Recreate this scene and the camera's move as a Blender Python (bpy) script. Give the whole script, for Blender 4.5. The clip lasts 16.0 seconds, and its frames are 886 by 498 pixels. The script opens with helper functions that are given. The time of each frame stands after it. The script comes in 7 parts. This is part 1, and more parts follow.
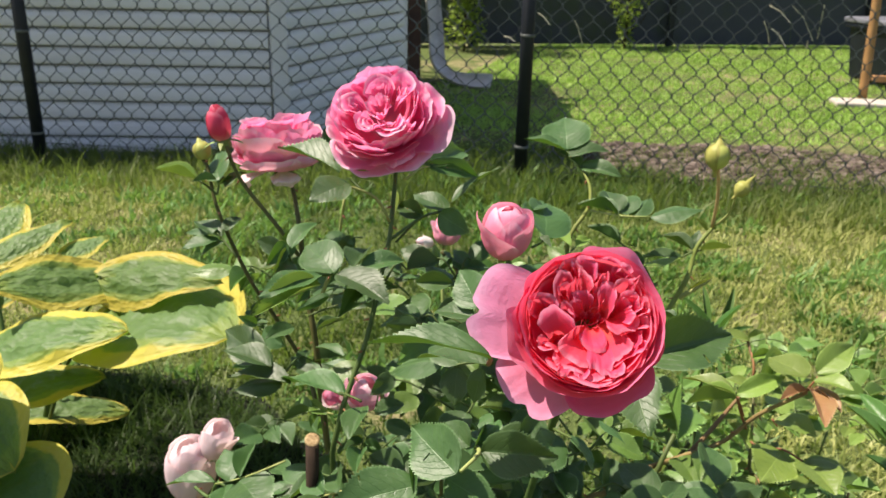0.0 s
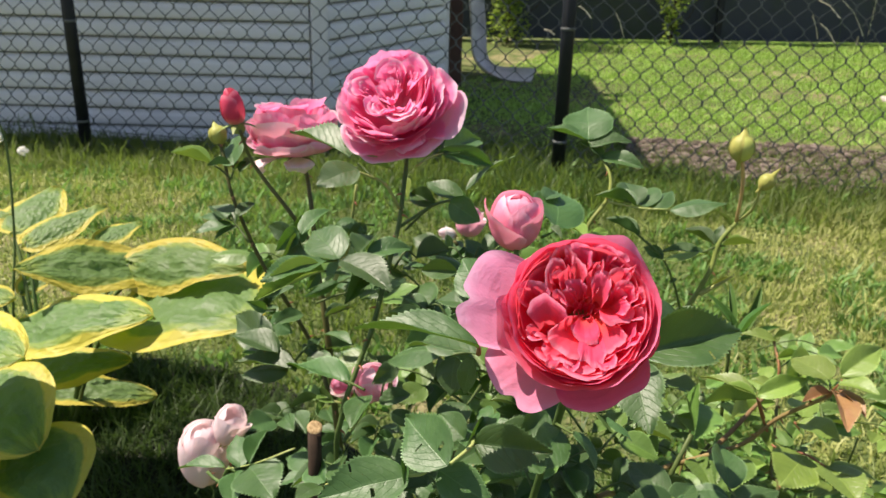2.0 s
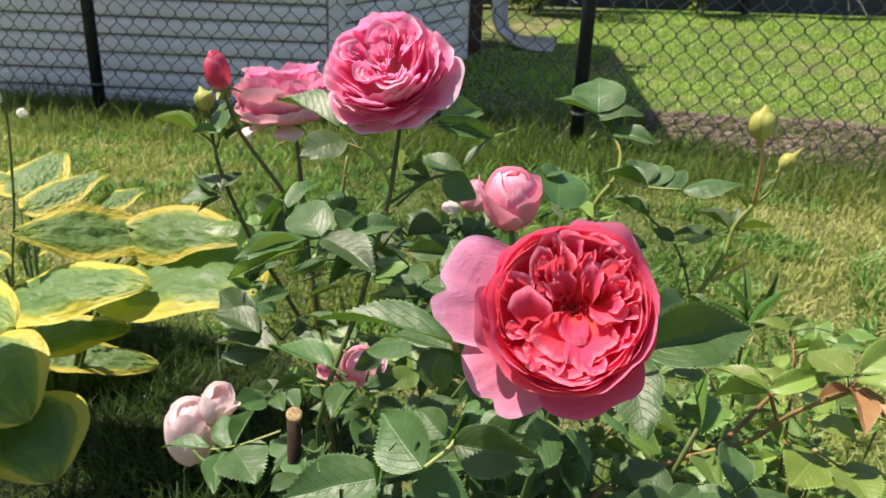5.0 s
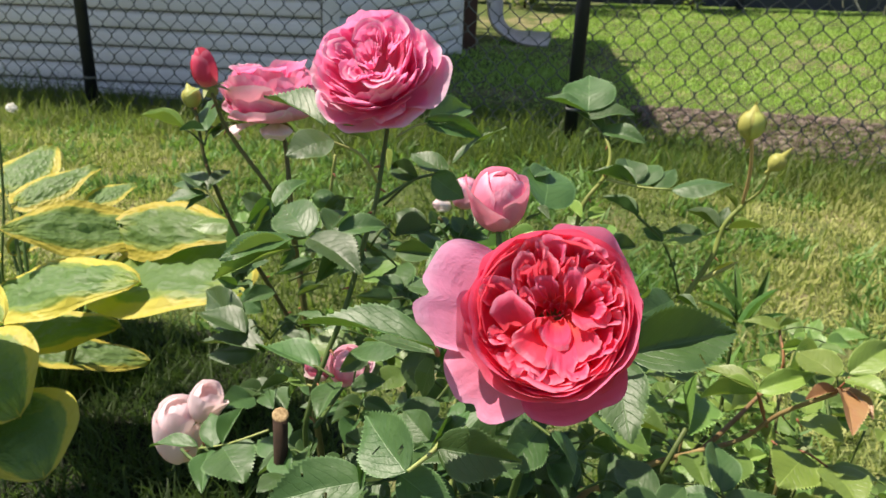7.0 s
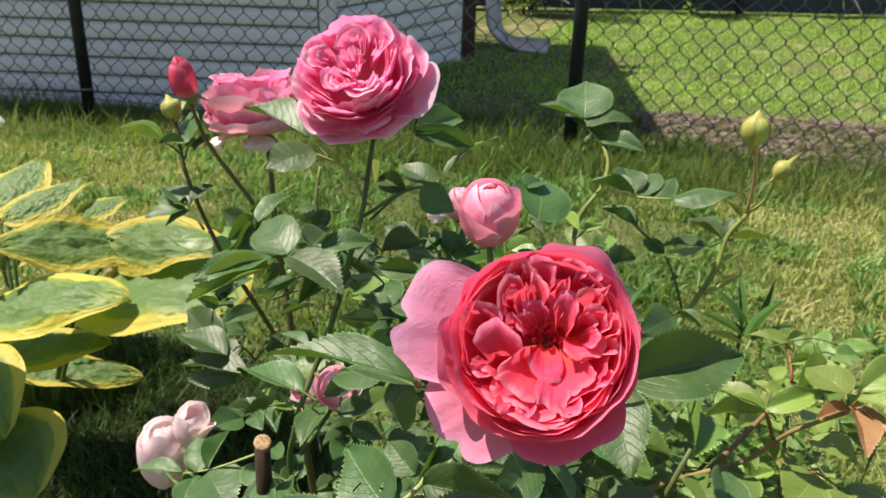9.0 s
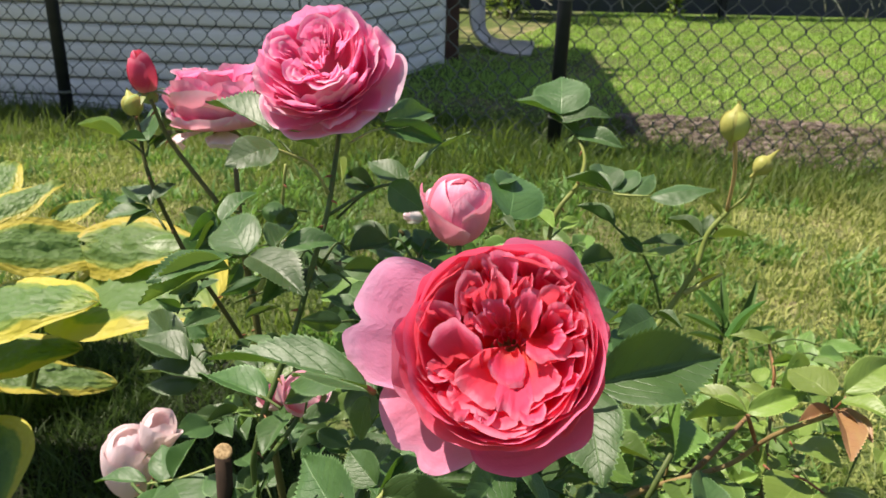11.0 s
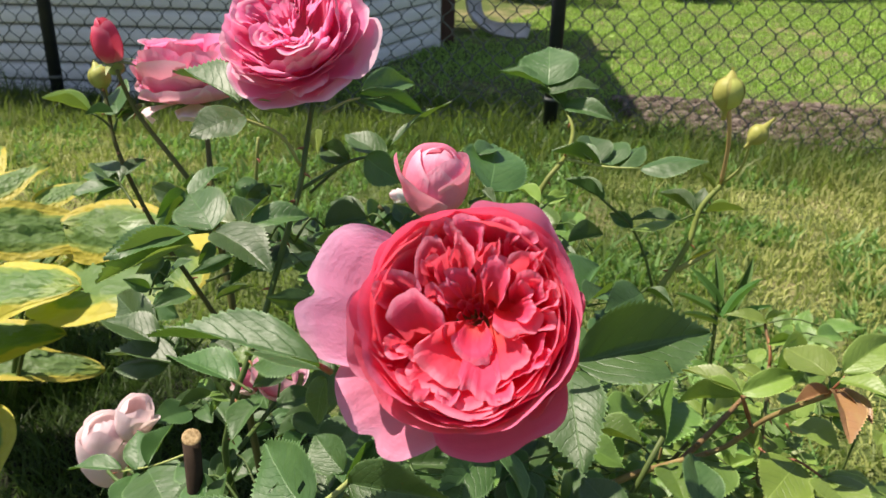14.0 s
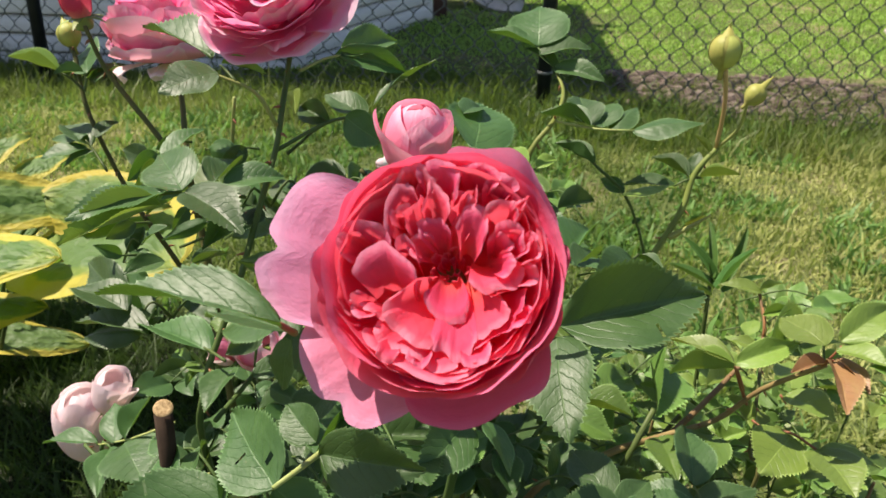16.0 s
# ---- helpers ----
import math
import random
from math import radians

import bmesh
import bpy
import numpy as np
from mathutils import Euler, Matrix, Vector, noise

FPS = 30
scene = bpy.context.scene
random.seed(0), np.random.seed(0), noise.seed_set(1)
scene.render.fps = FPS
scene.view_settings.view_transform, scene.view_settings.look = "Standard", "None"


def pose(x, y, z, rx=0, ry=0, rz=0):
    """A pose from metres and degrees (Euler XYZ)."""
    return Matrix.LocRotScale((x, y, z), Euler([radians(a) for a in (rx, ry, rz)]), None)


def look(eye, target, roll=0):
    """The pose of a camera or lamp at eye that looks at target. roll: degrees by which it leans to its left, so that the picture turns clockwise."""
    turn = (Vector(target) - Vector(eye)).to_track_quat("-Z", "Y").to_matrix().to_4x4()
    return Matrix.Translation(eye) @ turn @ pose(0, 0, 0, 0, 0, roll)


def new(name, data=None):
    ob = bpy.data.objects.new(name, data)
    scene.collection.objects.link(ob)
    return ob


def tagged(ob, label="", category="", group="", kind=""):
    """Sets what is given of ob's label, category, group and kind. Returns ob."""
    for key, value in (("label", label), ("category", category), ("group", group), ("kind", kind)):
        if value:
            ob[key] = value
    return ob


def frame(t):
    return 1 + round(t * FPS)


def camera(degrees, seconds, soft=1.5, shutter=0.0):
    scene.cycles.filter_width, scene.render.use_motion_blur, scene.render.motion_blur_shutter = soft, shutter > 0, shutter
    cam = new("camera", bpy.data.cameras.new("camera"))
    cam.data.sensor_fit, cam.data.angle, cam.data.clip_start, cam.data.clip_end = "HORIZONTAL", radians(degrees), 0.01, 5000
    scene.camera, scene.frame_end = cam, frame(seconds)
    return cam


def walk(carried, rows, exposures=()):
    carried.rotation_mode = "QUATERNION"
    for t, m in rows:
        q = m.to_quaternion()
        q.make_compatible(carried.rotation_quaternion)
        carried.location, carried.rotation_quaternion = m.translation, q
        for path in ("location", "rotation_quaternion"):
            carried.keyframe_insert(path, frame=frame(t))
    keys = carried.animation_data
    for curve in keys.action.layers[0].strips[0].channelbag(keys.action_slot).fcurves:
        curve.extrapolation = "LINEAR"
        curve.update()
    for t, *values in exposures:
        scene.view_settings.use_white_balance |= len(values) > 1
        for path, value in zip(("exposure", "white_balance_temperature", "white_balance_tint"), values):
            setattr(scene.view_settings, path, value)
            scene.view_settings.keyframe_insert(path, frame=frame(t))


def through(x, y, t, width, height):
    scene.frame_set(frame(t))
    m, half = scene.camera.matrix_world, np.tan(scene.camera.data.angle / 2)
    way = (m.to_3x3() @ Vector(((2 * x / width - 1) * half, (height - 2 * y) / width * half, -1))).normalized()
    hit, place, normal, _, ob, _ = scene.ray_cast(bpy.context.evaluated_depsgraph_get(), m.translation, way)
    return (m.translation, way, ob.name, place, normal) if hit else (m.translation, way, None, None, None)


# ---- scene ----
cam = camera(56.8, 16.0, 1.5)
cam.data.dof.use_dof, cam.data.dof.focus_distance, cam.data.dof.aperture_fstop = True, 0.42, 28.0
EYE, TILT, LEAN = 0.965, -20.5, -1.15
ROWS = [
    (0.0, -0.0000, -0.0000, 0.0000, 0.00, -0.00, -0.00),
    (0.5, 0.0066, 0.0033, -0.0016, 0.84, -0.13, -0.41),
    (1.0, 0.0149, 0.0070, -0.0044, 1.61, -0.24, -0.77),
    (1.5, 0.0220, 0.0119, -0.0054, 2.26, -0.30, -1.03),
    (2.0, 0.0265, 0.0144, -0.0052, 2.89, -0.37, -1.21),
    (2.5, 0.0308, 0.0209, -0.0043, 3.52, -0.55, -1.45),
    (3.0, 0.0364, 0.0327, -0.0041, 4.08, -0.87, -1.67),
    (3.5, 0.0398, 0.0453, -0.0045, 4.43, -1.28, -1.90),
    (4.0, 0.0424, 0.0537, -0.0016, 4.56, -1.75, -2.19),
    (6.5, 0.0469, 0.0623, 0.0052, 3.79, -2.99, -2.72),
    (7.0, 0.0499, 0.0643, 0.0064, 3.88, -2.91, -2.58),
    (7.5, 0.0539, 0.0709, 0.0066, 4.04, -2.74, -2.30),
    (8.0, 0.0564, 0.0809, 0.0073, 4.13, -2.58, -2.02),
    (8.5, 0.0563, 0.0909, 0.0082, 4.15, -2.50, -1.96),
    (9.0, 0.0572, 0.0963, 0.0116, 4.02, -2.40, -1.93),
    (11.5, 0.0709, 0.1240, 0.0078, 2.93, -2.10, -1.60),
    (12.0, 0.0736, 0.1257, 0.0104, 3.04, -2.12, -1.42),
    (12.5, 0.0758, 0.1305, 0.0078, 3.09, -2.24, -1.41),
    (13.0, 0.0763, 0.1354, 0.0092, 3.08, -2.42, -1.37),
    (13.5, 0.0782, 0.1398, 0.0051, 3.03, -2.67, -1.35),
    (14.0, 0.0804, 0.1486, -0.0003, 2.98, -3.09, -1.36),
    (14.5, 0.0817, 0.1539, -0.0016, 2.91, -3.55, -1.38),
    (15.0, 0.0822, 0.1583, -0.0040, 2.81, -3.94, -1.35),
    (15.5, 0.0865, 0.1643, -0.0081, 2.66, -4.30, -1.28),
    (16.0, 0.0860, 0.1717, -0.0102, 2.52, -4.65, -1.46),
]
walk(cam, [(t, pose(0, 0, EYE, TILT, LEAN, 0) @ pose(x, y, z, 90 + pitch, roll, yaw)) for t, x, y, z, yaw, pitch, roll in ROWS], exposures=[(0.0, 0.73, 6980, 18), (16.0, 0.65, 6980, 17)])

# ---- light: high sun from the left, clear sky ----
SUN = Vector((-1.1, 0.17, 2.05)).normalized()
sun = new("sun", bpy.data.lights.new("sun", "SUN"))
sun.data.energy, sun.data.angle, sun.data.color = 5.4, radians(0.53), (1.0, 0.94, 0.84)
sun.matrix_world = look(SUN * 30, (0, 0, 0))
world = bpy.data.worlds.new("sky")
scene.world = world
world.use_nodes = True
wn = world.node_tree.nodes
sky = wn.new("ShaderNodeTexSky")
sky.sky_type, sky.sun_disc = "NISHITA", False
sky.sun_elevation = math.asin(SUN.z)
sky.sun_rotation = math.atan2(SUN.x, SUN.y)
world.node_tree.links.new(sky.outputs[0], wn["Background"].inputs[0])
wn["Background"].inputs[1].default_value = 0.088

# ---- materials ----


class Mat:
    """A node material with short names for the nodes that it needs."""

    def __init__(self, name):
        self.m = bpy.data.materials.new(name)
        self.m.use_nodes = True
        self.t = self.m.node_tree
        self.p = self.t.nodes["Principled BSDF"]
        self.out = self.t.nodes["Material Output"]

    def node(self, kind, **inputs):
        n = self.t.nodes.new("ShaderNode" + kind)
        for key, value in inputs.items():
            self.put(n.inputs[key.replace("_", " ")], value)
        return n

    def put(self, socket, value):
        if hasattr(value, "is_output"):
            self.t.links.new(value, socket)
        else:
            socket.default_value = value

    def coords(self, kind="Object"):
        return self.node("TexCoord").outputs[kind]

    def noise(self, vector, scale, detail=4.0, rough=0.6):
        return self.node("TexNoise", Vector=vector, Scale=scale, Detail=detail, Roughness=rough).outputs["Fac"]

    def ramp(self, fac, *stops):
        n = self.node("ValToRGB", Fac=fac)
        e = n.color_ramp.elements
        while len(e) < len(stops):
            e.new(0.5)
        for el, (at, col) in zip(e, stops):
            el.position, el.color = at, (*col, 1.0)
        return n.outputs["Color"]

    def mix(self, fac, a, b, blend="MIX"):
        n = self.t.nodes.new("ShaderNodeMix")
        n.data_type, n.blend_type = "RGBA", blend
        self.put(n.inputs[0], fac)
        for socket, v in ((n.inputs[6], a), (n.inputs[7], b)):
            self.put(socket, (*v, 1.0) if isinstance(v, tuple) and len(v) == 3 else v)
        return n.outputs[2]

    def math(self, op, a, b=0.0):
        n = self.t.nodes.new("ShaderNodeMath")
        n.operation = op
        self.put(n.inputs[0], a)
        self.put(n.inputs[1], b)
        return n.outputs[0]

    def random(self):
        return self.node("ObjectInfo").outputs["Random"]

    def island(self):
        return self.node("NewGeometry").outputs["Random Per Island"]

    def vary(self, color, fac, hue=0.04, value=0.4):
        h = self.node("HueSaturation", Color=color)
        self.put(h.inputs["Hue"], self.math("ADD", self.math("MULTIPLY", fac, hue), 0.5 - hue / 2))
        self.put(h.inputs["Value"], self.math("ADD", self.math("MULTIPLY", fac, value), 1 - value / 2))
        return h.outputs[0]

    def bump(self, height, strength=0.3, distance=0.002):
        return self.node("Bump", Height=height, Strength=strength, Distance=distance).outputs[0]

    def finish(self, color, rough=0.5, normal=None, metal=0.0, through=0.0, thru_color=None, spec=0.5):
        p = self.p
        self.put(p.inputs["Base Color"], (*color, 1.0) if isinstance(color, tuple) else color)
        self.put(p.inputs["Roughness"], rough)
        self.put(p.inputs["Metallic"], metal)
        self.put(p.inputs["Specular IOR Level"], spec)
        if normal is not None:
            self.put(p.inputs["Normal"], normal)
        if through:
            tr = self.node("BsdfTranslucent")
            self.put(tr.inputs["Color"], thru_color if thru_color is not None else color)
            mixer = self.node("MixShader", Fac=through)
            self.t.links.new(p.outputs[0], mixer.inputs[1])
            self.t.links.new(tr.outputs[0], mixer.inputs[2])
            self.t.links.new(mixer.outputs[0], self.out.inputs[0])
        return self.m


def leaf_material(name, dark, light, thru, rough=0.42, veins=1.0):
    """A leaf of length 1 along y: midrib, arched side veins, mottling, satin gloss."""
    k = Mat(name)
    co = k.coords()
    s = k.node("SeparateXYZ", Vector=co)
    ax = k.math("ABSOLUTE", s.outputs[0])
    warp = k.math("MULTIPLY", k.math("SUBTRACT", k.noise(co, 5.0, 2.0), 0.5), 0.09)
    along = k.math("ADD", k.math("SUBTRACT", s.outputs[1], k.math("MULTIPLY", ax, k.math("ADD", 0.45, k.math("MULTIPLY", ax, 0.9)))), warp)
    wave = k.math("ABSOLUTE", k.math("SINE", k.math("MULTIPLY", along, 25.0)))
    fade = k.math("MINIMUM", k.math("ADD", k.math("MULTIPLY", wave, 4.0), k.math("MULTIPLY", ax, 1.2)), 1.0)
    mid = k.math("MINIMUM", k.math("MULTIPLY", ax, 55.0), 1.0)
    rib = k.math("MINIMUM", fade, mid)
    fine = k.noise(co, 26.0, 3.0)
    big = k.noise(co, 4.0, 3.0)
    col = k.mix(big, dark, light)
    col = k.mix(k.math("MULTIPLY", k.math("SUBTRACT", 1.0, fade), 0.45 * veins), col, tuple(c * 0.55 for c in dark))
    col = k.mix(k.math("MULTIPLY", k.math("SUBTRACT", 1.0, mid), 0.40 * veins), col, tuple(min(1.0, c * 1.7 + 0.02) for c in light))
    rim = k.math("ABSOLUTE", k.math("SUBTRACT", k.node("SeparateXYZ", Vector=k.coords("UV")).outputs[0], 0.5))
    col = k.mix(k.ramp(rim, (0.468, (0, 0, 0)), (0.50, (0.75, 0.75, 0.75))), col, tuple(min(1.0, c * 2.0 + 0.06) for c in light))
    col = k.mix(k.ramp(k.noise(co, 7.0, 6.0, 0.75), (0.66, (0, 0, 0)), (0.74, (0.5, 0.5, 0.5))), col, (0.20, 0.19, 0.07))
    col = k.mix(k.math("MULTIPLY", k.noise(co, 70.0, 2.0, 0.7), 0.30), col, tuple(c * 0.45 for c in dark))
    col = k.vary(col, k.random(), 0.022, 0.55)
    height = k.math("ADD", k.math("ADD", k.math("MULTIPLY", rib, 0.30), k.math("MULTIPLY", wave, 0.08)), k.math("MULTIPLY", k.noise(co, 18.0, 4.0, 0.65), 0.50))
    nrm = k.bump(height, 0.46, 0.0012)
    rg = k.math("ADD", k.math("MULTIPLY", fine, 0.22), rough - 0.11)
    return k.finish(col, rg, nrm, through=0.15, thru_color=k.vary(k.mix(big, thru, tuple(c * 0.8 for c in thru)), k.random(), 0.03, 0.3), spec=0.48)


def petal_material(name, claw, mid, rim, thru, through=0.42, pale=None):
    """A petal of length 1 along the v of its map: paler claw, faintly veined and crumpled blade, rim."""
    k = Mat(name)
    uv = k.coords("UV")
    s = k.node("SeparateXYZ", Vector=uv)
    stretched = k.node("Mapping", Vector=uv)
    stretched.inputs["Scale"].default_value = (11.0, 2.0, 1.0)
    vein = k.noise(stretched.outputs[0], 1.8, 3.0)
    cloud = k.noise(uv, 3.0, 3.0)
    v = k.math("ADD", s.outputs[1], k.math("MULTIPLY", k.math("SUBTRACT", cloud, 0.5), 0.25))
    col = k.ramp(v, (0.05, claw), (0.45, mid), (0.86, rim), (0.965, pale or rim))
    col = k.mix(k.math("MULTIPLY", vein, 0.12), col, tuple(c * 0.8 for c in mid))
    col = k.vary(col, k.random(), 0.018, 0.16)
    crumple = k.noise(uv, 9.0, 5.0, 0.6)
    nrm = k.bump(k.math("ADD", k.math("MULTIPLY", vein, 0.35), crumple), 0.5, 0.0014)
    return k.finish(col, 0.6, nrm, through=through, thru_color=k.mix(vein, thru, tuple(c * 0.9 for c in thru)), spec=0.12)


def stem_material(name, a, b, rough=0.5, scale=35.0):
    k = Mat(name)
    co = k.coords()
    n = k.noise(co, scale, 4.0)
    col = k.ramp(n, (0.3, a), (0.7, b))
    return k.finish(k.vary(col, k.random(), 0.03, 0.3), rough, k.bump(k.noise(co, 260.0, 3.0), 0.3, 0.0008), spec=0.22)


M_LEAF = leaf_material("rose_leaf_green", (0.031, 0.082, 0.022), (0.070, 0.142, 0.040), (0.19, 0.38, 0.024), 0.46)
M_LEAF_FRESH = leaf_material("fresh_leaf_green", (0.075, 0.160, 0.030), (0.135, 0.235, 0.050), (0.30, 0.50, 0.05), veins=0.8)
M_LEAF_YOUNG = leaf_material("young_leaf_green", (0.125, 0.22, 0.035), (0.20, 0.29, 0.060), (0.42, 0.56, 0.06))
M_LEAF_BRONZE = leaf_material("bronze_leaf", (0.30, 0.13, 0.07), (0.34, 0.24, 0.09), (0.55, 0.26, 0.08))
M_LEAF_LILY = leaf_material("strap_leaf_green", (0.055, 0.14, 0.03), (0.09, 0.20, 0.045), (0.22, 0.42, 0.05), veins=0.3)
M_STEM = stem_material("green_cane", (0.050, 0.090, 0.024), (0.095, 0.140, 0.040))
M_STEM_LIME = stem_material("lime_cane", (0.13, 0.17, 0.035), (0.20, 0.24, 0.06))
M_STEM_TAN = stem_material("tan_pink_stalk", (0.42, 0.27, 0.12), (0.50, 0.37, 0.16))
M_STEM_DARK = stem_material("dark_cane", (0.070, 0.088, 0.026), (0.125, 0.108, 0.040))
M_STEM_YOUNG = stem_material("yellow_green_shoot", (0.23, 0.29, 0.08), (0.34, 0.36, 0.13))
M_STEM_BROWN = stem_material("brown_shoot", (0.16, 0.10, 0.045), (0.27, 0.20, 0.085))
M_STEM_RED = stem_material("reddish_petiole", (0.25, 0.08, 0.05), (0.30, 0.16, 0.07))
M_BARK = stem_material("old_cane_bark", (0.026, 0.018, 0.011), (0.065, 0.042, 0.025), 0.8)
M_PITH = stem_material("cut_wood", (0.15, 0.085, 0.04), (0.46, 0.32, 0.18), 0.8, 420.0)
M_SEPAL = stem_material("sepal_green", (0.16, 0.22, 0.06), (0.28, 0.33, 0.11))
M_BUD = stem_material("bud_yellow_green", (0.27, 0.30, 0.065), (0.40, 0.40, 0.115))
M_CORAL = petal_material("coral_petal", (0.88, 0.14, 0.11), (0.85, 0.084, 0.158), (0.86, 0.120, 0.240), (0.97, 0.125, 0.185), 0.50, (0.91, 0.32, 0.46))
M_GUARD = petal_material("deep_pink_petal", (0.83, 0.11, 0.18), (0.83, 0.090, 0.195), (0.85, 0.135, 0.27), (0.92, 0.115, 0.21), 0.42, (0.86, 0.22, 0.36))
M_OUTER = petal_material("outer_pink_petal", (0.80, 0.32, 0.36), (0.79, 0.25, 0.41), (0.80, 0.31, 0.50), (0.88, 0.28, 0.44), 0.34, (0.80, 0.41, 0.60))
M_SHELL = petal_material("shell_pink_petal", (0.72, 0.24, 0.28), (0.72, 0.185, 0.30), (0.74, 0.25, 0.39), (0.84, 0.25, 0.38), 0.36, (0.76, 0.34, 0.50))
M_ROSEBUD = petal_material("rosebud_pink_petal", (0.90, 0.44, 0.42), (0.88, 0.265, 0.41), (0.90, 0.35, 0.50), (0.94, 0.36, 0.49), 0.36, (0.95, 0.54, 0.68))
M_PINK = petal_material("pink_petal", (0.93, 0.38, 0.40), (0.90, 0.215, 0.43), (0.91, 0.30, 0.54), (0.97, 0.31, 0.54), 0.54, (0.95, 0.72, 0.84))
M_PALE = petal_material("pale_pink_petal", (0.93, 0.64, 0.56), (0.92, 0.43, 0.57), (0.93, 0.55, 0.69), (0.95, 0.50, 0.60), 0.42, (0.95, 0.82, 0.86))
M_BLUSH = petal_material("blush_petal", (0.84, 0.66, 0.50), (0.84, 0.66, 0.68), (0.87, 0.74, 0.77), (0.89, 0.72, 0.70), 0.40, (0.88, 0.72, 0.76))
M_WHITE = petal_material("white_petal", (0.78, 0.80, 0.66), (0.85, 0.85, 0.80), (0.88, 0.88, 0.86), (0.85, 0.86, 0.76))
M_RED = petal_material("red_bud_petal", (0.86, 0.50, 0.40), (0.66, 0.055, 0.13), (0.72, 0.09, 0.19), (0.80, 0.11, 0.17), 0.3, (0.80, 0.24, 0.34))


def hosta_material():
    """A hosta blade of length 1 along y, half width 1 in the map's u: puckered green heart, yellow margin, arched veins."""
    k = Mat("variegated_hosta_leaf")
    uv = k.coords("UV")
    s = k.node("SeparateXYZ", Vector=uv)
    ax = k.math("ABSOLUTE", k.math("MULTIPLY", k.math("SUBTRACT", s.outputs[0], 0.5), 2.0))
    streak = k.node("Mapping", Vector=uv)
    streak.inputs["Scale"].default_value = (5.0, 2.2, 1.0)
    wob = k.noise(streak.outputs[0], 1.6, 4.0, 0.6)
    ends = k.math("MULTIPLY", k.math("ABSOLUTE", k.math("SUBTRACT", s.outputs[1], 0.45)), 0.95)
    edge = k.math("ADD", k.math("MAXIMUM", ax, k.math("ADD", ends, 0.22)), k.math("MULTIPLY", k.math("SUBTRACT", wob, 0.5), 0.36))
    veins = k.math("ABSOLUTE", k.math("SINE", k.math("MULTIPLY", k.math("SUBTRACT", s.outputs[0], 0.5), 30.0)))
    green = k.mix(k.noise(uv, 6.0, 4.0), (0.084, 0.165, 0.044), (0.135, 0.235, 0.070))
    lime = k.mix(k.noise(uv, 6.0, 3.0), (0.25, 0.32, 0.055), (0.15, 0.25, 0.055))
    yellow = k.mix(k.noise(uv, 12.0, 4.0), (0.50, 0.435, 0.042), (0.54, 0.49, 0.10))
    a = k.ramp(edge, (0.54, (0, 0, 0)), (0.62, (1, 1, 1)))
    b = k.ramp(edge, (0.70, (0, 0, 0)), (0.76, (1, 1, 1)))
    col = k.mix(b, k.mix(a, green, lime), yellow)
    col = k.vary(col, k.random(), 0.02, 0.25)
    pucker = k.node("TexVoronoi", Vector=uv, Scale=19.0)
    h = k.math("ADD", k.math("MULTIPLY", veins, 0.14), k.math("MULTIPLY", pucker.outputs["Distance"], 0.8))
    return k.finish(col, 0.55, k.bump(h, 0.6, 0.005), through=0.36, thru_color=k.mix(b, (0.22, 0.42, 0.045), (0.66, 0.58, 0.05)), spec=0.5)


M_HOSTA = hosta_material()


def plain(name, a, b, scale, rough, bump=0.3, depth=0.002, metal=0.0, spec=0.4, vary=0.2):
    k = Mat(name)
    co = k.coords()
    n = k.noise(co, scale, 6.0)
    f = k.noise(co, scale * 9.0, 3.0)
    col = k.mix(k.math("MULTIPLY", f, 0.3), k.ramp(n, (0.3, a), (0.7, b)), tuple(c * 0.6 for c in a))
    rg = k.math("ADD", k.math("MULTIPLY", f, 0.2), rough - 0.1)
    return k.finish(k.vary(col, k.random(), 0.01, vary), rg, k.bump(k.math("ADD", n, f), bump, depth), metal, spec=spec)


def screen_material():
    """Black woven privacy mesh, patchy where green grows behind it."""
    k = Mat("black_privacy_screen")
    co = k.coords()
    weave = k.noise(co, 60.0, 3.0)
    col = k.mix(k.noise(co, 2.5, 5.0), (0.050, 0.056, 0.068), (0.096, 0.102, 0.114))
    col = k.mix(k.ramp(k.noise(co, 1.3, 6.0, 0.7), (0.48, (0, 0, 0)), (0.62, (0.7, 0.7, 0.7))), col, (0.066, 0.086, 0.042))
    col = k.mix(k.math("MULTIPLY", weave, 0.4), col, (0.02, 0.022, 0.028))
    return k.finish(col, 0.8, k.bump(weave, 0.4, 0.01), spec=0.2)


M_SIDING = plain("white_vinyl_siding", (0.84, 0.82, 0.80), (0.89, 0.87, 0.85), 3.0, 0.5, 0.15, 0.001, vary=0.06)
# grey wall backing, its colour carries the shadow in the board joints
M_JOINT_SHADE = plain("joint_shade_grey", (0.24, 0.235, 0.23), (0.32, 0.31, 0.30), 5.0, 0.9)
M_POST = plain("black_green_coated_steel", (0.006, 0.008, 0.012), (0.014, 0.018, 0.024), 14.0, 0.5, 0.2, 0.001)
M_WIRE = plain("dark_coated_wire", (0.085, 0.096, 0.090), (0.135, 0.146, 0.140), 30.0, 0.45, 0.2, 0.0005)
M_SCREEN = screen_material()
M_TIMBER_DARK = plain("dark_brown_timber", (0.05, 0.022, 0.014), (0.10, 0.045, 0.028), 9.0, 0.6)
M_TIMBER = plain("orange_stained_timber", (0.30, 0.16, 0.06), (0.44, 0.25, 0.10), 8.0, 0.6)
M_PLASTIC = plain("weathered_white_plastic", (0.40, 0.37, 0.33), (0.66, 0.63, 0.58), 9.0, 0.5)
M_BIN = plain("black_bin_plastic", (0.007, 0.010, 0.015), (0.014, 0.018, 0.025), 10.0, 0.4)
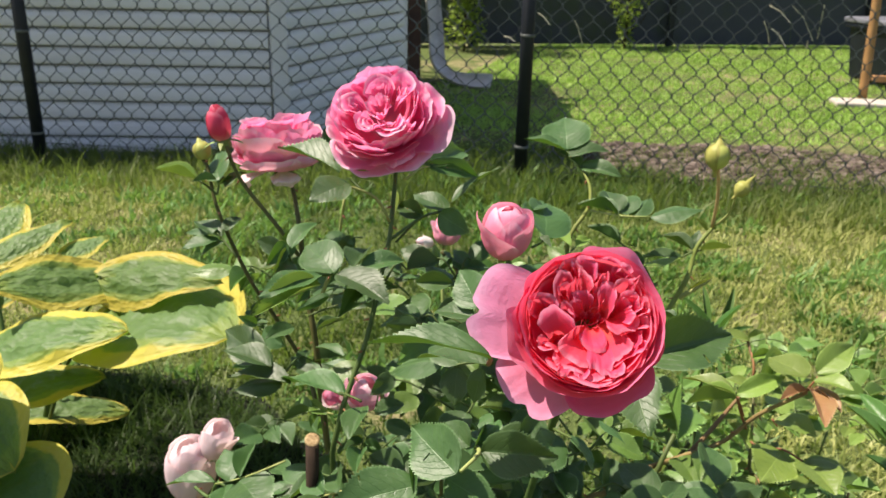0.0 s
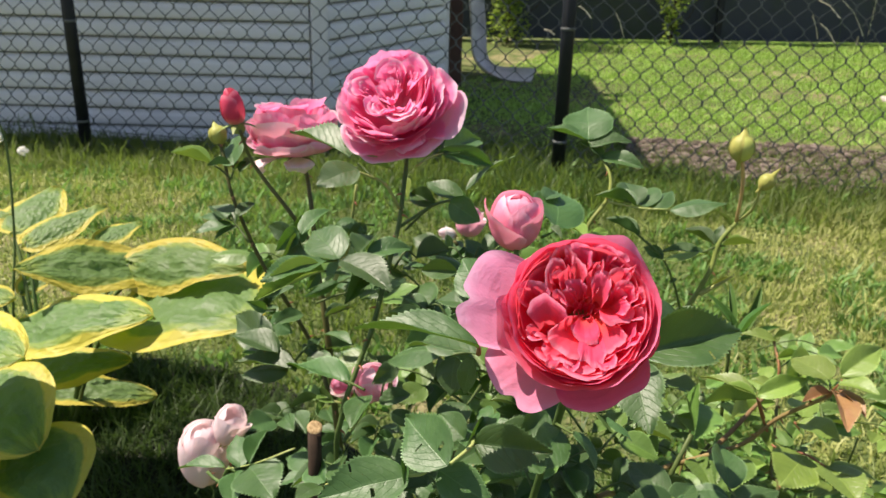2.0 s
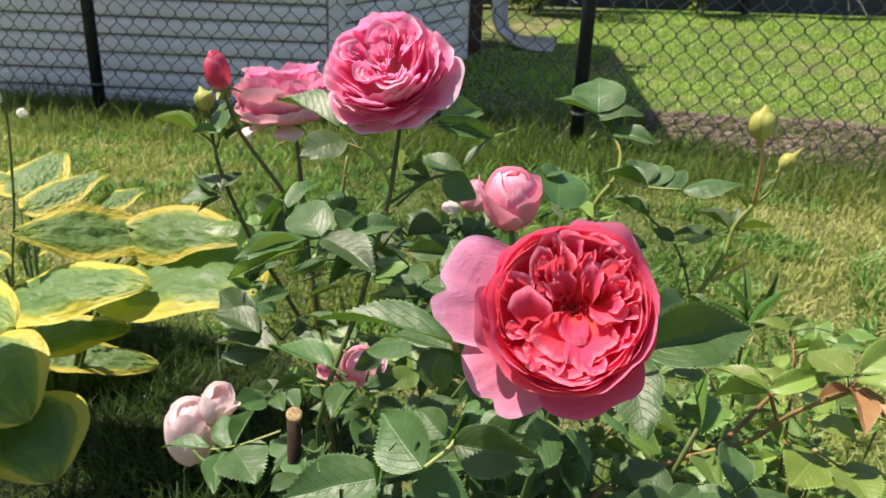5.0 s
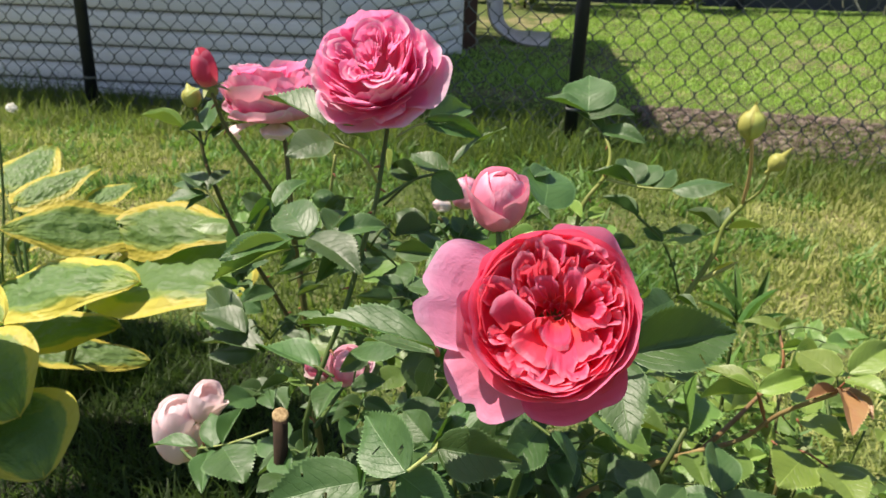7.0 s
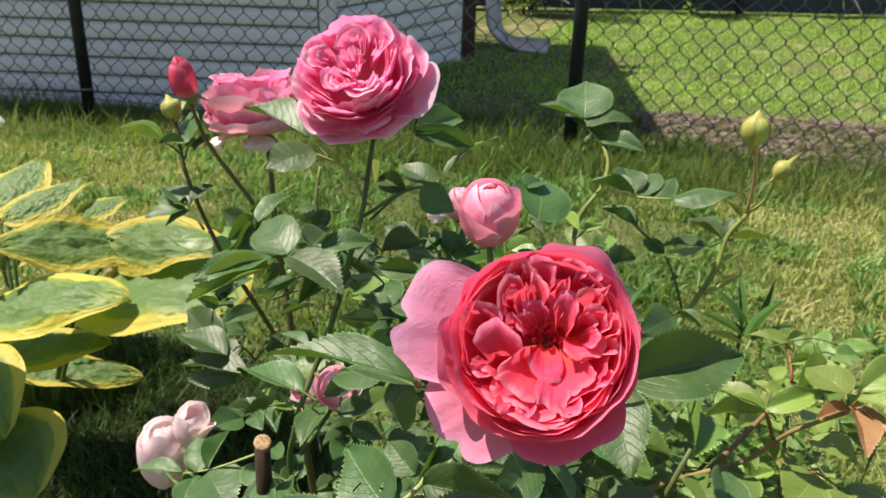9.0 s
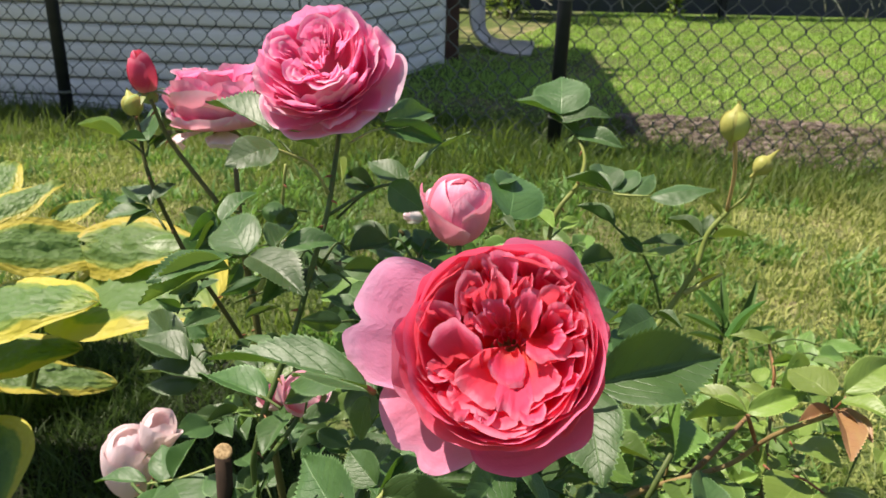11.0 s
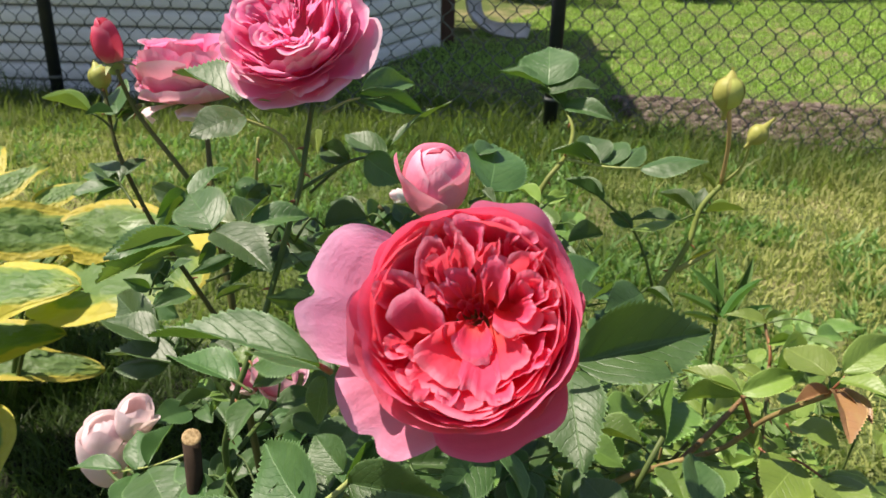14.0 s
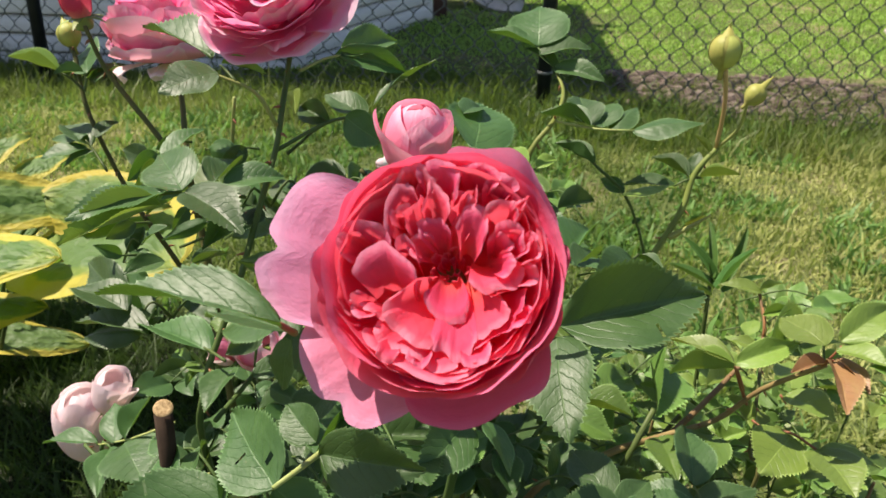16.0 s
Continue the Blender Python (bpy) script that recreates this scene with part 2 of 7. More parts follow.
M_LID = plain("grey_bin_lid", (0.16, 0.17, 0.19), (0.22, 0.23, 0.25), 10.0, 0.35)
M_SLAB = plain("pale_concrete_slab", (0.36, 0.33, 0.28), (0.48, 0.44, 0.38), 7.0, 0.9)
# near-black soil colour stands in for the shade under the hosta
M_SHADE_SOIL = plain("shade_dark_soil", (0.008, 0.012, 0.005), (0.020, 0.026, 0.011), 20.0, 0.95, 0.8, 0.02)
M_ROOF = plain("dark_shed_roof", (0.05, 0.05, 0.055), (0.09, 0.085, 0.085), 5.0, 0.85)


def ground_material():
    k = Mat("lawn_soil")
    co = k.coords()
    big = k.noise(co, 1.1, 5.0)
    mid = k.noise(co, 6.0, 6.0, 0.7)
    fine = k.noise(co, 60.0, 4.0, 0.7)
    grass = k.mix(fine, (0.045, 0.075, 0.020), (0.14, 0.18, 0.06))
    dry = k.mix(fine, (0.20, 0.17, 0.09), (0.42, 0.35, 0.20))
    col = k.mix(k.ramp(k.math("ADD", k.math("MULTIPLY", big, 0.5), k.math("MULTIPLY", mid, 0.5)), (0.50, (0, 0, 0)), (0.64, (1, 1, 1))), grass, dry)
    return k.finish(col, 0.95, k.bump(k.math("ADD", mid, fine), 0.8, 0.02), spec=0.1)


def blade_material(name, a, b, c, thru, dry=(0.41, 0.41, 0.19), east=0.0):
    k = Mat(name)
    co = k.coords()
    r = k.island()
    col = k.ramp(r, (0.0, a), (0.6, b), (0.93, c), (1.0, tuple(0.9 * q for q in dry)))
    patch = k.math("ADD", k.math("MULTIPLY", k.noise(co, 2.0, 4.0, 0.62), 0.72), k.math("MULTIPLY", k.noise(co, 17.0, 3.0, 0.6), 0.30))
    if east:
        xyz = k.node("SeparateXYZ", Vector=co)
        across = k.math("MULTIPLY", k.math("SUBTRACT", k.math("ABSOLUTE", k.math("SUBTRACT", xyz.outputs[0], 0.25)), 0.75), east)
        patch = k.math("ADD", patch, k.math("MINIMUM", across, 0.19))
        # one side made paler in colour for the sun, through the dry mix
        sun_tint = k.math("MULTIPLY", k.math("SUBTRACT", xyz.outputs[0], 0.35), 0.25)
        patch = k.math("ADD", patch, k.math("MINIMUM", k.math("MAXIMUM", sun_tint, 0.0), 0.09))
    tuft = k.noise(co, 9.0, 3.0)
    col = k.mix(k.ramp(tuft, (0.42, (0.7, 0.7, 0.7)), (0.58, (0, 0, 0))), col, tuple(c * 0.55 for c in a))
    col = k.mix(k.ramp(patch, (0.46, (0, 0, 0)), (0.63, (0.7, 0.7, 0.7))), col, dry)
    if east:
        # shade behind the bush and along the fence foot, mixed into the colour
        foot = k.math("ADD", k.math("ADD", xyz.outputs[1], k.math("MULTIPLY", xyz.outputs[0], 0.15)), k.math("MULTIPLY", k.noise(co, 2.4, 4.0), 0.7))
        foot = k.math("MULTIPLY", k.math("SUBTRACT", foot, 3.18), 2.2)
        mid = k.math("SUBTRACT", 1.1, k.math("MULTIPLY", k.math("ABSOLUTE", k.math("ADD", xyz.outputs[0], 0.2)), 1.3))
        shade_tint = k.math("MINIMUM", k.math("MAXIMUM", k.math("MAXIMUM", foot, mid), 0.0), 1.0)
        col = k.mix(k.math("MULTIPLY", shade_tint, k.math("ADD", 0.50, k.math("MULTIPLY", k.noise(co, 5.0, 3.0), 0.70))), col, tuple(c * 0.66 for c in a))
    return k.finish(col, 0.5, through=0.35, thru_color=thru, spec=0.3)


M_GROUND = ground_material()
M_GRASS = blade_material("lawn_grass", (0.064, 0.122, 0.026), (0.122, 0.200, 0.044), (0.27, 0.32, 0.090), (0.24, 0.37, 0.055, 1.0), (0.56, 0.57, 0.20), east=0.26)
M_WEED = blade_material("lawn_weed_green", (0.085, 0.205, 0.050), (0.150, 0.31, 0.080), (0.25, 0.43, 0.13), (0.24, 0.46, 0.08, 1.0), (0.20, 0.34, 0.10))
# darker copy of the lawn grass, with the hosta's shade in its colour
M_GRASS_SHADE = blade_material("shade_tinted_bed_grass", (0.030, 0.062, 0.016), (0.050, 0.098, 0.024), (0.09, 0.15, 0.04), (0.09, 0.17, 0.03, 1.0), (0.06, 0.10, 0.03))
# far grass colour raised above the near lawn's to carry its sunlit brightness
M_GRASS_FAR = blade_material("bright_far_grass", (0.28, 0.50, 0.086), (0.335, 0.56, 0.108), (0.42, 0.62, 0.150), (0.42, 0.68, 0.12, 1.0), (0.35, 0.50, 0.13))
M_SHRUB = blade_material("shrub_leaves", (0.12, 0.20, 0.03), (0.20, 0.31, 0.045), (0.32, 0.42, 0.08), (0.34, 0.50, 0.06, 1.0), (0.22, 0.30, 0.06))


def pebble_material():
    k = Mat("bark_and_gravel")
    co = k.coords()
    col = k.ramp(k.island(), (0.0, (0.022, 0.017, 0.013)), (0.5, (0.095, 0.075, 0.060)), (1.0, (0.24, 0.20, 0.165)))
    return k.finish(k.mix(k.math("MULTIPLY", k.noise(co, 60.0, 4.0), 0.5), col, (0.12, 0.09, 0.07)), 0.9, k.bump(k.noise(co, 150.0, 4.0), 0.5, 0.004), spec=0.2)


M_PEBBLE = pebble_material()
M_STRAW = plain("dry_grass_straw", (0.52, 0.50, 0.34), (0.70, 0.68, 0.50), 40.0, 0.8)

# ---- helpers for building ----
PLACE = {}


def thing(name, at, label, category, group="", kind=""):
    """An Empty at the base of a thing that has parts."""
    ob = new(name)
    ob.empty_display_size = 0.05
    m = at if isinstance(at, Matrix) else Matrix.Translation(at)
    ob.matrix_basis = m
    PLACE[ob] = m.copy()
    return tagged(ob, label, category, group, kind)


def place(ob, parent, m):
    """Puts ob at the world pose m, under a parent."""
    PLACE[ob] = m.copy()
    if parent is not None:
        ob.parent = parent
        ob.matrix_parent_inverse = PLACE[parent].inverted()
    ob.matrix_basis = m
    return ob


def part(name, mesh, material, parent=None, m=None, label=""):
    if isinstance(mesh, bmesh.types.BMesh):
        me = bpy.data.meshes.new(name)
        mesh.to_mesh(me)
        mesh.free()
        mesh = me
    if material is not None and not mesh.materials:
        mesh.materials.append(material)
    ob = place(new(name, mesh), parent, m if m is not None else Matrix())
    if label:
        ob["label"] = label
    return ob


def mesh_of(name, verts, faces, material=None, smooth=True, uvs=None):
    me = bpy.data.meshes.new(name)
    me.from_pydata([tuple(v) for v in verts], [], faces)
    if uvs is not None:
        layer = me.uv_layers.new(name="map")
        for loop in me.loops:
            layer.data[loop.index].uv = uvs[loop.vertex_index]
    if smooth:
        me.shade_smooth()
    if material:
        me.materials.append(material)
    return me


def smooth_path(points, steps=5):
    """A Catmull-Rom line through the points."""
    p = [Vector(q) for q in points]
    if len(p) == 2:
        p = [p[0], p[0].lerp(p[1], 0.5) + Vector((0, 0, 0.0)), p[1]]
    p = [p[0] * 2 - p[1], *p, p[-1] * 2 - p[-2]]
    out = []
    for a, b, c, d in zip(p, p[1:], p[2:], p[3:]):
        for n in range(steps):
            s = n / steps
            out.append(0.5 * ((2 * b) + (c - a) * s + (2 * a - 5 * b + 4 * c - d) * s * s + (3 * b - a - 3 * c + d) * s ** 3))
    out.append(p[-2])
    return out


def tube_mesh(name, points, r0, r1, sides=8, steps=5, knots=0.0, origin=None):
    """A tapered tube along a smooth line, closed at its ends. Its origin is its first point."""
    line = smooth_path(points, steps)
    o = Vector(origin) if origin is not None else line[0].copy()
    verts, faces = [], []
    up = Vector((0.3, 0.1, 1.0))
    side = None
    for i, q in enumerate(line):
        d = (line[min(i + 1, len(line) - 1)] - line[max(i - 1, 0)]).normalized()
        if side is None:
            side = d.cross(up).normalized() if abs(d.dot(up.normalized())) < 0.98 else d.orthogonal().normalized()
        side = (side - d * side.dot(d)).normalized()
        other = d.cross(side)
        r = r0 + (r1 - r0) * i / (len(line) - 1)
        r *= 1 + knots * (noise.noise(q * 90.0))
        for k in range(sides):
            a = 2 * math.pi * k / sides
            verts.append(q + (side * math.cos(a) + other * math.sin(a)) * r - o)
    for i in range(len(line) - 1):
        for k in range(sides):
            a, b = i * sides + k, i * sides + (k + 1) % sides
            faces.append((a, b, b + sides, a + sides))
    faces.append(tuple(range(sides - 1, -1, -1)))
    faces.append(tuple(range(len(verts) - sides, len(verts))))
    return mesh_of(name, verts, faces), Matrix.Translation(o)


def tube(name, points, r0, r1, material, parent=None, label="", sides=8, steps=5, knots=0.0):
    me, m = tube_mesh(name, points, r0, r1, sides, steps, knots)
    ob = part(name, me, material, parent, m, label)
    if name == "cane" and r0 >= 0.0022:
        prickles(ob, smooth_path(points, 6), r0)
    return ob


def prickles(cane, line, r):
    """A few short hooked thorns along a cane."""
    rnd = random.Random(int(1000 * (line[0].x + line[-1].z)))
    for i in range(4, len(line) - 2, 4):
        q, d = line[i], (line[i + 1] - line[i - 1]).normalized()
        side = d.cross(Vector((rnd.uniform(-1, 1), rnd.uniform(-1, 1), rnd.uniform(-0.3, 0.3)))).normalized()
        long = rnd.uniform(0.003, 0.005)
        pts = [q + side * r * 0.6 + d * 0.001, q + side * (r + long * 0.5), q + side * (r + long) - d * long * 0.35]
        me, m = tube_mesh("thorn", pts, 0.0012, 0.0002, 6, 2)
        part("thorn", me, M_STEM_RED, cane, m)


def box_mesh(name, sx, sy, sz, bevel=0.004, segments=2):
    bm = bmesh.new()
    bmesh.ops.create_cube(bm, size=1.0)
    bmesh.ops.scale(bm, vec=(sx, sy, sz), verts=bm.verts)
    if bevel:
        bmesh.ops.bevel(bm, geom=bm.edges[:], offset=bevel, segments=segments, affect="EDGES", profile=0.6)
    me = bpy.data.meshes.new(name)
    bm.to_mesh(me)
    bm.free()
    return me


def wave(x, y, z, s):
    return noise.noise(Vector((x + s * 7.31, y - s * 3.7, z + s * 1.93)))


# ---- leaves ----


def leaflet_mesh(name, seed, fold, droop, twist, holes=(), teeth=22, wide_at=0.42, point=1.0):
    """A leaflet of length 1 along +y and full width 1 across x: ovate with a drawn-out tip, saw-toothed, quilted between its veins, folded along its midrib and bent down towards its tip."""
    rows, verts, uvs, faces = teeth * 2, [], [], []
    cols = (-1.0, -0.90, -0.52, -0.16, 0.0, 0.16, 0.52, 0.90, 1.0)
    for i in range(rows + 1):
        v = i / rows
        a = v ** (math.log(0.5) / math.log(wide_at))
        w = math.sin(math.pi * min(max(a, 0.0), 1.0)) ** 0.66
        w *= 1 - 0.42 * point * (max(0.0, v - 0.50) / 0.50) ** 1.3
        for side in (-1, 1):
            w_side = w * (1 + 0.07 * wave(v * 2.6, side * 3, 0, seed))
            tooth = (0.026 + 0.016 * wave(i * 0.7, side, 2, seed)) * min(1.0, 6 * v, 5 * (1 - v))
            for c in cols:
                if (c < 0) != (side < 0):
                    continue
                x = 0.5 * c * max(w_side, 0.012)
                y = v
                if abs(c) == 1.0 and 0 < i < rows:
                    x += side * (tooth if i % 2 else -0.016)
                    y += 0.020 if i % 2 else -0.004
                curl = 0.10 * abs(c) ** 3 * w * wave(v * 2.2, side * 2, 7, seed)
                z = fold * abs(x) + droop * (v - v * v) * 1.2 + 0.035 * wave(v * 3, c * 1.5, 1, seed) + twist * x * v + curl
                z += 0.011 * math.sin(v * 44 - abs(c) * 7) * abs(c) * (1 - abs(c) ** 4) * w
                verts.append((x, y, z))
                uvs.append((0.5 + 0.5 * c, v))
    n = len(cols)
    for i in range(rows):
        for j in range(n - 1):
            a = i * n + j
            if (i, j) not in holes:
                faces.append((a, a + 1, a + n + 1, a + n))
    return mesh_of(name, verts, faces, None, True, uvs)


LEAF_SHAPES = [(1, 0.35, 0.10, 0.10), (2, 0.20, 0.22, -0.15), (3, 0.55, 0.05, 0.05), (4, 0.10, 0.16, 0.25), (5, 0.75, 0.12, -0.1), (6, -0.15, 0.20, 0.1), (7, 0.16, 0.12, 0.1, ((20, 2), (9, 5), (10, 5))), (8, 0.25, 0.15, 0.05, ((17, 2), (18, 2), (26, 6))), (9, 0.45, 0.08, 0.06, ((13, 7), (24, 6)))]
LEAFLETS = {}


def leaflet_data(shape, material):
    key = (shape, material.name)
    if key not in LEAFLETS:
        s = LEAF_SHAPES[shape % len(LEAF_SHAPES)]
        me = leaflet_mesh("leaflet", *s)
        me.materials.append(material)
        LEAFLETS[key] = me
    return LEAFLETS[key]


def frame_of(base, tip, width, roll):
    """The pose of a leaf of length 1: from base to tip, its face turned up and then rolled by degrees about its length."""
    base, tip = Vector(base), Vector(tip)
    d = tip - base
    n = Vector((0.0, -0.35, 1.0))
    y = d.normalized()
    x = y.cross(n)
    if x.length < 0.15:
        x = y.cross(Vector((0.0, -1.0, 0.2)))
    x.normalize()
    z = x.cross(y)
    turn = Matrix.Rotation(radians(roll), 3, y)
    x, z = turn @ x, turn @ z
    length = d.length
    m = Matrix.Identity(4)
    for i in range(3):
        m[i][0], m[i][1], m[i][2], m[i][3] = x[i] * width * length, y[i] * length, z[i] * length, base[i]
    return m


def leaf(plant, material, stalk, blades, stalk_material=None, thick=0.0009):
    """A compound leaf: a stalk through the given points, and toothed leaflets (base, tip, width to length, roll, shape)."""
    stem = tube("leaf", stalk, thick * 1.3, thick * 0.8, stalk_material or M_STEM, plant, sides=6, steps=3)
    for base, tip, width, roll, shape in blades:
        part("leaflet", leaflet_data(shape, material), None, stem, frame_of(base, tip, width, roll))
    return stem


def spray(plant, material, base, tip, count, size, rnd, stalk_material=None):
    """A compound leaf of count leaflets in pairs with one at the end, along an arching stalk."""
    base, tip = Vector(base), Vector(tip)
    mid = base.lerp(tip, 0.55) + Vector((0, 0, 0.012))
    d = (tip - base).normalized()
    side = d.cross(Vector((0, -0.2, 1))).normalized()
    blades = []
    for k in range((count - 1) // 2):
        at = base.lerp(tip, 0.45 + 0.5 * k / max(1, (count - 1) // 2))
        for s in (-1, 1):
            out = (side * s + d * rnd.uniform(0.3, 0.7) + Vector((0, 0, rnd.uniform(-0.35, 0.25)))).normalized()
            blades.append((at, at + out * size * rnd.uniform(0.75, 1.0), rnd.uniform(0.55, 0.72), rnd.uniform(-25, 25), rnd.randrange(6)))
    out = (d + Vector((0, 0, rnd.uniform(-0.4, 0.0)))).normalized()
    blades.append((tip, tip + out * size * 1.15, rnd.uniform(0.55, 0.7), rnd.uniform(-20, 20), rnd.randrange(6)))
    return leaf(plant, material, (base, mid, tip), blades, stalk_material)


# ---- blooms ----


def petal_mesh(name, fn, nu, nv, material, seed, ruffle, crimp=0.28):
    """A petal from fn(u, v) with u in -1..1 and v in 0..1, its rim ruffled."""
    verts, uvs, faces = [], [], []
    for i in range(nv + 1):
        for j in range(nu + 1):
            u, v = 2 * j / nu - 1, i / nv
            p = fn(u, v)
            amp = ruffle * v ** 2
            p = p + Vector((wave(u * 1.7, v, 0, seed), wave(u * 1.7, v, 5, seed), wave(u * 2.3, v, 9, seed))) * amp
            fine = crimp * ruffle * v ** 5
            p = p + Vector((wave(u * 5.5, v, 1, seed), wave(u * 5.5, v, 6, seed), wave(u * 6.5, v, 3, seed))) * fine
            verts.append(p)
            uvs.append((0.5 + 0.5 * u, v))
    n = nu + 1
    for i in range(nv):
        for j in range(nu):
            a = i * n + j
            faces.append((a, a + 1, a + n + 1, a + n))
    return mesh_of(name, verts, faces, material, True, uvs)


def ring_petal(R, top, depth, turn, half, lip, reach, seed, material, ruffle, nu=18, nv=12, power=2.2, notch=0.0, notch_at=0.0):
    """A petal that stands on a ring: it leaves the heart at -depth, bellies out to radius R and ends at height top, its lip turned by lip."""
    def fn(u, v):
        shoulder = max(0.0, 1 - abs(u) ** power * 0.42) - notch * math.exp(-((u - notch_at) / 0.10) ** 2)
        vv = v * shoulder
        r = R * (0.12 + 0.88 * math.sin(min(1.0, vv * 1.25) * math.pi / 2))
        z = -depth + (top + depth) * (vv ** 1.7)
        r += lip * R * max(0.0, vv - 0.72) / 0.28 * 0.5 + reach * R * max(0.0, vv - 0.4)
        z -= abs(lip) * R * 0.22 * (max(0.0, vv - 0.72) / 0.28) ** 2
        a = turn + u * half * (0.35 + 0.65 * min(1.0, v * 1.6))
        return Vector((r * math.cos(a), r * math.sin(a), z))
    return petal_mesh("petal", fn, nu, nv, material, seed, ruffle * R, 0.07 if notch or nu > 30 else 0.28)


def sepal_mesh(length, width, curl):
    verts, faces, uvs = [], [], []
    for i in range(8):
        v = i / 7
        w = width * (1 - v) ** 0.8 * (0.6 + 0.8 * v if v < 0.3 else 0.84)
        for c in (-1, 0, 1):
            verts.append((c * w, length * (v - curl * v * v * 0.3), -0.25 * w * abs(c) - curl * length * v * v))
            uvs.append((0.5 + 0.5 * c, v))
    for i in range(7):
        for j in range(2):
            a = i * 3 + j
            faces.append((a, a + 1, a + 4, a + 3))
    return mesh_of("sepal", verts, faces, M_SEPAL, True, uvs)


def cup_mesh(name, profile, sides=14):
    """A turned body from (radius, height) pairs, closed at both ends."""
    verts, faces = [], []
    for r, z in profile:
        for k in range(sides):
            a = 2 * math.pi * k / sides
            verts.append((r * math.cos(a), r * math.sin(a), z))
    for i in range(len(profile) - 1):
        for k in range(sides):
            a, b = i * sides + k, i * sides + (k + 1) % sides
            faces.append((a, b, b + sides, a + sides))
    faces.append(tuple(range(sides - 1, -1, -1)))
    faces.append(tuple(range(len(verts) - sides, len(verts))))
    return mesh_of(name, verts, faces)


def facing(at, normal, spin=0.0):
    """A pose at a place whose z looks along normal."""
    z = Vector(normal).normalized()
    x = Vector((1, 0, 0))
    x = (x - z * x.dot(z)).normalized()
    y = z.cross(x)
    m = Matrix.Identity(4)
    for i in range(3):
        m[i][0], m[i][1], m[i][2], m[i][3] = x[i], y[i], z[i], at[i]
    return m @ Matrix.Rotation(radians(spin), 4, "Z")


def calyx(plant, name, m, R, depth, label=""):
    """The green heart of a bloom, from which its petals and sepals spring."""
    prof = [(0.05 * R, -depth - 0.34 * R), (0.15 * R, -depth - 0.27 * R), (0.17 * R, -depth - 0.16 * R), (0.13 * R, -depth - 0.05 * R), (0.22 * R, -depth + 0.02 * R), (0.05 * R, -depth + 0.10 * R)]
    ob = part(name, cup_mesh("calyx", prof), M_SEPAL, plant, m, label)
    se = sepal_mesh(0.62 * R, 0.10 * R, 0.5)
    for k in range(5):
        part("sepal", se, None, ob, m @ Matrix.Translation((0, 0, -depth)) @ Matrix.Rotation(k * 1.2566 + 0.3, 4, "Z") @ Matrix.Translation((0, 0.1 * R, 0)))
    return ob


def fold_mesh(R, rim, root, low, top, seed, material, spread=0.22, belly=0.75, rise=1.25, roll=0.0, ruffle=0.055, nu=28, nv=14):
    """A petal of the heart in units of the bloom's radius: it springs deep at root and stands up to a rim that winds through the given places,
    bellied out on the way (belly below 1: out first, then up), its lip rolled back (roll above 0) or in. spread is how wide the root is, as a share of the rim."""
    line = smooth_path([(x, y, 0.0) for x, y in rim], 8)
    foot = Vector((*root, 0.0))
    mid = sum(line, Vector()) / len(line)
    def fn(u, v):
        s = (u + 1) / 2 * (len(line) - 1)
        i = min(int(s), len(line) - 2)
        e = line[i].lerp(line[i + 1], s - i)
        b = foot + (e - mid) * spread
        h = v * (1 - 0.13 * abs(u) ** 5)
        q = max(0.0, h - 0.78) / 0.22
        p = b + (e - b) * h ** belly + (e - b).normalized() * (0.07 * roll * q ** 1.5)
        z = low + (top - low) * h ** rise - 0.09 * abs(roll) * q ** 2 + 0.05 * wave(u * 1.4, 0.5, 3, seed) * v
        return Vector((p.x, p.y, z)) * R
    return petal_mesh("petal", fn, nu, nv, material, seed, ruffle * R, 0.30)


def cup_petal(R, top, depth, turn, half, spiral, lip, seed, material, ruffle=0.03, arch=0.10, nu=30, nv=14):
    """A broad petal of the cup: it wraps round the bloom with a long, nearly level rim, winding in by spiral, its lip bent in or out."""
    def fn(u, v):
        h = v * (1 - arch * abs(u) ** 3.5 - 0.03 * u * u)
        r = R * (1 - spiral * u) * (0.14 + 0.86 * (0.35 * h + 0.65 * math.sin(min(1.0, h * 1.15) * math.pi / 2)))
        q = max(0.0, h - 0.76) / 0.24
        r += lip * R * q ** 1.5
        z = -depth + (top + depth) * h ** 1.5 - abs(lip) * R * 0.35 * q ** 2
        a = turn + u * half * (0.4 + 0.6 * min(1.0, v * 1.7))
        return Vector((r * math.cos(a), r * math.sin(a), z))
    return petal_mesh("petal", fn, nu, nv, material, seed, ruffle * R, 0.22)


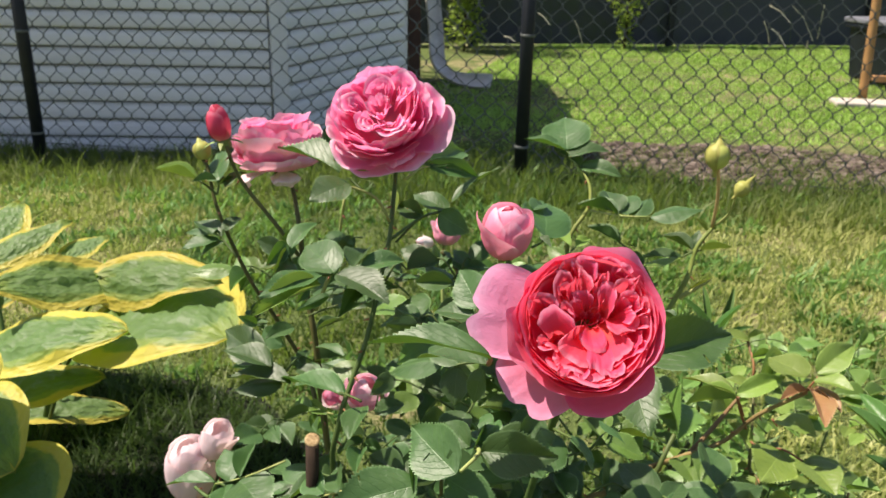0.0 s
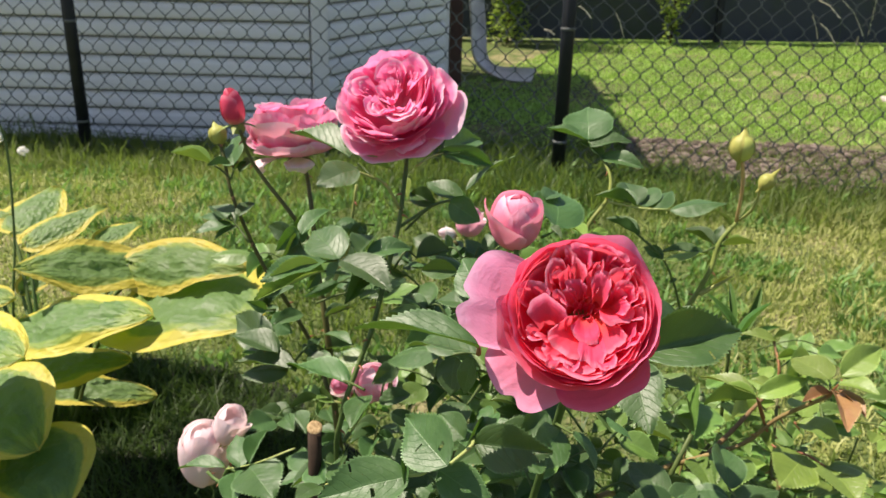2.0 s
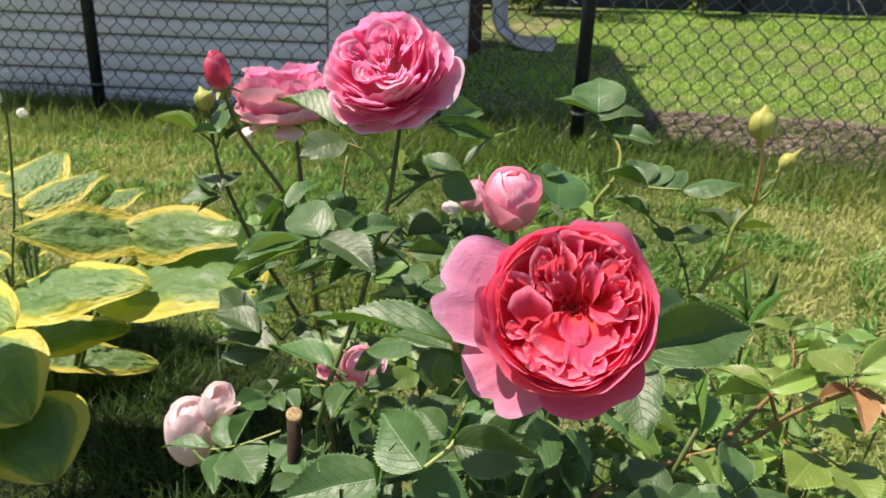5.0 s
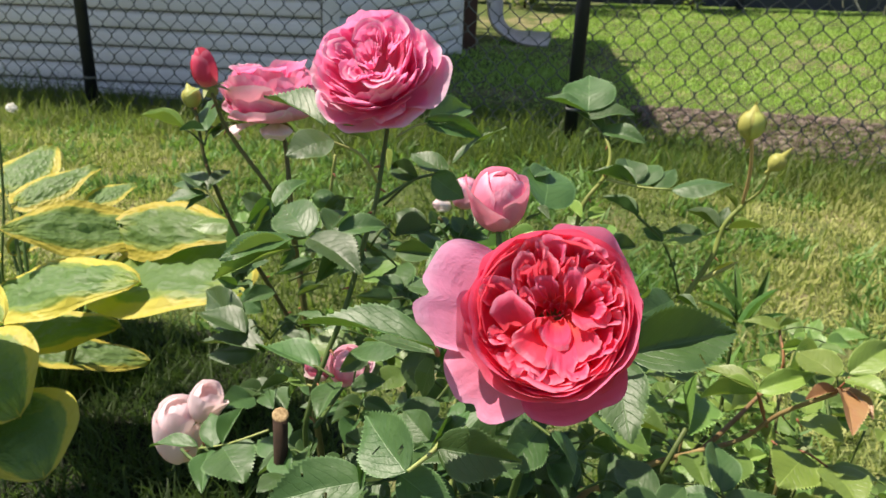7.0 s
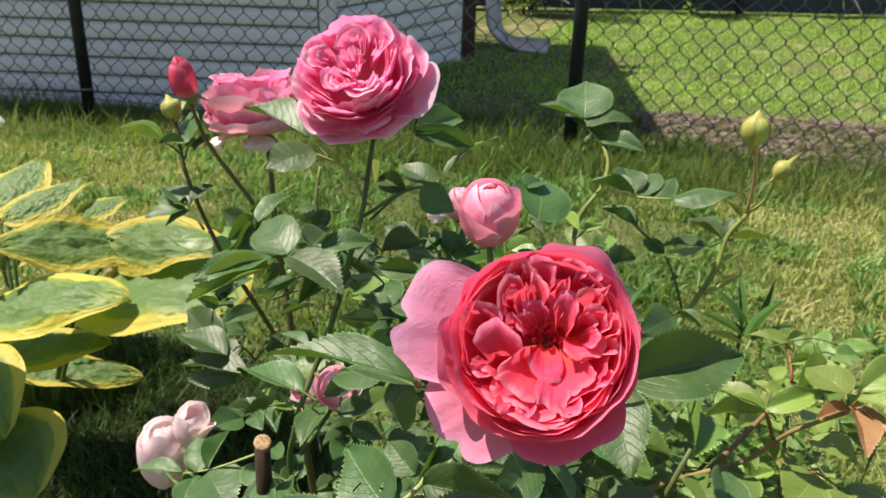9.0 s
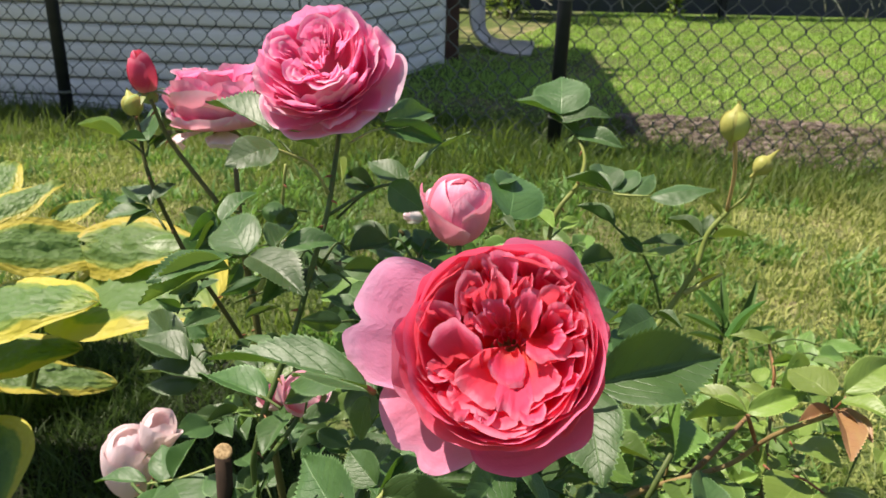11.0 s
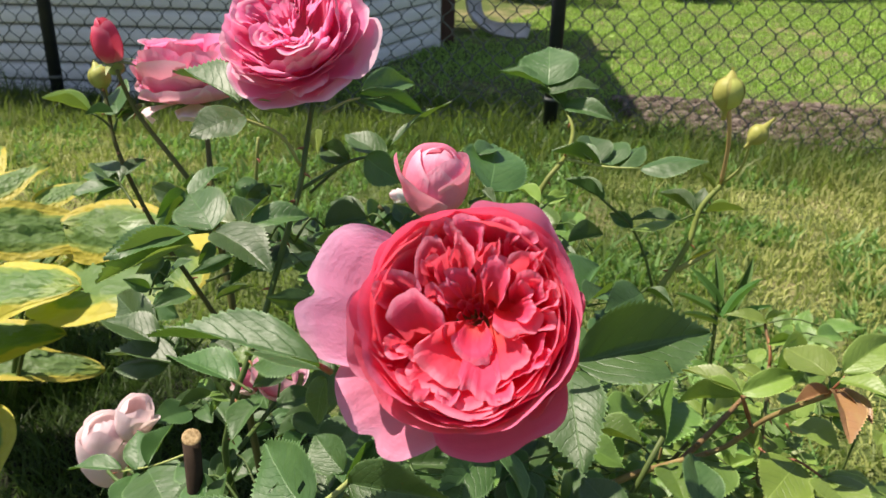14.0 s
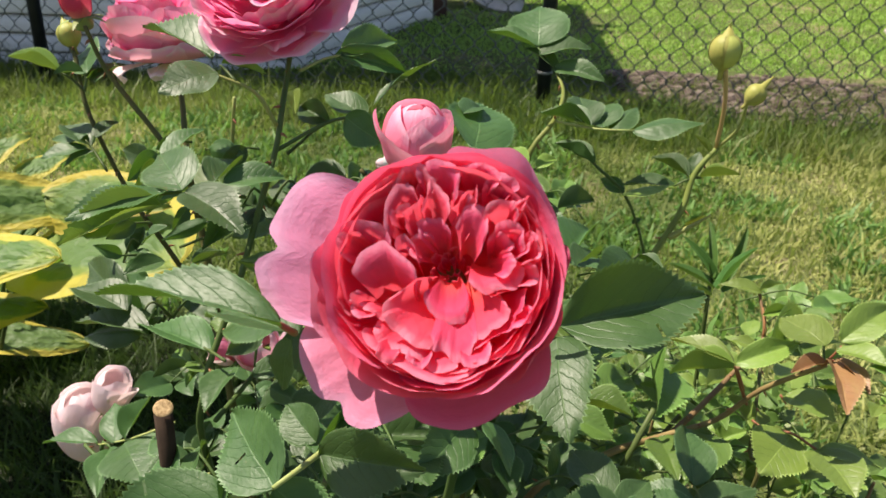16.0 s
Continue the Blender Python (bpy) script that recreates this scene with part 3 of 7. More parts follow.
def coral_bloom(plant, m, R, seed, label):
    """The great cupped rose: pale outer petals that lie open, thin rim petals wound into a round cup, and a quartered heart about a small deep eye."""
    rnd = random.Random(seed)
    depth = 0.64 * R
    ob = calyx(plant, "rose_bloom", m, R, depth, label)

    def outer(turn, half, reach, top, mat, lip=0.25, notch=0.0, notch_at=0.0, power=3.2):
        part("petal", ring_petal(R * 1.02, top * R, depth, radians(turn), radians(half), lip, reach, rnd.random() * 99, mat, 0.10, 44, 26, power, notch, notch_at), None, ob, m)

    def fold(root, *rim, low=-0.40, top=0.12, mat=M_CORAL, **more):
        part("petal", fold_mesh(R, rim, root, low, top, rnd.random() * 99, mat, **more), None, ob, m)

    outer(168, 37, 0.80, -0.32, M_OUTER, 0.30, 0.13, 0.06)
    outer(227, 35, 0.44, -0.42, M_SHELL, 0.30, 0.10, 0.18)
    outer(194, 34, 0.05, -0.10, M_SHELL, 0.10)
    outer(294, 44, 0.05, -0.30, M_GUARD)
    outer(56, 42, 0.04, 0.05, M_OUTER, 0.15)
    outer(345, 40, -0.06, 0.0, M_GUARD, 0.02)
    for i, (rad, top, count) in enumerate(((0.99, 0.05, 5), (0.965, 0.12, 5), (0.925, 0.16, 5), (0.875, 0.17, 5), (0.82, 0.14, 5))):
        for k in range(count):
            t = 2 * math.pi * (k + 0.38 * i + rnd.uniform(-0.25, 0.25)) / count
            part("petal", cup_petal(R * rad * rnd.uniform(0.975, 1.02), R * (top + rnd.uniform(-0.07, 0.05)), depth * 0.94, t, rnd.uniform(0.66, 0.98), rnd.uniform(-0.03, 0.05), rnd.uniform(-0.05, 0.03), rnd.random() * 99, M_GUARD if i < 3 else M_CORAL, 0.07, rnd.uniform(0.10, 0.24)), None, ob, m)
    # behind the heart: petals that line the cup
    fold((0.10, 0.40), (-0.30, 0.70), (-0.04, 0.88), (0.34, 0.86), (0.62, 0.66), top=0.10)
    fold((0.45, 0.25), (0.56, 0.66), (0.72, 0.46), (0.80, 0.20), (0.76, 0.02), top=0.12)
    fold((-0.35, 0.35), (-0.74, 0.36), (-0.64, 0.58), (-0.46, 0.74), (-0.26, 0.80), top=0.12)
    fold((-0.55, 0.00), (-0.74, -0.40), (-0.82, -0.14), (-0.80, 0.18), (-0.72, 0.36), top=0.10)
    fold((0.05, -0.45), (-0.66, -0.46), (-0.44, -0.70), (-0.04, -0.84), (0.32, -0.80), top=0.16, roll=0.5)
    fold((0.45, -0.30), (0.24, -0.78), (0.50, -0.64), (0.70, -0.44), (0.80, -0.16), (0.80, 0.06), top=0.16, roll=0.4)
    fold((0.35, -0.20), (0.30, -0.64), (0.52, -0.52), (0.66, -0.34), (0.72, -0.10), top=0.14, roll=-0.4)
    # below the eye: broad lit petals that lie back
    fold((0.02, -0.18), (-0.49, -0.43), (-0.44, -0.59), (-0.19, -0.65), (-0.04, -0.76), (0.20, -0.76), low=-0.42, top=0.13, roll=0.6)
    fold((0.10, -0.05), (-0.07, -0.64), (0.04, -0.60), (0.18, -0.66), (0.33, -0.56), low=-0.26, top=0.08, belly=0.95, rise=1.0, spread=0.45, roll=0.5)
    fold((0.02, -0.08), (-0.20, -0.08), (-0.38, -0.30), (-0.28, -0.50), (-0.06, -0.66), low=-0.30, top=0.16, belly=0.9, rise=1.1, spread=0.35, roll=0.6)
    fold((0.16, -0.05), (0.30, -0.56), (0.46, -0.45), (0.56, -0.28), (0.50, -0.12), low=-0.30, top=0.08, belly=0.9, rise=1.0, spread=0.35, roll=0.3)
    fold((0.06, -0.02), (-0.10, -0.20), (0.00, -0.34), (0.16, -0.36), (0.26, -0.22), low=-0.24, top=-0.02, belly=0.9, rise=0.9, spread=0.4, roll=0.7)
    fold((-0.30, -0.52), (-0.44, -0.60), (-0.38, -0.68), (-0.28, -0.68), low=-0.10, top=0.20, roll=0.9, nu=12)
    # one side of the eye: a bellied petal, and those that stand behind it
    fold((-0.55, 0.00), (-0.80, 0.12), (-0.77, 0.26), (-0.60, 0.33), (-0.44, 0.26), (-0.38, 0.15), top=0.17, roll=0.6)
    fold((-0.34, -0.20), (-0.70, -0.02), (-0.62, 0.11), (-0.45, 0.17), (-0.28, 0.06), (-0.18, -0.06), low=-0.34, top=0.13, belly=1.5, rise=0.6, spread=0.6, roll=0.5)
    fold((-0.36, -0.24), (-0.72, -0.30), (-0.62, -0.26), (-0.50, -0.32), (-0.44, -0.40), low=-0.40, top=0.12, roll=0.7)
    fold((-0.20, 0.02), (-0.38, 0.14), (-0.34, 0.24), (-0.24, 0.20), (-0.20, 0.08), top=0.06, roll=0.5, nu=16)
    # above the eye: tall petals folded along their length
    fold((-0.20, 0.28), (-0.48, 0.30), (-0.47, 0.52), (-0.38, 0.66), (-0.23, 0.64), (-0.18, 0.50), low=-0.20, top=0.17, roll=0.5)
    fold((-0.14, 0.20), (-0.30, 0.32), (-0.32, 0.44), (-0.20, 0.54), (-0.17, 0.66), low=-0.20, top=0.13, belly=0.9)
    fold((-0.07, 0.27), (-0.17, 0.50), (-0.14, 0.62), (-0.06, 0.67), (0.03, 0.60), (0.04, 0.46), low=-0.20, top=0.16, belly=0.95, rise=1.0, spread=0.3, roll=0.5)
    fold((0.00, 0.45), (-0.22, 0.74), (-0.08, 0.81), (0.08, 0.77), (0.11, 0.60), low=-0.20, top=0.22, roll=1.0)
    fold((0.12, 0.28), (0.06, 0.46), (0.16, 0.62), (0.26, 0.70), (0.29, 0.60), low=-0.20, top=0.17, roll=-0.4, belly=0.9)
    fold((0.20, 0.14), (0.14, 0.38), (0.20, 0.50), (0.30, 0.48), (0.36, 0.36), (0.33, 0.20), low=-0.20, top=0.12, belly=1.3, rise=0.7, spread=0.5, roll=0.4)
    fold((0.42, 0.28), (0.34, 0.42), (0.44, 0.51), (0.56, 0.53), (0.63, 0.57), (0.64, 0.42), low=-0.20, top=0.20, roll=0.7)
    fold((0.34, 0.50), (0.28, 0.66), (0.44, 0.70), (0.58, 0.62), low=-0.20, top=0.10, roll=0.3)
    fold((0.00, 0.20), (-0.20, 0.26), (-0.15, 0.38), (-0.03, 0.42), (0.06, 0.34), low=-0.30, top=0.06, belly=1.1, rise=0.8, spread=0.4, roll=0.5, nu=20)
    fold((0.06, 0.18), (0.02, 0.36), (0.10, 0.44), (0.18, 0.36), (0.17, 0.24), low=-0.30, top=0.05, belly=1.1, rise=0.8, spread=0.4, roll=0.6, nu=20)
    fold((-0.08, 0.16), (-0.22, 0.08), (-0.26, 0.18), (-0.18, 0.28), (-0.08, 0.26), low=-0.30, top=0.02, belly=1.1, rise=0.8, spread=0.4, roll=0.6, nu=20)
    fold((-0.26, 0.60), (-0.40, 0.70), (-0.28, 0.78), (-0.14, 0.74), (-0.10, 0.62), low=-0.20, top=0.20, roll=0.8, nu=20)
    fold((0.22, 0.66), (0.10, 0.78), (0.24, 0.82), (0.38, 0.76), (0.40, 0.64), low=-0.20, top=0.20, roll=0.8, nu=20)
    # the crumpled quarter on the other side
    fold((0.44, 0.14), (0.37, 0.30), (0.49, 0.36), (0.62, 0.32), (0.66, 0.18), low=-0.30, top=0.18, roll=0.6)
    fold((0.55, 0.12), (0.64, 0.30), (0.74, 0.26), (0.72, 0.12), (0.63, 0.06), low=-0.30, top=0.18, roll=0.5)
    fold((0.38, 0.16), (0.34, 0.26), (0.44, 0.28), (0.54, 0.22), (0.52, 0.12), low=-0.30, top=0.12, roll=0.6, nu=18)
    fold((0.34, 0.14), (0.22, -0.08), (0.38, -0.14), (0.57, -0.08), (0.64, 0.08), low=-0.30, top=0.08, belly=1.1, rise=0.8, spread=0.5, roll=0.6)
    fold((0.36, 0.00), (0.40, -0.20), (0.54, -0.18), (0.66, -0.06), (0.70, 0.08), low=-0.30, top=0.10, roll=-0.5)
    # small crumpled lips between them
    for x, y, w, rr in ((-0.30, 0.40, 2.2, 0.10), (0.12, 0.52, 1.2, 0.10), (-0.10, 0.74, 1.8, 0.12), (0.40, 0.62, 0.9, 0.12), (0.50, 0.44, 0.6, 0.10), (0.58, 0.22, 0.2, 0.11), (0.46, 0.08, -0.2, 0.10), (0.62, -0.02, -0.2, 0.11), (0.60, -0.30, -0.6, 0.12), (-0.56, -0.30, 3.5, 0.10), (-0.66, 0.16, 2.9, 0.12), (-0.12, -0.62, 4.4, 0.10), (0.28, -0.60, 5.0, 0.12), (-0.30, 0.58, 2.2, 0.10)):
        q = rnd.uniform(0.8, 1.2)
        fold((x - 0.10 * math.cos(w), y - 0.10 * math.sin(w)), *((x + rr * rnd.uniform(0.8, 1.2) * math.cos(w + f * q), y + rr * rnd.uniform(0.8, 1.2) * math.sin(w + f * q)) for f in (-1.3, -0.6, 0.0, 0.6, 1.3)), low=-0.22, top=rnd.uniform(0.13, 0.20), roll=rnd.uniform(0.2, 0.9), nu=18, nv=9)
    for k in range(14):
        a = 2.4 * k
        x, y, rr = 0.04 + (0.02 + 0.008 * k) * math.cos(a), 0.09 + (0.02 + 0.008 * k) * math.sin(a), rnd.uniform(0.035, 0.06)
        w = a + rnd.uniform(-0.8, 0.8)
        fold((x, y), *((x + rr * math.cos(w + q), y + rr * math.sin(w + q)) for q in (-1.2, 0.0, 1.2)), low=-0.52, top=-0.24 + 0.010 * k, belly=0.9, ruffle=0.02, nu=8, nv=7)
    return ob


def double_bloom(plant, m, R, seed, label, mats, rings, outers=(), deep=0.72, quarters=5, heart_top=0.22, ruffle=0.07):
    """A many-petalled pink rose: loose outer petals, ruffled rings (radius, height, lip, count) and nested, crumpled folds for a heart."""
    rnd = random.Random(seed)
    depth = deep * R
    ob = calyx(plant, "rose_bloom", m, R, depth, label)
    for turn, half, reach, top, mat, lip in outers:
        part("petal", ring_petal(R * 1.02, top * R, depth, radians(turn), radians(half), lip, reach, rnd.random() * 99, mat, 0.13, 36, 20, 3.0), None, ob, m)
    for i, (rad, top, lip, count) in enumerate(rings):
        for k in range(count):
            t = 2 * math.pi * (k + 0.41 * i + rnd.uniform(-0.3, 0.3)) / count
            part("petal", cup_petal(R * rad * rnd.uniform(0.96, 1.03), R * (top + rnd.uniform(-0.08, 0.06)), depth * 0.95, t, rnd.uniform(2.0, 3.1) / count, rnd.uniform(-0.05, 0.06), lip + rnd.uniform(-0.05, 0.05), rnd.random() * 99, mats[i % len(mats)], ruffle, rnd.uniform(0.10, 0.26), 26, 12), None, ob, m)
    for q in range(quarters):
        c = 2 * math.pi * (q + rnd.uniform(-0.2, 0.2)) / quarters
        out = rnd.uniform(0.36, 0.50)
        px, py, way = out * math.cos(c), out * math.sin(c), c + rnd.uniform(-0.5, 0.5)
        for k in range(5):
            rho, span = 0.34 - 0.065 * k, rnd.uniform(1.2, 1.9)
            w = way + rnd.uniform(-0.5, 0.5)
            rim = [(px + rho * rnd.uniform(0.85, 1.15) * math.cos(w + span * f), py + rho * rnd.uniform(0.85, 1.15) * math.sin(w + span * f)) for f in (-1, -0.5, 0, 0.5, 1)]
            part("petal", fold_mesh(R, rim, (px * 0.7, py * 0.7), -0.22, heart_top - 0.035 * k + rnd.uniform(-0.06, 0.05), rnd.random() * 99, mats[0], 0.35, rnd.uniform(0.7, 1.1), rnd.uniform(0.9, 1.3), rnd.uniform(-0.4, 0.8), 0.06, 20, 11), None, ob, m)
    for k in range(9):
        c, rho = 2.4 * k, rnd.uniform(0.08, 0.14)
        px, py = 0.14 * math.cos(c), 0.14 * math.sin(c)
        rim = [(px + rho * math.cos(c + f), py + rho * math.sin(c + f)) for f in (-1.3, 0.0, 1.3)]
        part("petal", fold_mesh(R, rim, (px * 0.5, py * 0.5), -0.24, heart_top - 0.12 + rnd.uniform(-0.06, 0.06), rnd.random() * 99, mats[0], 0.4, 0.9, 1.1, 0.3, 0.05, 12, 8), None, ob, m)
    return ob


def egg_petal(R, H, turn, half, close, flare, seed, material, ruffle, point=0.0, slant=0.0, drop=0.16, sharp=2.4):
    """A petal wrapped round an egg of radius R and half height H: close, in degrees from the foot, is where its rim lies."""
    def fn(u, v):
        vv = v * (1 - drop * abs(u) ** sharp) * (1 + slant * u)
        a = radians(min(178.0, 8 + (close - 8) * vv))
        r = R * math.sin(a) ** 0.85
        z = -H * math.cos(a) * (1 + point * max(0.0, -math.cos(a)))
        out = flare * R * max(0.0, vv - 0.72) / 0.28
        t = turn + u * half * (0.5 + 0.5 * min(1.0, v * 2))
        r += 0.05 * R * u + out
        return Vector((r * math.cos(t), r * math.sin(t), z))
    return petal_mesh("petal", fn, 14, 12, material, seed, ruffle * R)


def egg_bloom(plant, m, R, H, seed, mats, layers, label, flare=0.12, name="rose_bloom", shut=132, tall=0.05):
    """A rose still half shut: broad petals wrapped round one another to an egg, the outer ones beginning to part."""
    rnd = random.Random(seed)
    ob = calyx(plant, name, m, R, H * 0.96, label)
    for i in range(layers):
        f = i / max(1, layers - 1)
        for k in range(3):
            t = 2 * math.pi * (k + 0.5 * i + rnd.uniform(-0.12, 0.12)) / 3
            close = shut + (177 - shut) * f ** 0.8 + rnd.uniform(-9, 5) * (1 - f)
            part("petal", egg_petal(R * (1.0 - 0.34 * f), H * (1.0 + tall * f), t, rnd.uniform(0.95, 1.15) + 0.5 * f, close, flare * (1 - f), rnd.random() * 99, mats[min(len(mats) - 1, int(f * len(mats)))], 0.07 - 0.05 * f), None, ob, m)
    return ob


def opening_bud(plant, m, R, H, seed, material, label, petals, ruffle=0.045):
    """A bud whose petals begin to part: each petal (turn, half width, close, slant, flare, size, drop, sharpness) wraps round it with a rim that runs aslant."""
    rnd = random.Random(seed)
    ob = calyx(plant, "rose_bloom", m, R, H * 0.96, label)
    for turn, half, close, slant, flare, size, drop, sharp in petals:
        part("petal", egg_petal(R * size, H * (0.6 + 0.4 * size), radians(turn), half, close, flare, rnd.random() * 99, material, ruffle, 0.0, slant, drop, sharp), None, ob, m)
    return ob


def loose_bloom(plant, m, R, seed, mats, layers, openness, label, height=1.0):
    """A half-open rose: cupped petals wrapped round one another, the outer ones loosest."""
    rnd = random.Random(seed)
    depth = 0.7 * R * height
    ob = calyx(plant, "rose_bloom", m, R, depth, label)
    for i in range(layers):
        f = i / max(1, layers - 1)
        count = 4 if f < 0.7 else 3
        for k in range(count):
            t = 2 * math.pi * (k + 0.5 * i + rnd.uniform(-0.15, 0.15)) / count
            rad = R * (1.0 - 0.6 * f)
            top = R * height * (0.35 + 0.25 * f - openness * (1 - f) * 0.55 + rnd.uniform(-0.06, 0.06))
            part("petal", ring_petal(rad, top, depth, t, rnd.uniform(0.7, 0.95), (-0.25 + openness * (1 - f)) * rnd.uniform(0.7, 1.2), 0.25 * openness * (1 - f), rnd.random() * 99, mats[min(len(mats) - 1, int(f * len(mats)))], 0.10), None, ob, m)
    return ob


def closed_bud(plant, m, R, seed, material, label, height=1.75):
    """A pointed bud: its swollen hip, a body wound of petals, and short sepals turned back under it."""
    prof = [(0.20 * R, -2.1 * R), (0.50 * R, -1.95 * R), (0.60 * R, -1.65 * R), (0.5 * R, -1.35 * R), (0.7 * R, -1.2 * R)]
    ob = part("rose_bud", cup_mesh("hip", prof), M_SEPAL, plant, m, label)
    for k in range(5):
        part("petal", egg_petal(R * (1.0 - 0.07 * k), R * height * (0.94 + 0.02 * k), k * 1.9 + seed, 1.35, 132 + 10 * k, 0.02, seed + k, material, 0.05, 0.12), None, ob, m)
    se = sepal_mesh(R * 1.5, 0.40 * R, 0.35)
    for k in range(5):
        part("sepal", se, None, ob, m @ Matrix.Rotation(k * 1.2566 + 0.5, 4, "Z") @ Matrix.Translation((0, 0.45 * R, -1.2 * R)))
    return ob


def green_bud(plant, m, R, seed, label, length=1.5):
    """A round green bud: five sepals pressed together to a drawn-out tip over a round hip."""
    rnd = random.Random(seed)
    def girth(z):
        if z > 0:
            return max(0.06, math.sqrt(max(0.0, 1 - min(1.0, z) ** 2.2)))
        return max(0.25 + 0.04 * z, math.sqrt(max(0.0, 1 - (z / 1.22) ** 2)))
    prof = [(R * girth(z), R * z) for z in (-1.9, -1.6, -1.3, -1.0, -0.7, -0.4, -0.15, 0.1, 0.35, 0.6, 0.8, 0.93)] + [(0.05 * R, length * R)]
    ob = part("rose_bud", cup_mesh("bud", prof, 16), M_BUD, plant, m, label)
    def fn(u, v):
        z = -0.95 + v * (length + 1.05)
        body = R * girth(z) * 1.015 + 0.02 * R
        a = u * 0.68 * (1 - 0.5 * v) * (0.75 + 0.25 * min(1.0, 3 * v))
        return Vector((body * math.cos(a), body * math.sin(a), z * R))
    se = petal_mesh("sepal", fn, 6, 10, M_BUD, seed, 0.05 * R)
    for k in range(5):
        part("sepal", se, None, ob, m @ Matrix.Rotation(k * 1.2566, 4, "Z") @ Matrix.Rotation(rnd.uniform(-0.04, 0.04), 4, "X"))
    return ob


# ---- the ground, the lawn ----
def ease(f):
    f = np.clip(f, 0.0, 1.0)
    return f * f * (3 - 2 * f)


def ground_z(x, y):
    """The lawn falls away a little towards the shed."""
    return -0.058 * ease((y - 2.7) / 1.1) * ease((-0.35 - x) / 1.1)


def sheet():
    xs = np.concatenate([np.linspace(-60, -5, 12), np.linspace(-4.5, 5, 60), np.linspace(6, 60, 12)])
    ys = np.concatenate([np.linspace(-60, -1, 12), np.linspace(-0.5, 9.5, 64), np.linspace(11, 70, 12)])
    verts = [(x, y, float(ground_z(x, y)) + 0.012 * noise.noise(Vector((x * 1.3, y * 1.3, 0)))) for y in ys for x in xs]
    n = len(xs)
    faces = [(j * n + i, j * n + i + 1, (j + 1) * n + i + 1, (j + 1) * n + i) for j in range(len(ys) - 1) for i in range(n - 1)]
    ob = part("ground", mesh_of("ground", verts, faces), M_GROUND)
    return tagged(ob, "lawn ground of soil, thatch and short grass", "ground", kind="structure")


sheet()


def blades(name, label, material, region, count, length, width, seed, keep=None, lean=0.7):
    """Blades of grass over a region (x0, x1, y0, y1), each of three faces, bent and of its own length."""
    rs = np.random.RandomState(seed)
    x0, x1, y0, y1 = region
    x, y = rs.uniform(x0, x1, count), rs.uniform(y0, y1, count)
    patch = np.array([noise.noise(Vector((a * 2.2, b * 2.2, 3.0))) for a, b in zip(x, y)])
    ok = rs.uniform(-0.9, 0.5, count) < patch + 0.35
    if keep is not None:
        ok &= keep(x, y)
    x, y, patch = x[ok], y[ok], patch[ok]
    n = len(x)
    h = rs.gamma(6.0, length / 6.0, n) * (1 + 0.5 * patch)
    w = width * rs.uniform(0.6, 1.4, n)
    a, b = rs.uniform(0, 6.283, n), rs.uniform(0, 6.283, n)
    tilt = rs.uniform(0.25 * lean, lean, n)
    bend, h = h * np.sin(tilt), h * np.cos(tilt)
    sx, sy = np.cos(a) * w, np.sin(a) * w
    dx, dy = np.cos(b) * bend, np.sin(b) * bend
    base = ground_z(x, y)
    z0 = base - 0.01
    v = np.stack([
        np.stack([x - sx, y - sy, z0], 1), np.stack([x + sx, y + sy, z0], 1),
        np.stack([x - sx * 0.8 + dx * 0.3, y - sy * 0.8 + dy * 0.3, base + h * 0.55], 1), np.stack([x + sx * 0.8 + dx * 0.3, y + sy * 0.8 + dy * 0.3, base + h * 0.55], 1),
        np.stack([x + dx, y + dy, base + h * 0.95], 1)], 1).reshape(-1, 3)
    k = np.arange(n)[:, None] * 5
    quads, tris = k + np.array([0, 1, 3, 2]), k + np.array([2, 3, 4])
    me = bpy.data.meshes.new(name)
    me.vertices.add(len(v))
    me.vertices.foreach_set("co", v.ravel())
    loops = np.concatenate([quads, tris], 1).ravel()
    me.loops.add(len(loops))
    me.loops.foreach_set("vertex_index", loops)
    starts = (np.arange(n)[:, None] * 7 + np.array([0, 4])).ravel()
    me.polygons.add(2 * n)
    me.polygons.foreach_set("loop_start", starts)
    me.update(calc_edges=True)
    me.shade_smooth()
    ob = part(name, me, material)
    return tagged(ob, label, "grass", kind="stuff")


FENCE_A = radians(8.5)
FENCE_N, FENCE_T, FENCE_D = Vector((math.sin(FENCE_A), math.cos(FENCE_A), 0)), Vector((math.cos(FENCE_A), -math.sin(FENCE_A), 0)), 3.46


def on_fence(x, off=0.0):
    """The place on the fence line at x, off metres beyond it."""
    return Vector((x, (FENCE_D + off - x * FENCE_N.x) / FENCE_N.y, 0))


SHED = [Vector((-0.80, 4.12, 0)), Vector((-0.255, 5.46, 0)), Vector((-3.1, 6.6, 0)), Vector((-3.2, 4.04, 0))]


def outside_shed(x, y):
    a, b = SHED[0], SHED[1]
    right = (x - a.x) * (b.y - a.y) - (y - a.y) * (b.x - a.x) > 0
    return right | (y < 4.08)


def off_bed(x, y):
    return ~((x > 0.72) & (y > 3.40) & (y < 4.2))



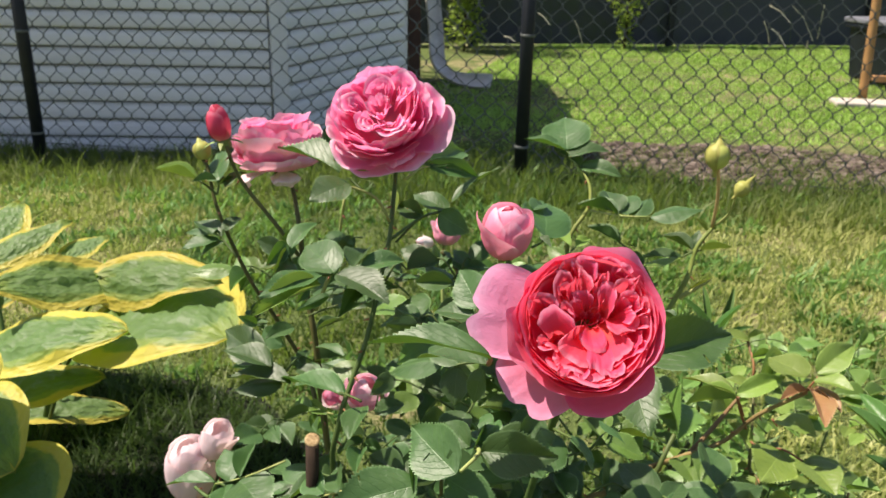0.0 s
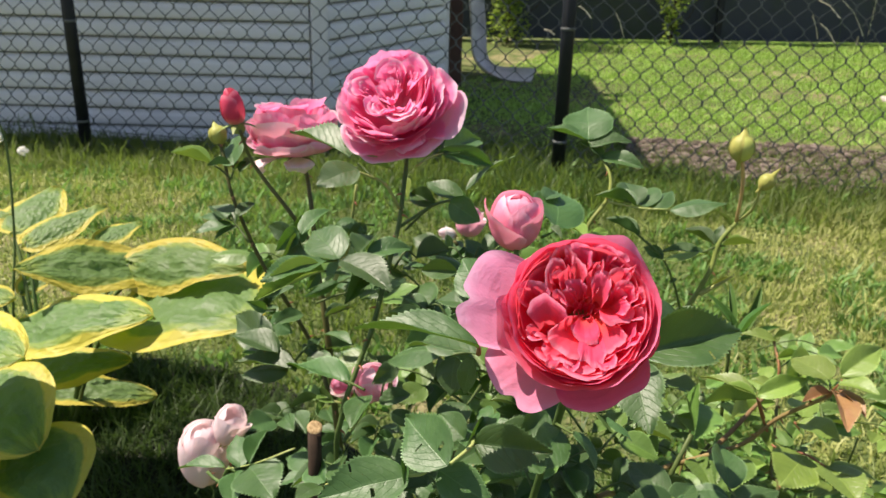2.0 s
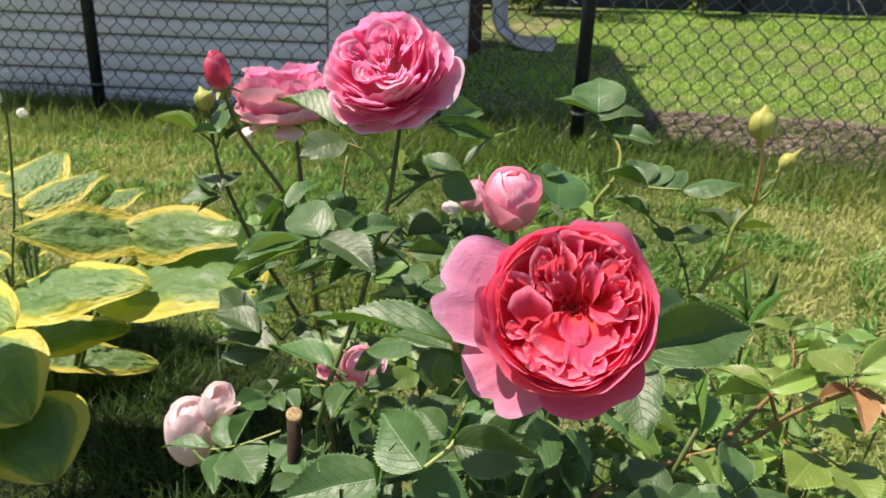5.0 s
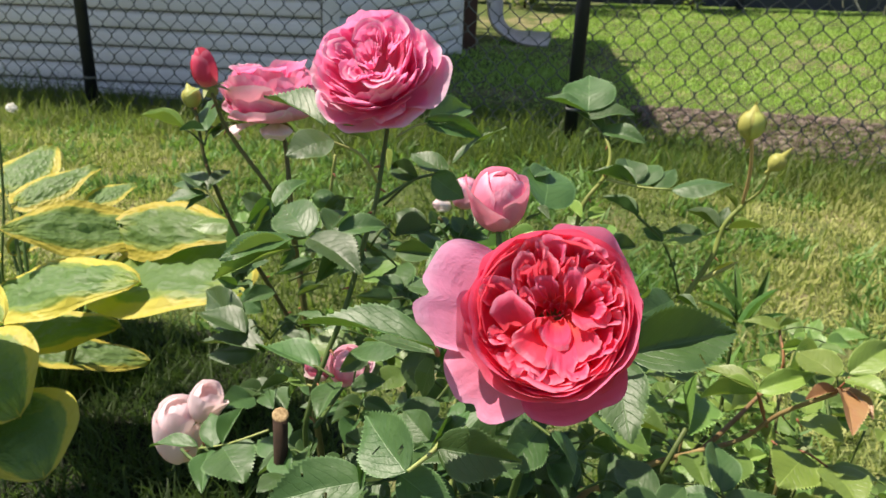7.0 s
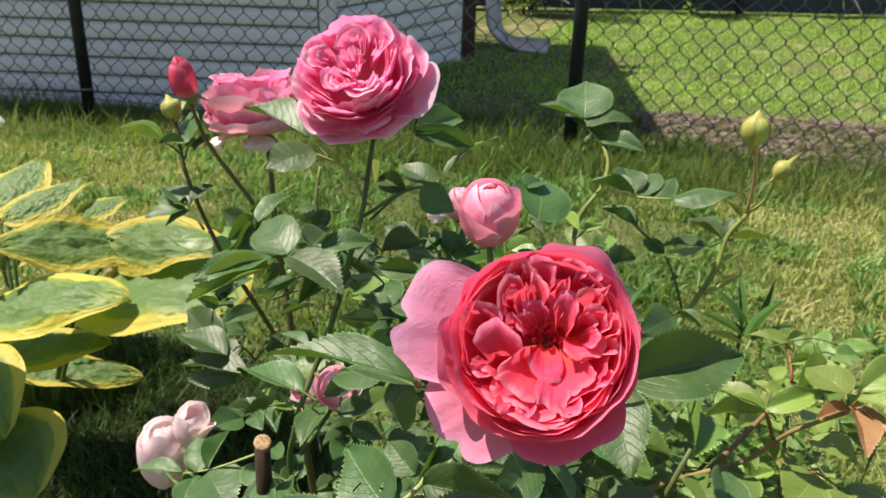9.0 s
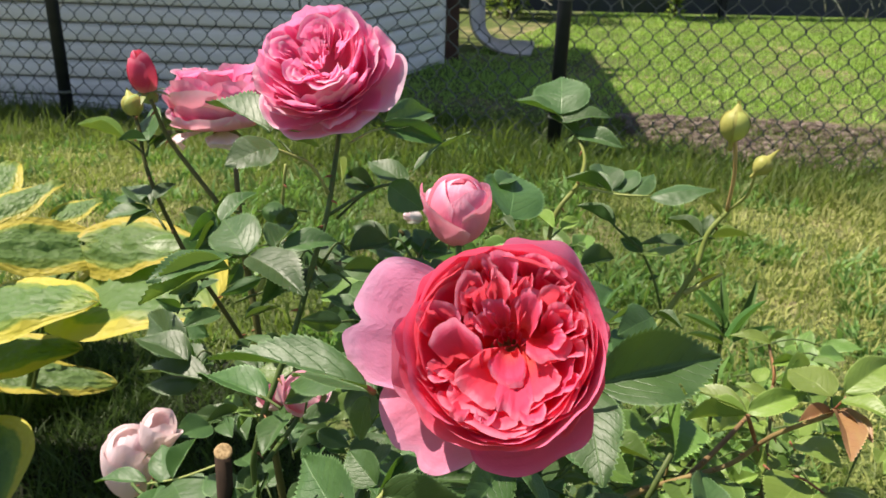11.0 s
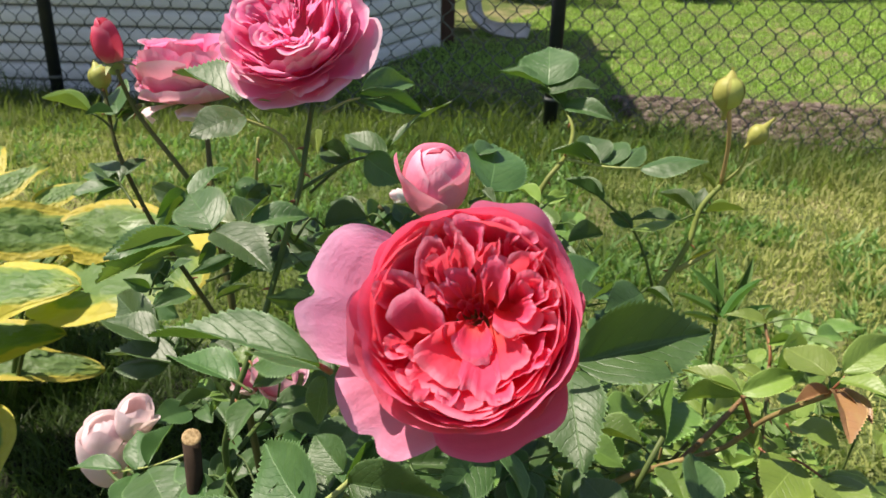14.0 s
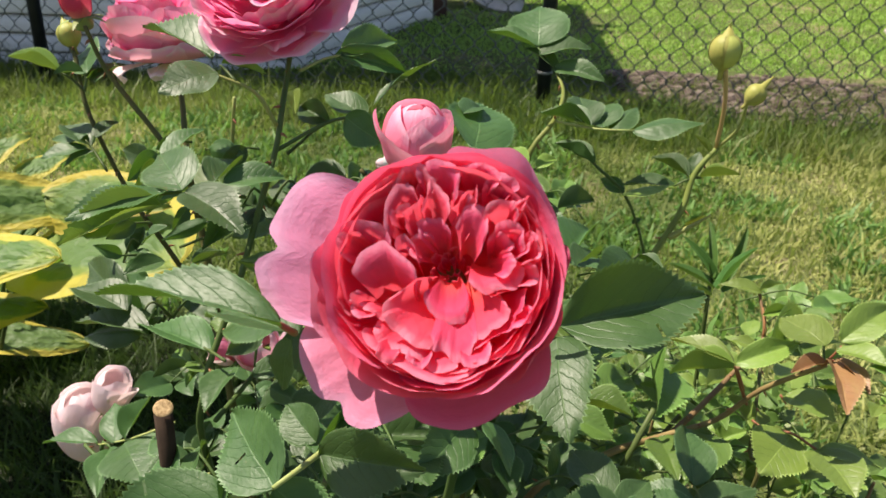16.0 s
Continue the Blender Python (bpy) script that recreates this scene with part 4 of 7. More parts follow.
def planting_bed():
    """A low soil bed coloured dark for the hosta's shade, with a ragged rim."""
    verts, faces, n = [(-0.76, 1.14, 0.022)], [], 48
    for ring in range(1, 7):
        for k in range(n):
            a = 2 * math.pi * k / n
            f = ring / 6 * (1 + 0.10 * noise.noise(Vector((math.cos(a) * 3, math.sin(a) * 3, 0))))
            x, y = -0.76 + 0.60 * f * math.cos(a), 1.14 + 0.55 * f * math.sin(a)
            verts.append((x, y, 0.022 - 0.03 * max(0.0, ring / 6 - 0.6) + 0.008 * noise.noise(Vector((x * 14, y * 14, 2)))))
    for k in range(n):
        faces.append((0, 1 + k, 1 + (k + 1) % n))
    for r in range(5):
        for k in range(n):
            a, c = 1 + r * n + k, 1 + r * n + (k + 1) % n
            faces.append((a, a + n, c + n, c))
    ob = part("planting_bed", mesh_of("planting_bed", verts, faces), M_SHADE_SOIL)
    return tagged(ob, "soil bed under the hosta, its shade put into the dark colour", "soil", kind="structure")


planting_bed()


def off_soil(x, y):
    return ((x + 0.76) / 0.57) ** 2 + ((y - 1.14) / 0.52) ** 2 > 1


blades("lawn_grass", "short uneven green lawn grass with dry patches, light and shade tinted in", M_GRASS, (-2.6, 2.4, 0.45, 4.05), 175000, 0.036, 0.0026, 5, lambda x, y: outside_shed(x, y) & off_soil(x, y) & (np.abs(x) < 0.62 * y + 0.45), 1.45)
blades("grass_tufts", "darker ragged tufts standing out of the lawn", M_GRASS, (-2.4, 2.4, 1.0, 3.6), 42000, 0.058, 0.0024, 21, lambda x, y: outside_shed(x, y) & off_soil(x, y) & (np.abs(x) < 0.62 * y + 0.45) & (np.array([noise.noise(Vector((a * 7.0, b * 7.0, 1.5))) for a, b in zip(x, y)]) > 0.22), 1.2)
blades("lawn_weeds", "small broad-leaved weeds and clover in patches in the lawn", M_WEED, (-2.4, 2.4, 1.0, 3.5), 90000, 0.044, 0.0062, 33, lambda x, y: outside_shed(x, y) & off_soil(x, y) & (np.abs(x) < 0.62 * y + 0.45) & (np.array([noise.noise(Vector((a * 4.2, b * 4.2, 8.5))) + 0.5 * noise.noise(Vector((a * 12.0, b * 12.0, 2.5))) for a, b in zip(x, y)]) > 0.16), 1.35)
blades("bed_grass", "grass tufts in the bed, shade put into their dark green", M_GRASS_SHADE, (-1.4, 0.1, 0.5, 1.8), 80000, 0.055, 0.0020, 15, lambda x, y: ~off_soil(x, y), 1.2)
blades("tall_grass", "taller grass along the foot of the fence, shade tinted into its green", M_GRASS, (-2.8, 2.6, 2.7, 3.95), 42000, 0.085, 0.0024, 6, lambda x, y: outside_shed(x, y) & (np.abs(y + 0.15 * x - 3.34) < 0.30), 1.0)
blades("far_lawn_grass", "bright mown lawn beyond the fence, sunlit tone put into its colour", M_GRASS_FAR, (-0.9, 6.2, 3.95, 9.2), 150000, 0.024, 0.0042, 7, lambda x, y: outside_shed(x, y) & off_bed(x, y), 1.45)


def lawn_weeds():
    """Small round leaves of clover and plantain, flat among the grass in loose drifts."""
    rs = random.Random(31)
    verts, faces = [], []
    while len(faces) < 15000:
        x, y = rs.uniform(-2.4, 2.4), rs.uniform(0.5, 3.9)
        if abs(x) > 0.6 * y + 0.4 or not off_soil(x, y) or noise.noise(Vector((x * 1.6, y * 1.6, 9.0))) < rs.uniform(-0.35, 0.35):
            continue
        r, z = rs.uniform(0.002, 0.0052), float(ground_z(x, y)) + rs.uniform(0.006, 0.03)
        tx, ty, a0, b = rs.uniform(-0.5, 0.5), rs.uniform(-0.5, 0.5), rs.uniform(0, 6.28), len(verts)
        for k in range(6):
            a = a0 + k * 1.0472
            dx, dy = math.cos(a) * r, math.sin(a) * r * rs.uniform(0.55, 0.9)
            verts.append((x + dx, y + dy, z + tx * dx + ty * dy))
        faces.append(tuple(range(b, b + 6)))
    ob = part("lawn_weeds", mesh_of("lawn_weeds", verts, faces, None, False), M_GRASS)
    return tagged(ob, "clover and small round weeds growing flat in the lawn", "weeds", kind="stuff")


lawn_weeds()


# ---- bark and gravel bed behind the fence ----
def gravel():
    rnd = random.Random(4)
    verts, faces = [], []
    for _ in range(5200):
        x = rnd.uniform(0.72, 4.2)
        y = on_fence(x).y + 0.04 + rnd.random() * (0.80 + 0.05 * math.sin(x * 5))
        s = rnd.uniform(0.010, 0.030)
        o, base = Vector((x, y, s * 0.3)), len(verts)
        sx, sy, sz = s * rnd.uniform(0.7, 1.5), s * rnd.uniform(0.6, 1.1), s * rnd.uniform(0.4, 0.9)
        a = rnd.uniform(0, 6.28)
        for dz, ring in ((-0.6, 0.7), (0.2, 1.0), (0.8, 0.6)):
            for k in range(5):
                t = a + k * 1.2566 + rnd.uniform(-0.2, 0.2)
                c, q = math.cos(t) * ring * sx, math.sin(t) * ring * sy
                verts.append(o + Vector((c, q, dz * sz)))
        for r in range(2):
            for k in range(5):
                p, n = base + r * 5 + k, base + r * 5 + (k + 1) % 5
                faces.append((p, n, n + 5, p + 5))
        faces.append(tuple(base + 10 + k for k in range(5)))
    ob = part("gravel_bed", mesh_of("gravel_bed", verts, faces, None, False), M_PEBBLE)
    return tagged(ob, "strip of brown bark chips and gravel behind the fence", "gravel", kind="stuff")


gravel()


# ---- chain-link fence ----
def chain_link_fence():
    f = thing("chain_link_fence", on_fence(0.0), "dark chain-link garden fence with coated steel posts", "fence")
    pitch, rise, high, low = 0.0848, 0.0978, 1.26, -1
    turn = Matrix.Rotation(-FENCE_A, 4, "Z")
    pts, n = [], int(high / (rise / 2))
    for k in range(low, n + 1):
        way = 1 if k % 2 else -1
        for dz, reach in ((-0.007, 0.95), (0.007, 1.0)):
            pts.append(Vector((way * pitch * 0.26 * reach, 0.003 * way, 0.003 + k * rise / 2 + dz)))
    verts, faces = [], []
    for p in pts:
        for k in range(5):
            a = 2 * math.pi * k / 5
            verts.append(p + Vector((0.0036 * math.cos(a), 0.0028 * math.sin(a), 0.0)))
    for i in range(len(pts) - 1):
        for k in range(5):
            a, b = i * 5 + k, i * 5 + (k + 1) % 5
            faces.append((a, b, b + 5, a + 5))
    a_wire = mesh_of("wire", verts, faces, M_WIRE)
    verts2 = [Vector((-v.x, v.y, v.z)) for v in verts]
    b_wire = mesh_of("wire", verts2, [tuple(reversed(q)) for q in faces], M_WIRE)
    half = pitch / 2
    for i in range(-78, 66):
        at = on_fence(0) + FENCE_T * (i * half + 0.0028)
        part("wire", a_wire if i % 2 else b_wire, None, f, Matrix.Translation(at) @ turn)
    for x in (-1.862, 0.35, 2.62, -4.05):
        at = on_fence(x, -0.03)
        at.z = float(ground_z(at.x, at.y))
        bm = bmesh.new()
        bmesh.ops.create_cone(bm, cap_ends=True, segments=20, radius1=0.028, radius2=0.028, depth=1.45)
        bmesh.ops.translate(bm, vec=(0, 0, 0.655), verts=bm.verts)
        me = bpy.data.meshes.new("post")
        bm.to_mesh(me)
        bm.free()
        me.shade_smooth()
        post = part("post", me, M_POST, f, Matrix.Translation(at))
        for z in (0.16, 0.62, 1.16):
            cl = cup_mesh("clip", [(0.0285, -0.006), (0.0305, -0.004), (0.0305, 0.004), (0.0285, 0.006)], 20)
            part("clip", cl, M_WIRE, post, Matrix.Translation(at + Vector((0, 0, z))))
    for z in (0.05, 1.24):
        tube("tension_wire", [on_fence(x) + Vector((0, 0, z)) for x in (-4.0, -1.9, 0.35, 2.6)], 0.0019, 0.0019, M_WIRE, f, sides=6)
    return f


chain_link_fence()


# ---- shed ----
def shed():
    s = thing("garden_shed", SHED[0], "garden shed clad in white horizontal lap boards", "shed")
    def board(length):
        """A lap board: a bowed face that leans out to a lower lip with a shadow joint under it."""
        prof = [(0.000, 0.000), (0.022, 0.000), (0.027, 0.003), (0.029, 0.010), (0.029, 0.030), (0.026, 0.050), (0.020, 0.064), (0.010, 0.074), (0.000, 0.077)]
        verts = [(x, -y, z) for x in (0.0, length) for y, z in prof]
        n = len(prof)
        faces = [(k, k + n, (k + 1) % n + n, (k + 1) % n) for k in range(n)] + [tuple(range(n)), tuple(range(2 * n - 1, n - 1, -1))]
        return mesh_of("board", verts, faces, M_SIDING, False)
    def wall(name, a, b, first, last):
        d = b - a
        yaw = math.atan2(d.y, d.x)
        body = box_mesh(name, d.length, 0.06, 2.2, 0.002)
        w = part(name, body, M_JOINT_SHADE, s, Matrix.Translation(a.lerp(b, 0.5) + Vector((0, 0, 1.0)) + Vector((-math.sin(yaw), math.cos(yaw), 0)) * 0.031) @ Matrix.Rotation(yaw, 4, "Z"))
        me = board(d.length - first - last)
        for k in range(-1, 23):
            part("board", me, None, w, Matrix.Translation(a + d.normalized() * first + Vector((0, 0, 0.02 + 0.0885 * k))) @ Matrix.Rotation(yaw, 4, "Z"))
        return w
    wall("front_wall", SHED[3], SHED[0], 0.0, 0.045)
    wall("side_wall", SHED[0], SHED[1], 0.045, 0.02)
    for at, wide in ((SHED[0], 0.080), (SHED[1], 0.06)):
        part("corner_trim", box_mesh("corner_trim", wide, wide, 2.18, 0.008), M_SIDING, s, Matrix.Translation(at + Vector((0, 0, 1.01))) @ Matrix.Rotation(radians(20), 4, "Z"))
    part("back_wall", box_mesh("back_wall", (SHED[2] - SHED[1]).length, 0.06, 2.1), M_SIDING, s, Matrix.Translation(SHED[1].lerp(SHED[2], 0.5) + Vector((0, 0, 1.05))) @ Matrix.Rotation(math.atan2(SHED[2].y - SHED[1].y, SHED[2].x - SHED[1].x), 4, "Z"))
    verts = [(x, y, z) for z in (2.10, 2.16) for x, y in ((-3.5, 3.78), (-0.36, 3.74), (-0.36, 6.42), (-3.5, 6.6))]
    part("roof", mesh_of("roof", verts, [(3, 2, 1, 0), (4, 5, 6, 7), (0, 1, 5, 4), (1, 2, 6, 5), (2, 3, 7, 6), (3, 0, 4, 7)], None, False), M_ROOF, s)
    return s


shed()
post = part("timber_post", box_mesh("timber_post", 0.085, 0.085, 2.08, 0.006), M_TIMBER_DARK, None, Matrix.Translation((-0.185, 5.62, 1.04)) @ Matrix.Rotation(0.2, 4, "Z"))
tagged(post, "dark brown timber post beside the shed wall", "post")


def slide():
    """A curved moulded chute with raised rims that runs out over the grass."""
    line = smooth_path([(-0.16, 6.6, 1.15), (-0.10, 6.45, 0.75), (-0.05, 6.28, 0.36), (-0.02, 6.10, 0.13), (0.12, 5.95, 0.045), (0.36, 5.86, 0.04)], 5)
    prof = [(-0.066, 0.022), (-0.061, 0.026), (-0.052, 0.006), (0.0, 0.0), (0.052, 0.006), (0.061, 0.026), (0.066, 0.022), (0.058, -0.004), (0.0, -0.010), (-0.058, -0.004)]
    verts, faces, n = [], [], len(prof)
    for i, q in enumerate(line):
        d = (line[min(i + 1, len(line) - 1)] - line[max(i - 1, 0)]).normalized()
        side = d.cross(Vector((0.55, -0.6, 0.5))).normalized()
        up = side.cross(d)
        verts += [q + side * a + up * b for a, b in prof]
    for i in range(len(line) - 1):
        for k in range(n):
            a, b = i * n + k, i * n + (k + 1) % n
            faces.append((a, b, b + n, a + n))
    faces += [tuple(range(n - 1, -1, -1)), tuple(range(len(verts) - n, len(verts)))]
    t = thing("garden_slide", (0.1, 6.2, 0), "weathered pale grey plastic slide chute on the grass", "slide")
    part("chute", mesh_of("chute", verts, faces), M_PLASTIC, t)
    for p in ((-0.24, 6.62), (-0.20, 6.40)):
        part("leg", box_mesh("leg", 0.06, 0.06, 1.3, 0.006), M_POST, t, Matrix.Translation((p[0], p[1], 0.65)))
    return t


slide()


# ---- far end of the garden ----
def screen_fence():
    s = thing("screen_fence", (1.5, 8.61, 0), "dark privacy screen on posts at the end of the lawn", "fence", kind="structure")
    verts, faces = [], []
    nx, nz = 120, 14
    for j in range(nz + 1):
        for i in range(nx + 1):
            x, z = -3 + 13 * i / nx, 0.02 + 1.75 * j / nz
            verts.append((x, 8.42 + 0.13 * x + 0.02 * noise.noise(Vector((x * 2.0, z * 2.0, 1))) + 0.008 * math.sin((x + z) * 14), z))
    for j in range(nz):
        for i in range(nx):
            a = j * (nx + 1) + i
            faces.append((a, a + 1, a + nx + 2, a + nx + 1))
    part("screen", mesh_of("screen", verts, faces), M_SCREEN, s)
    for x in (-1.9, 0.3, 2.35, 4.5, 6.8):
        part("post", box_mesh("post", 0.06, 0.06, 1.85, 0.005), M_POST, s, Matrix.Translation((x, 8.36 + 0.13 * x, 0.92)))
    return s


screen_fence()


def shrub(at, wide, high, seed, label, leaf_size=0.05, count=420):
    rnd = random.Random(seed)
    s = thing("shrub", at, label, "shrub")
    at = Vector(at)
    tube("trunk", [at + Vector((0, 0, -0.02)), at + Vector((0.01, 0, high * 0.4)), at + Vector((-0.01, 0, high * 0.9))], 0.014, 0.004, M_BARK, s)
    for k in range(7):
        a, z = k * 2.4, high * (0.15 + 0.1 * k)
        tube("limb", [at + Vector((0, 0, z)), at + Vector((math.cos(a) * wide * 0.3, math.sin(a) * wide * 0.3, z + 0.12)), at + Vector((math.cos(a) * wide * 0.45, math.sin(a) * wide * 0.45, z + 0.3))], 0.006, 0.002, M_BARK, s, sides=6)
    verts, faces = [], []
    for _ in range(count):
        z = rnd.random() ** 0.8
        a, r = rnd.uniform(0, 6.28), wide * 0.5 * math.sqrt(rnd.random()) * (0.35 + 0.55 * min(1.0, z * 1.4) + 0.2 * math.sin(z * 9 + seed))
        c = at + Vector((math.cos(a) * r, math.sin(a) * r, 0.04 + z * high))
        d = Vector((rnd.uniform(-1, 1), rnd.uniform(-1, 1), rnd.uniform(-0.9, 0.4))).normalized()
        e = d.cross(Vector((rnd.uniform(-1, 1), rnd.uniform(-1, 1), 1))).normalized()
        q = leaf_size * rnd.uniform(0.6, 1.3)
        b = len(verts)
        verts += [c, c + d * q * 0.5 + e * q * 0.28, c + d * q, c + d * q * 0.5 - e * q * 0.28]
        faces.append((b, b + 1, b + 2, b + 3))
    crown = part("crown", mesh_of("crown", verts, faces, None, False), M_SHRUB, s)
    crown["kind"] = "stuff"
    return s


shrub((1.82, 8.35, 0), 0.50, 1.0, 3, "slender light green shrub at the end of the lawn", 0.045, 1100)
shrub((0.22, 8.0, 0), 0.80, 1.5, 8, "leafy green shrub before the dark screen", 0.05, 2600)


def wheeled_bin():
    """A low tapered bin with a grey lid, its rim and two wheels."""
    b = thing("wheeled_bin", (3.49, 6.38, 0), "low black wheeled bin with a grey lid", "bin")
    bm = bmesh.new()
    bmesh.ops.create_cube(bm, size=1.0)
    for v in bm.verts:
        k = 1.0 if v.co.z > 0 else 0.86
        v.co = Vector((v.co.x * 0.56 * k, v.co.y * 0.50 * k, 0.035 + (v.co.z + 0.5) * 0.41))
    bmesh.ops.bevel(bm, geom=bm.edges[:], offset=0.02, segments=3, affect="EDGES")
    m = Matrix.Translation((3.49, 6.38, 0)) @ Matrix.Rotation(0.25, 4, "Z")
    part("body", bm, M_BIN, b, m)
    part("rim", box_mesh("rim", 0.60, 0.54, 0.03, 0.008), M_BIN, b, m @ Matrix.Translation((0, 0, 0.435)))
    part("lid", box_mesh("lid", 0.62, 0.57, 0.04, 0.016, 3), M_LID, b, m @ Matrix.Translation((0, 0, 0.475)))
    part("handle", box_mesh("handle", 0.3, 0.03, 0.025, 0.008), M_BIN, b, m @ Matrix.Translation((0, -0.30, 0.455)))
    for x in (-0.2, 0.2):
        part("wheel", cup_mesh("wheel", [(0.03, -0.02), (0.05, -0.016), (0.05, 0.016), (0.03, 0.02)], 18), M_POST, b, m @ Matrix.Translation((x, -0.19, 0.05)) @ Matrix.Rotation(radians(90), 4, "Y"))
    return b


wheeled_bin()


def play_frame():
    p = thing("play_stand", (3.0, 5.6, 0), "orange-stained timber frame standing on a pale slab", "frame")
    tube("leaning_post", [(2.912, 5.66, 0.0), (2.888, 5.66, 0.524), (2.855, 5.66, 1.220)], 0.030, 0.030, M_TIMBER, p, sides=8)
    part("rail", box_mesh("rail", 0.9, 0.09, 0.035, 0.005), M_TIMBER, p, Matrix.Translation((3.42, 5.62, 0.15)) @ Matrix.Rotation(-0.15, 4, "Z"))
    part("panel", box_mesh("panel", 0.7, 0.03, 0.75, 0.005), M_TIMBER_DARK, p, Matrix.Translation((3.46, 5.75, 0.55)) @ Matrix.Rotation(-0.1, 4, "Z"))
    part("post", box_mesh("post", 0.07, 0.07, 1.5, 0.006), M_TIMBER, p, Matrix.Translation((3.78, 5.60, 0.75)))
    part("upper_rail", box_mesh("upper_rail", 0.85, 0.05, 0.09, 0.005), M_TIMBER, p, Matrix.Translation((3.40, 5.68, 0.82)))
    return p


play_frame()
slab = part("paving_slab", box_mesh("paving_slab", 1.2, 0.22, 0.04, 0.012), M_SLAB, None, Matrix.Translation((3.24, 5.44, 0.006)) @ Matrix.Rotation(-0.16, 4, "Z"))
tagged(slab, "pale concrete paving slab in the lawn", "slab")


def grass_stalk(neck, tip, seed):
    """A thin arching dry grass stalk with a slim feathery head from its neck to its tip."""
    rnd = random.Random(seed)
    neck, tip = Vector(neck), Vector(tip)
    at = Vector((neck.x + (neck.x - tip.x) * 0.4, neck.y, 0.0))
    g = thing("grass_stalk", at, "tall dry straw-coloured grass stalk with a seed head", "grass", "dry stalks along the fence")
    mid = neck.lerp(tip, 0.5) + Vector((0, 0, 0.12 * (tip - neck).length))
    tube("stalk", [at, at.lerp(neck, 0.6), neck, mid, tip], 0.0008, 0.0005, M_STEM, g, sides=5)
    verts, faces = [], []
    for _ in range(70):
        f = rnd.uniform(0.0, 1.0)
        c = neck.lerp(mid, f * 2) if f < 0.5 else mid.lerp(tip, f * 2 - 1)
        d = ((tip - neck).normalized() + Vector((rnd.uniform(-0.3, 0.3), rnd.uniform(-0.3, 0.3), rnd.uniform(-0.2, 0.2)))).normalized() * 0.013
        e = d.orthogonal().normalized() * 0.0016
        b = len(verts)
        verts += [c, c + d * 0.5 + e, c + d, c + d * 0.5 - e]
        faces.append((b, b + 1, b + 2, b + 3))
    part("seed_head", mesh_of("seed_head", verts, faces, None, False), M_STRAW, g)


for k, (neck, tip) in enumerate((
    ((1.337, 3.238, 0.702), (1.255, 3.250, 0.760)),
    ((1.430, 3.224, 0.636), (1.338, 3.238, 0.760)),
    ((1.441, 3.222, 0.643), (1.446, 3.222, 0.768)),
    ((1.335, 3.238, 0.611), (1.276, 3.247, 0.675)),
    ((1.407, 3.227, 0.603), (1.408, 3.227, 0.631)),
    ((0.566, 3.353, 0.593), (0.530, 3.358, 0.680)),
    ((0.302, 3.393, 0.595), (0.263, 3.398, 0.613)),
    ((0.437, 3.372, 0.663), (0.390, 3.380, 0.705)),
    ((1.272, 3.248, 0.620), (1.239, 3.253, 0.703)),
)):
    grass_stalk(neck, tip, k)

# ---- the rose bush ----
rose_bush = thing("rose_bush", (0.0, 0.70, 0.0), "rose bush with coral and pink double blooms, buds and glossy leaves", "rose bush")
tube("cane", [(-0.050, 0.720, 0.000), (-0.105, 0.728, 0.420), (-0.120, 0.735, 0.587), (-0.127, 0.743, 0.629), (-0.129, 0.735, 0.678)], 0.0036, 0.0027, M_STEM_DARK, rose_bush, knots=0.12)
tube("cane", [(-0.129, 0.735, 0.672), (-0.134, 0.750, 0.707), (-0.143, 0.775, 0.734), (-0.152, 0.790, 0.752)], 0.0026, 0.0018, M_STEM_DARK, rose_bush, knots=0.12)
tube("cane", [(-0.119, 0.740, 0.500), (-0.137, 0.765, 0.543), (-0.165, 0.765, 0.600), (-0.189, 0.765, 0.643), (-0.216, 0.770, 0.710), (-0.228, 0.786, 0.751), (-0.234, 0.792, 0.759)], 0.0025, 0.0014, M_STEM_DARK, rose_bush, knots=0.12)
tube("cane", [(-0.129, 0.735, 0.674), (-0.152, 0.740, 0.707), (-0.187, 0.750, 0.750), (-0.198, 0.747, 0.784)], 0.0024, 0.0016, M_STEM_DARK, rose_bush, knots=0.12)
tube("cane", [(0.000, 0.700, 0.000), (-0.060, 0.640, 0.300), (-0.085, 0.596, 0.520), (-0.080, 0.589, 0.585), (-0.068, 0.600, 0.625), (-0.057, 0.611, 0.656), (-0.048, 0.636, 0.696), (-0.041, 0.659, 0.728), (-0.039, 0.672, 0.750), (-0.036, 0.710, 0.800)], 0.0026, 0.0018, M_STEM, rose_bush, knots=0.12)
tube("cane", [(-0.120, 0.742, 0.620), (-0.100, 0.745, 0.670), (-0.095, 0.735, 0.691), (-0.087, 0.728, 0.741)], 0.0022, 0.0014, M_STEM_YOUNG, rose_bush, knots=0.12)
tube("cane", [(-0.041, 0.658, 0.726), (-0.015, 0.694, 0.735), (0.005, 0.715, 0.735)], 0.0014, 0.0011, M_STEM, rose_bush, knots=0.12)
tube("cane", [(-0.041, 0.664, 0.741), (-0.053, 0.661, 0.763), (-0.077, 0.656, 0.775)], 0.0014, 0.001, M_STEM_YOUNG, rose_bush, knots=0.12)
tube("cane", [(0.041, 0.533, 0.678), (0.029, 0.661, 0.677), (0.020, 0.726, 0.671), (0.004, 0.726, 0.691)], 0.0024, 0.0018, M_STEM_DARK, rose_bush, knots=0.12)
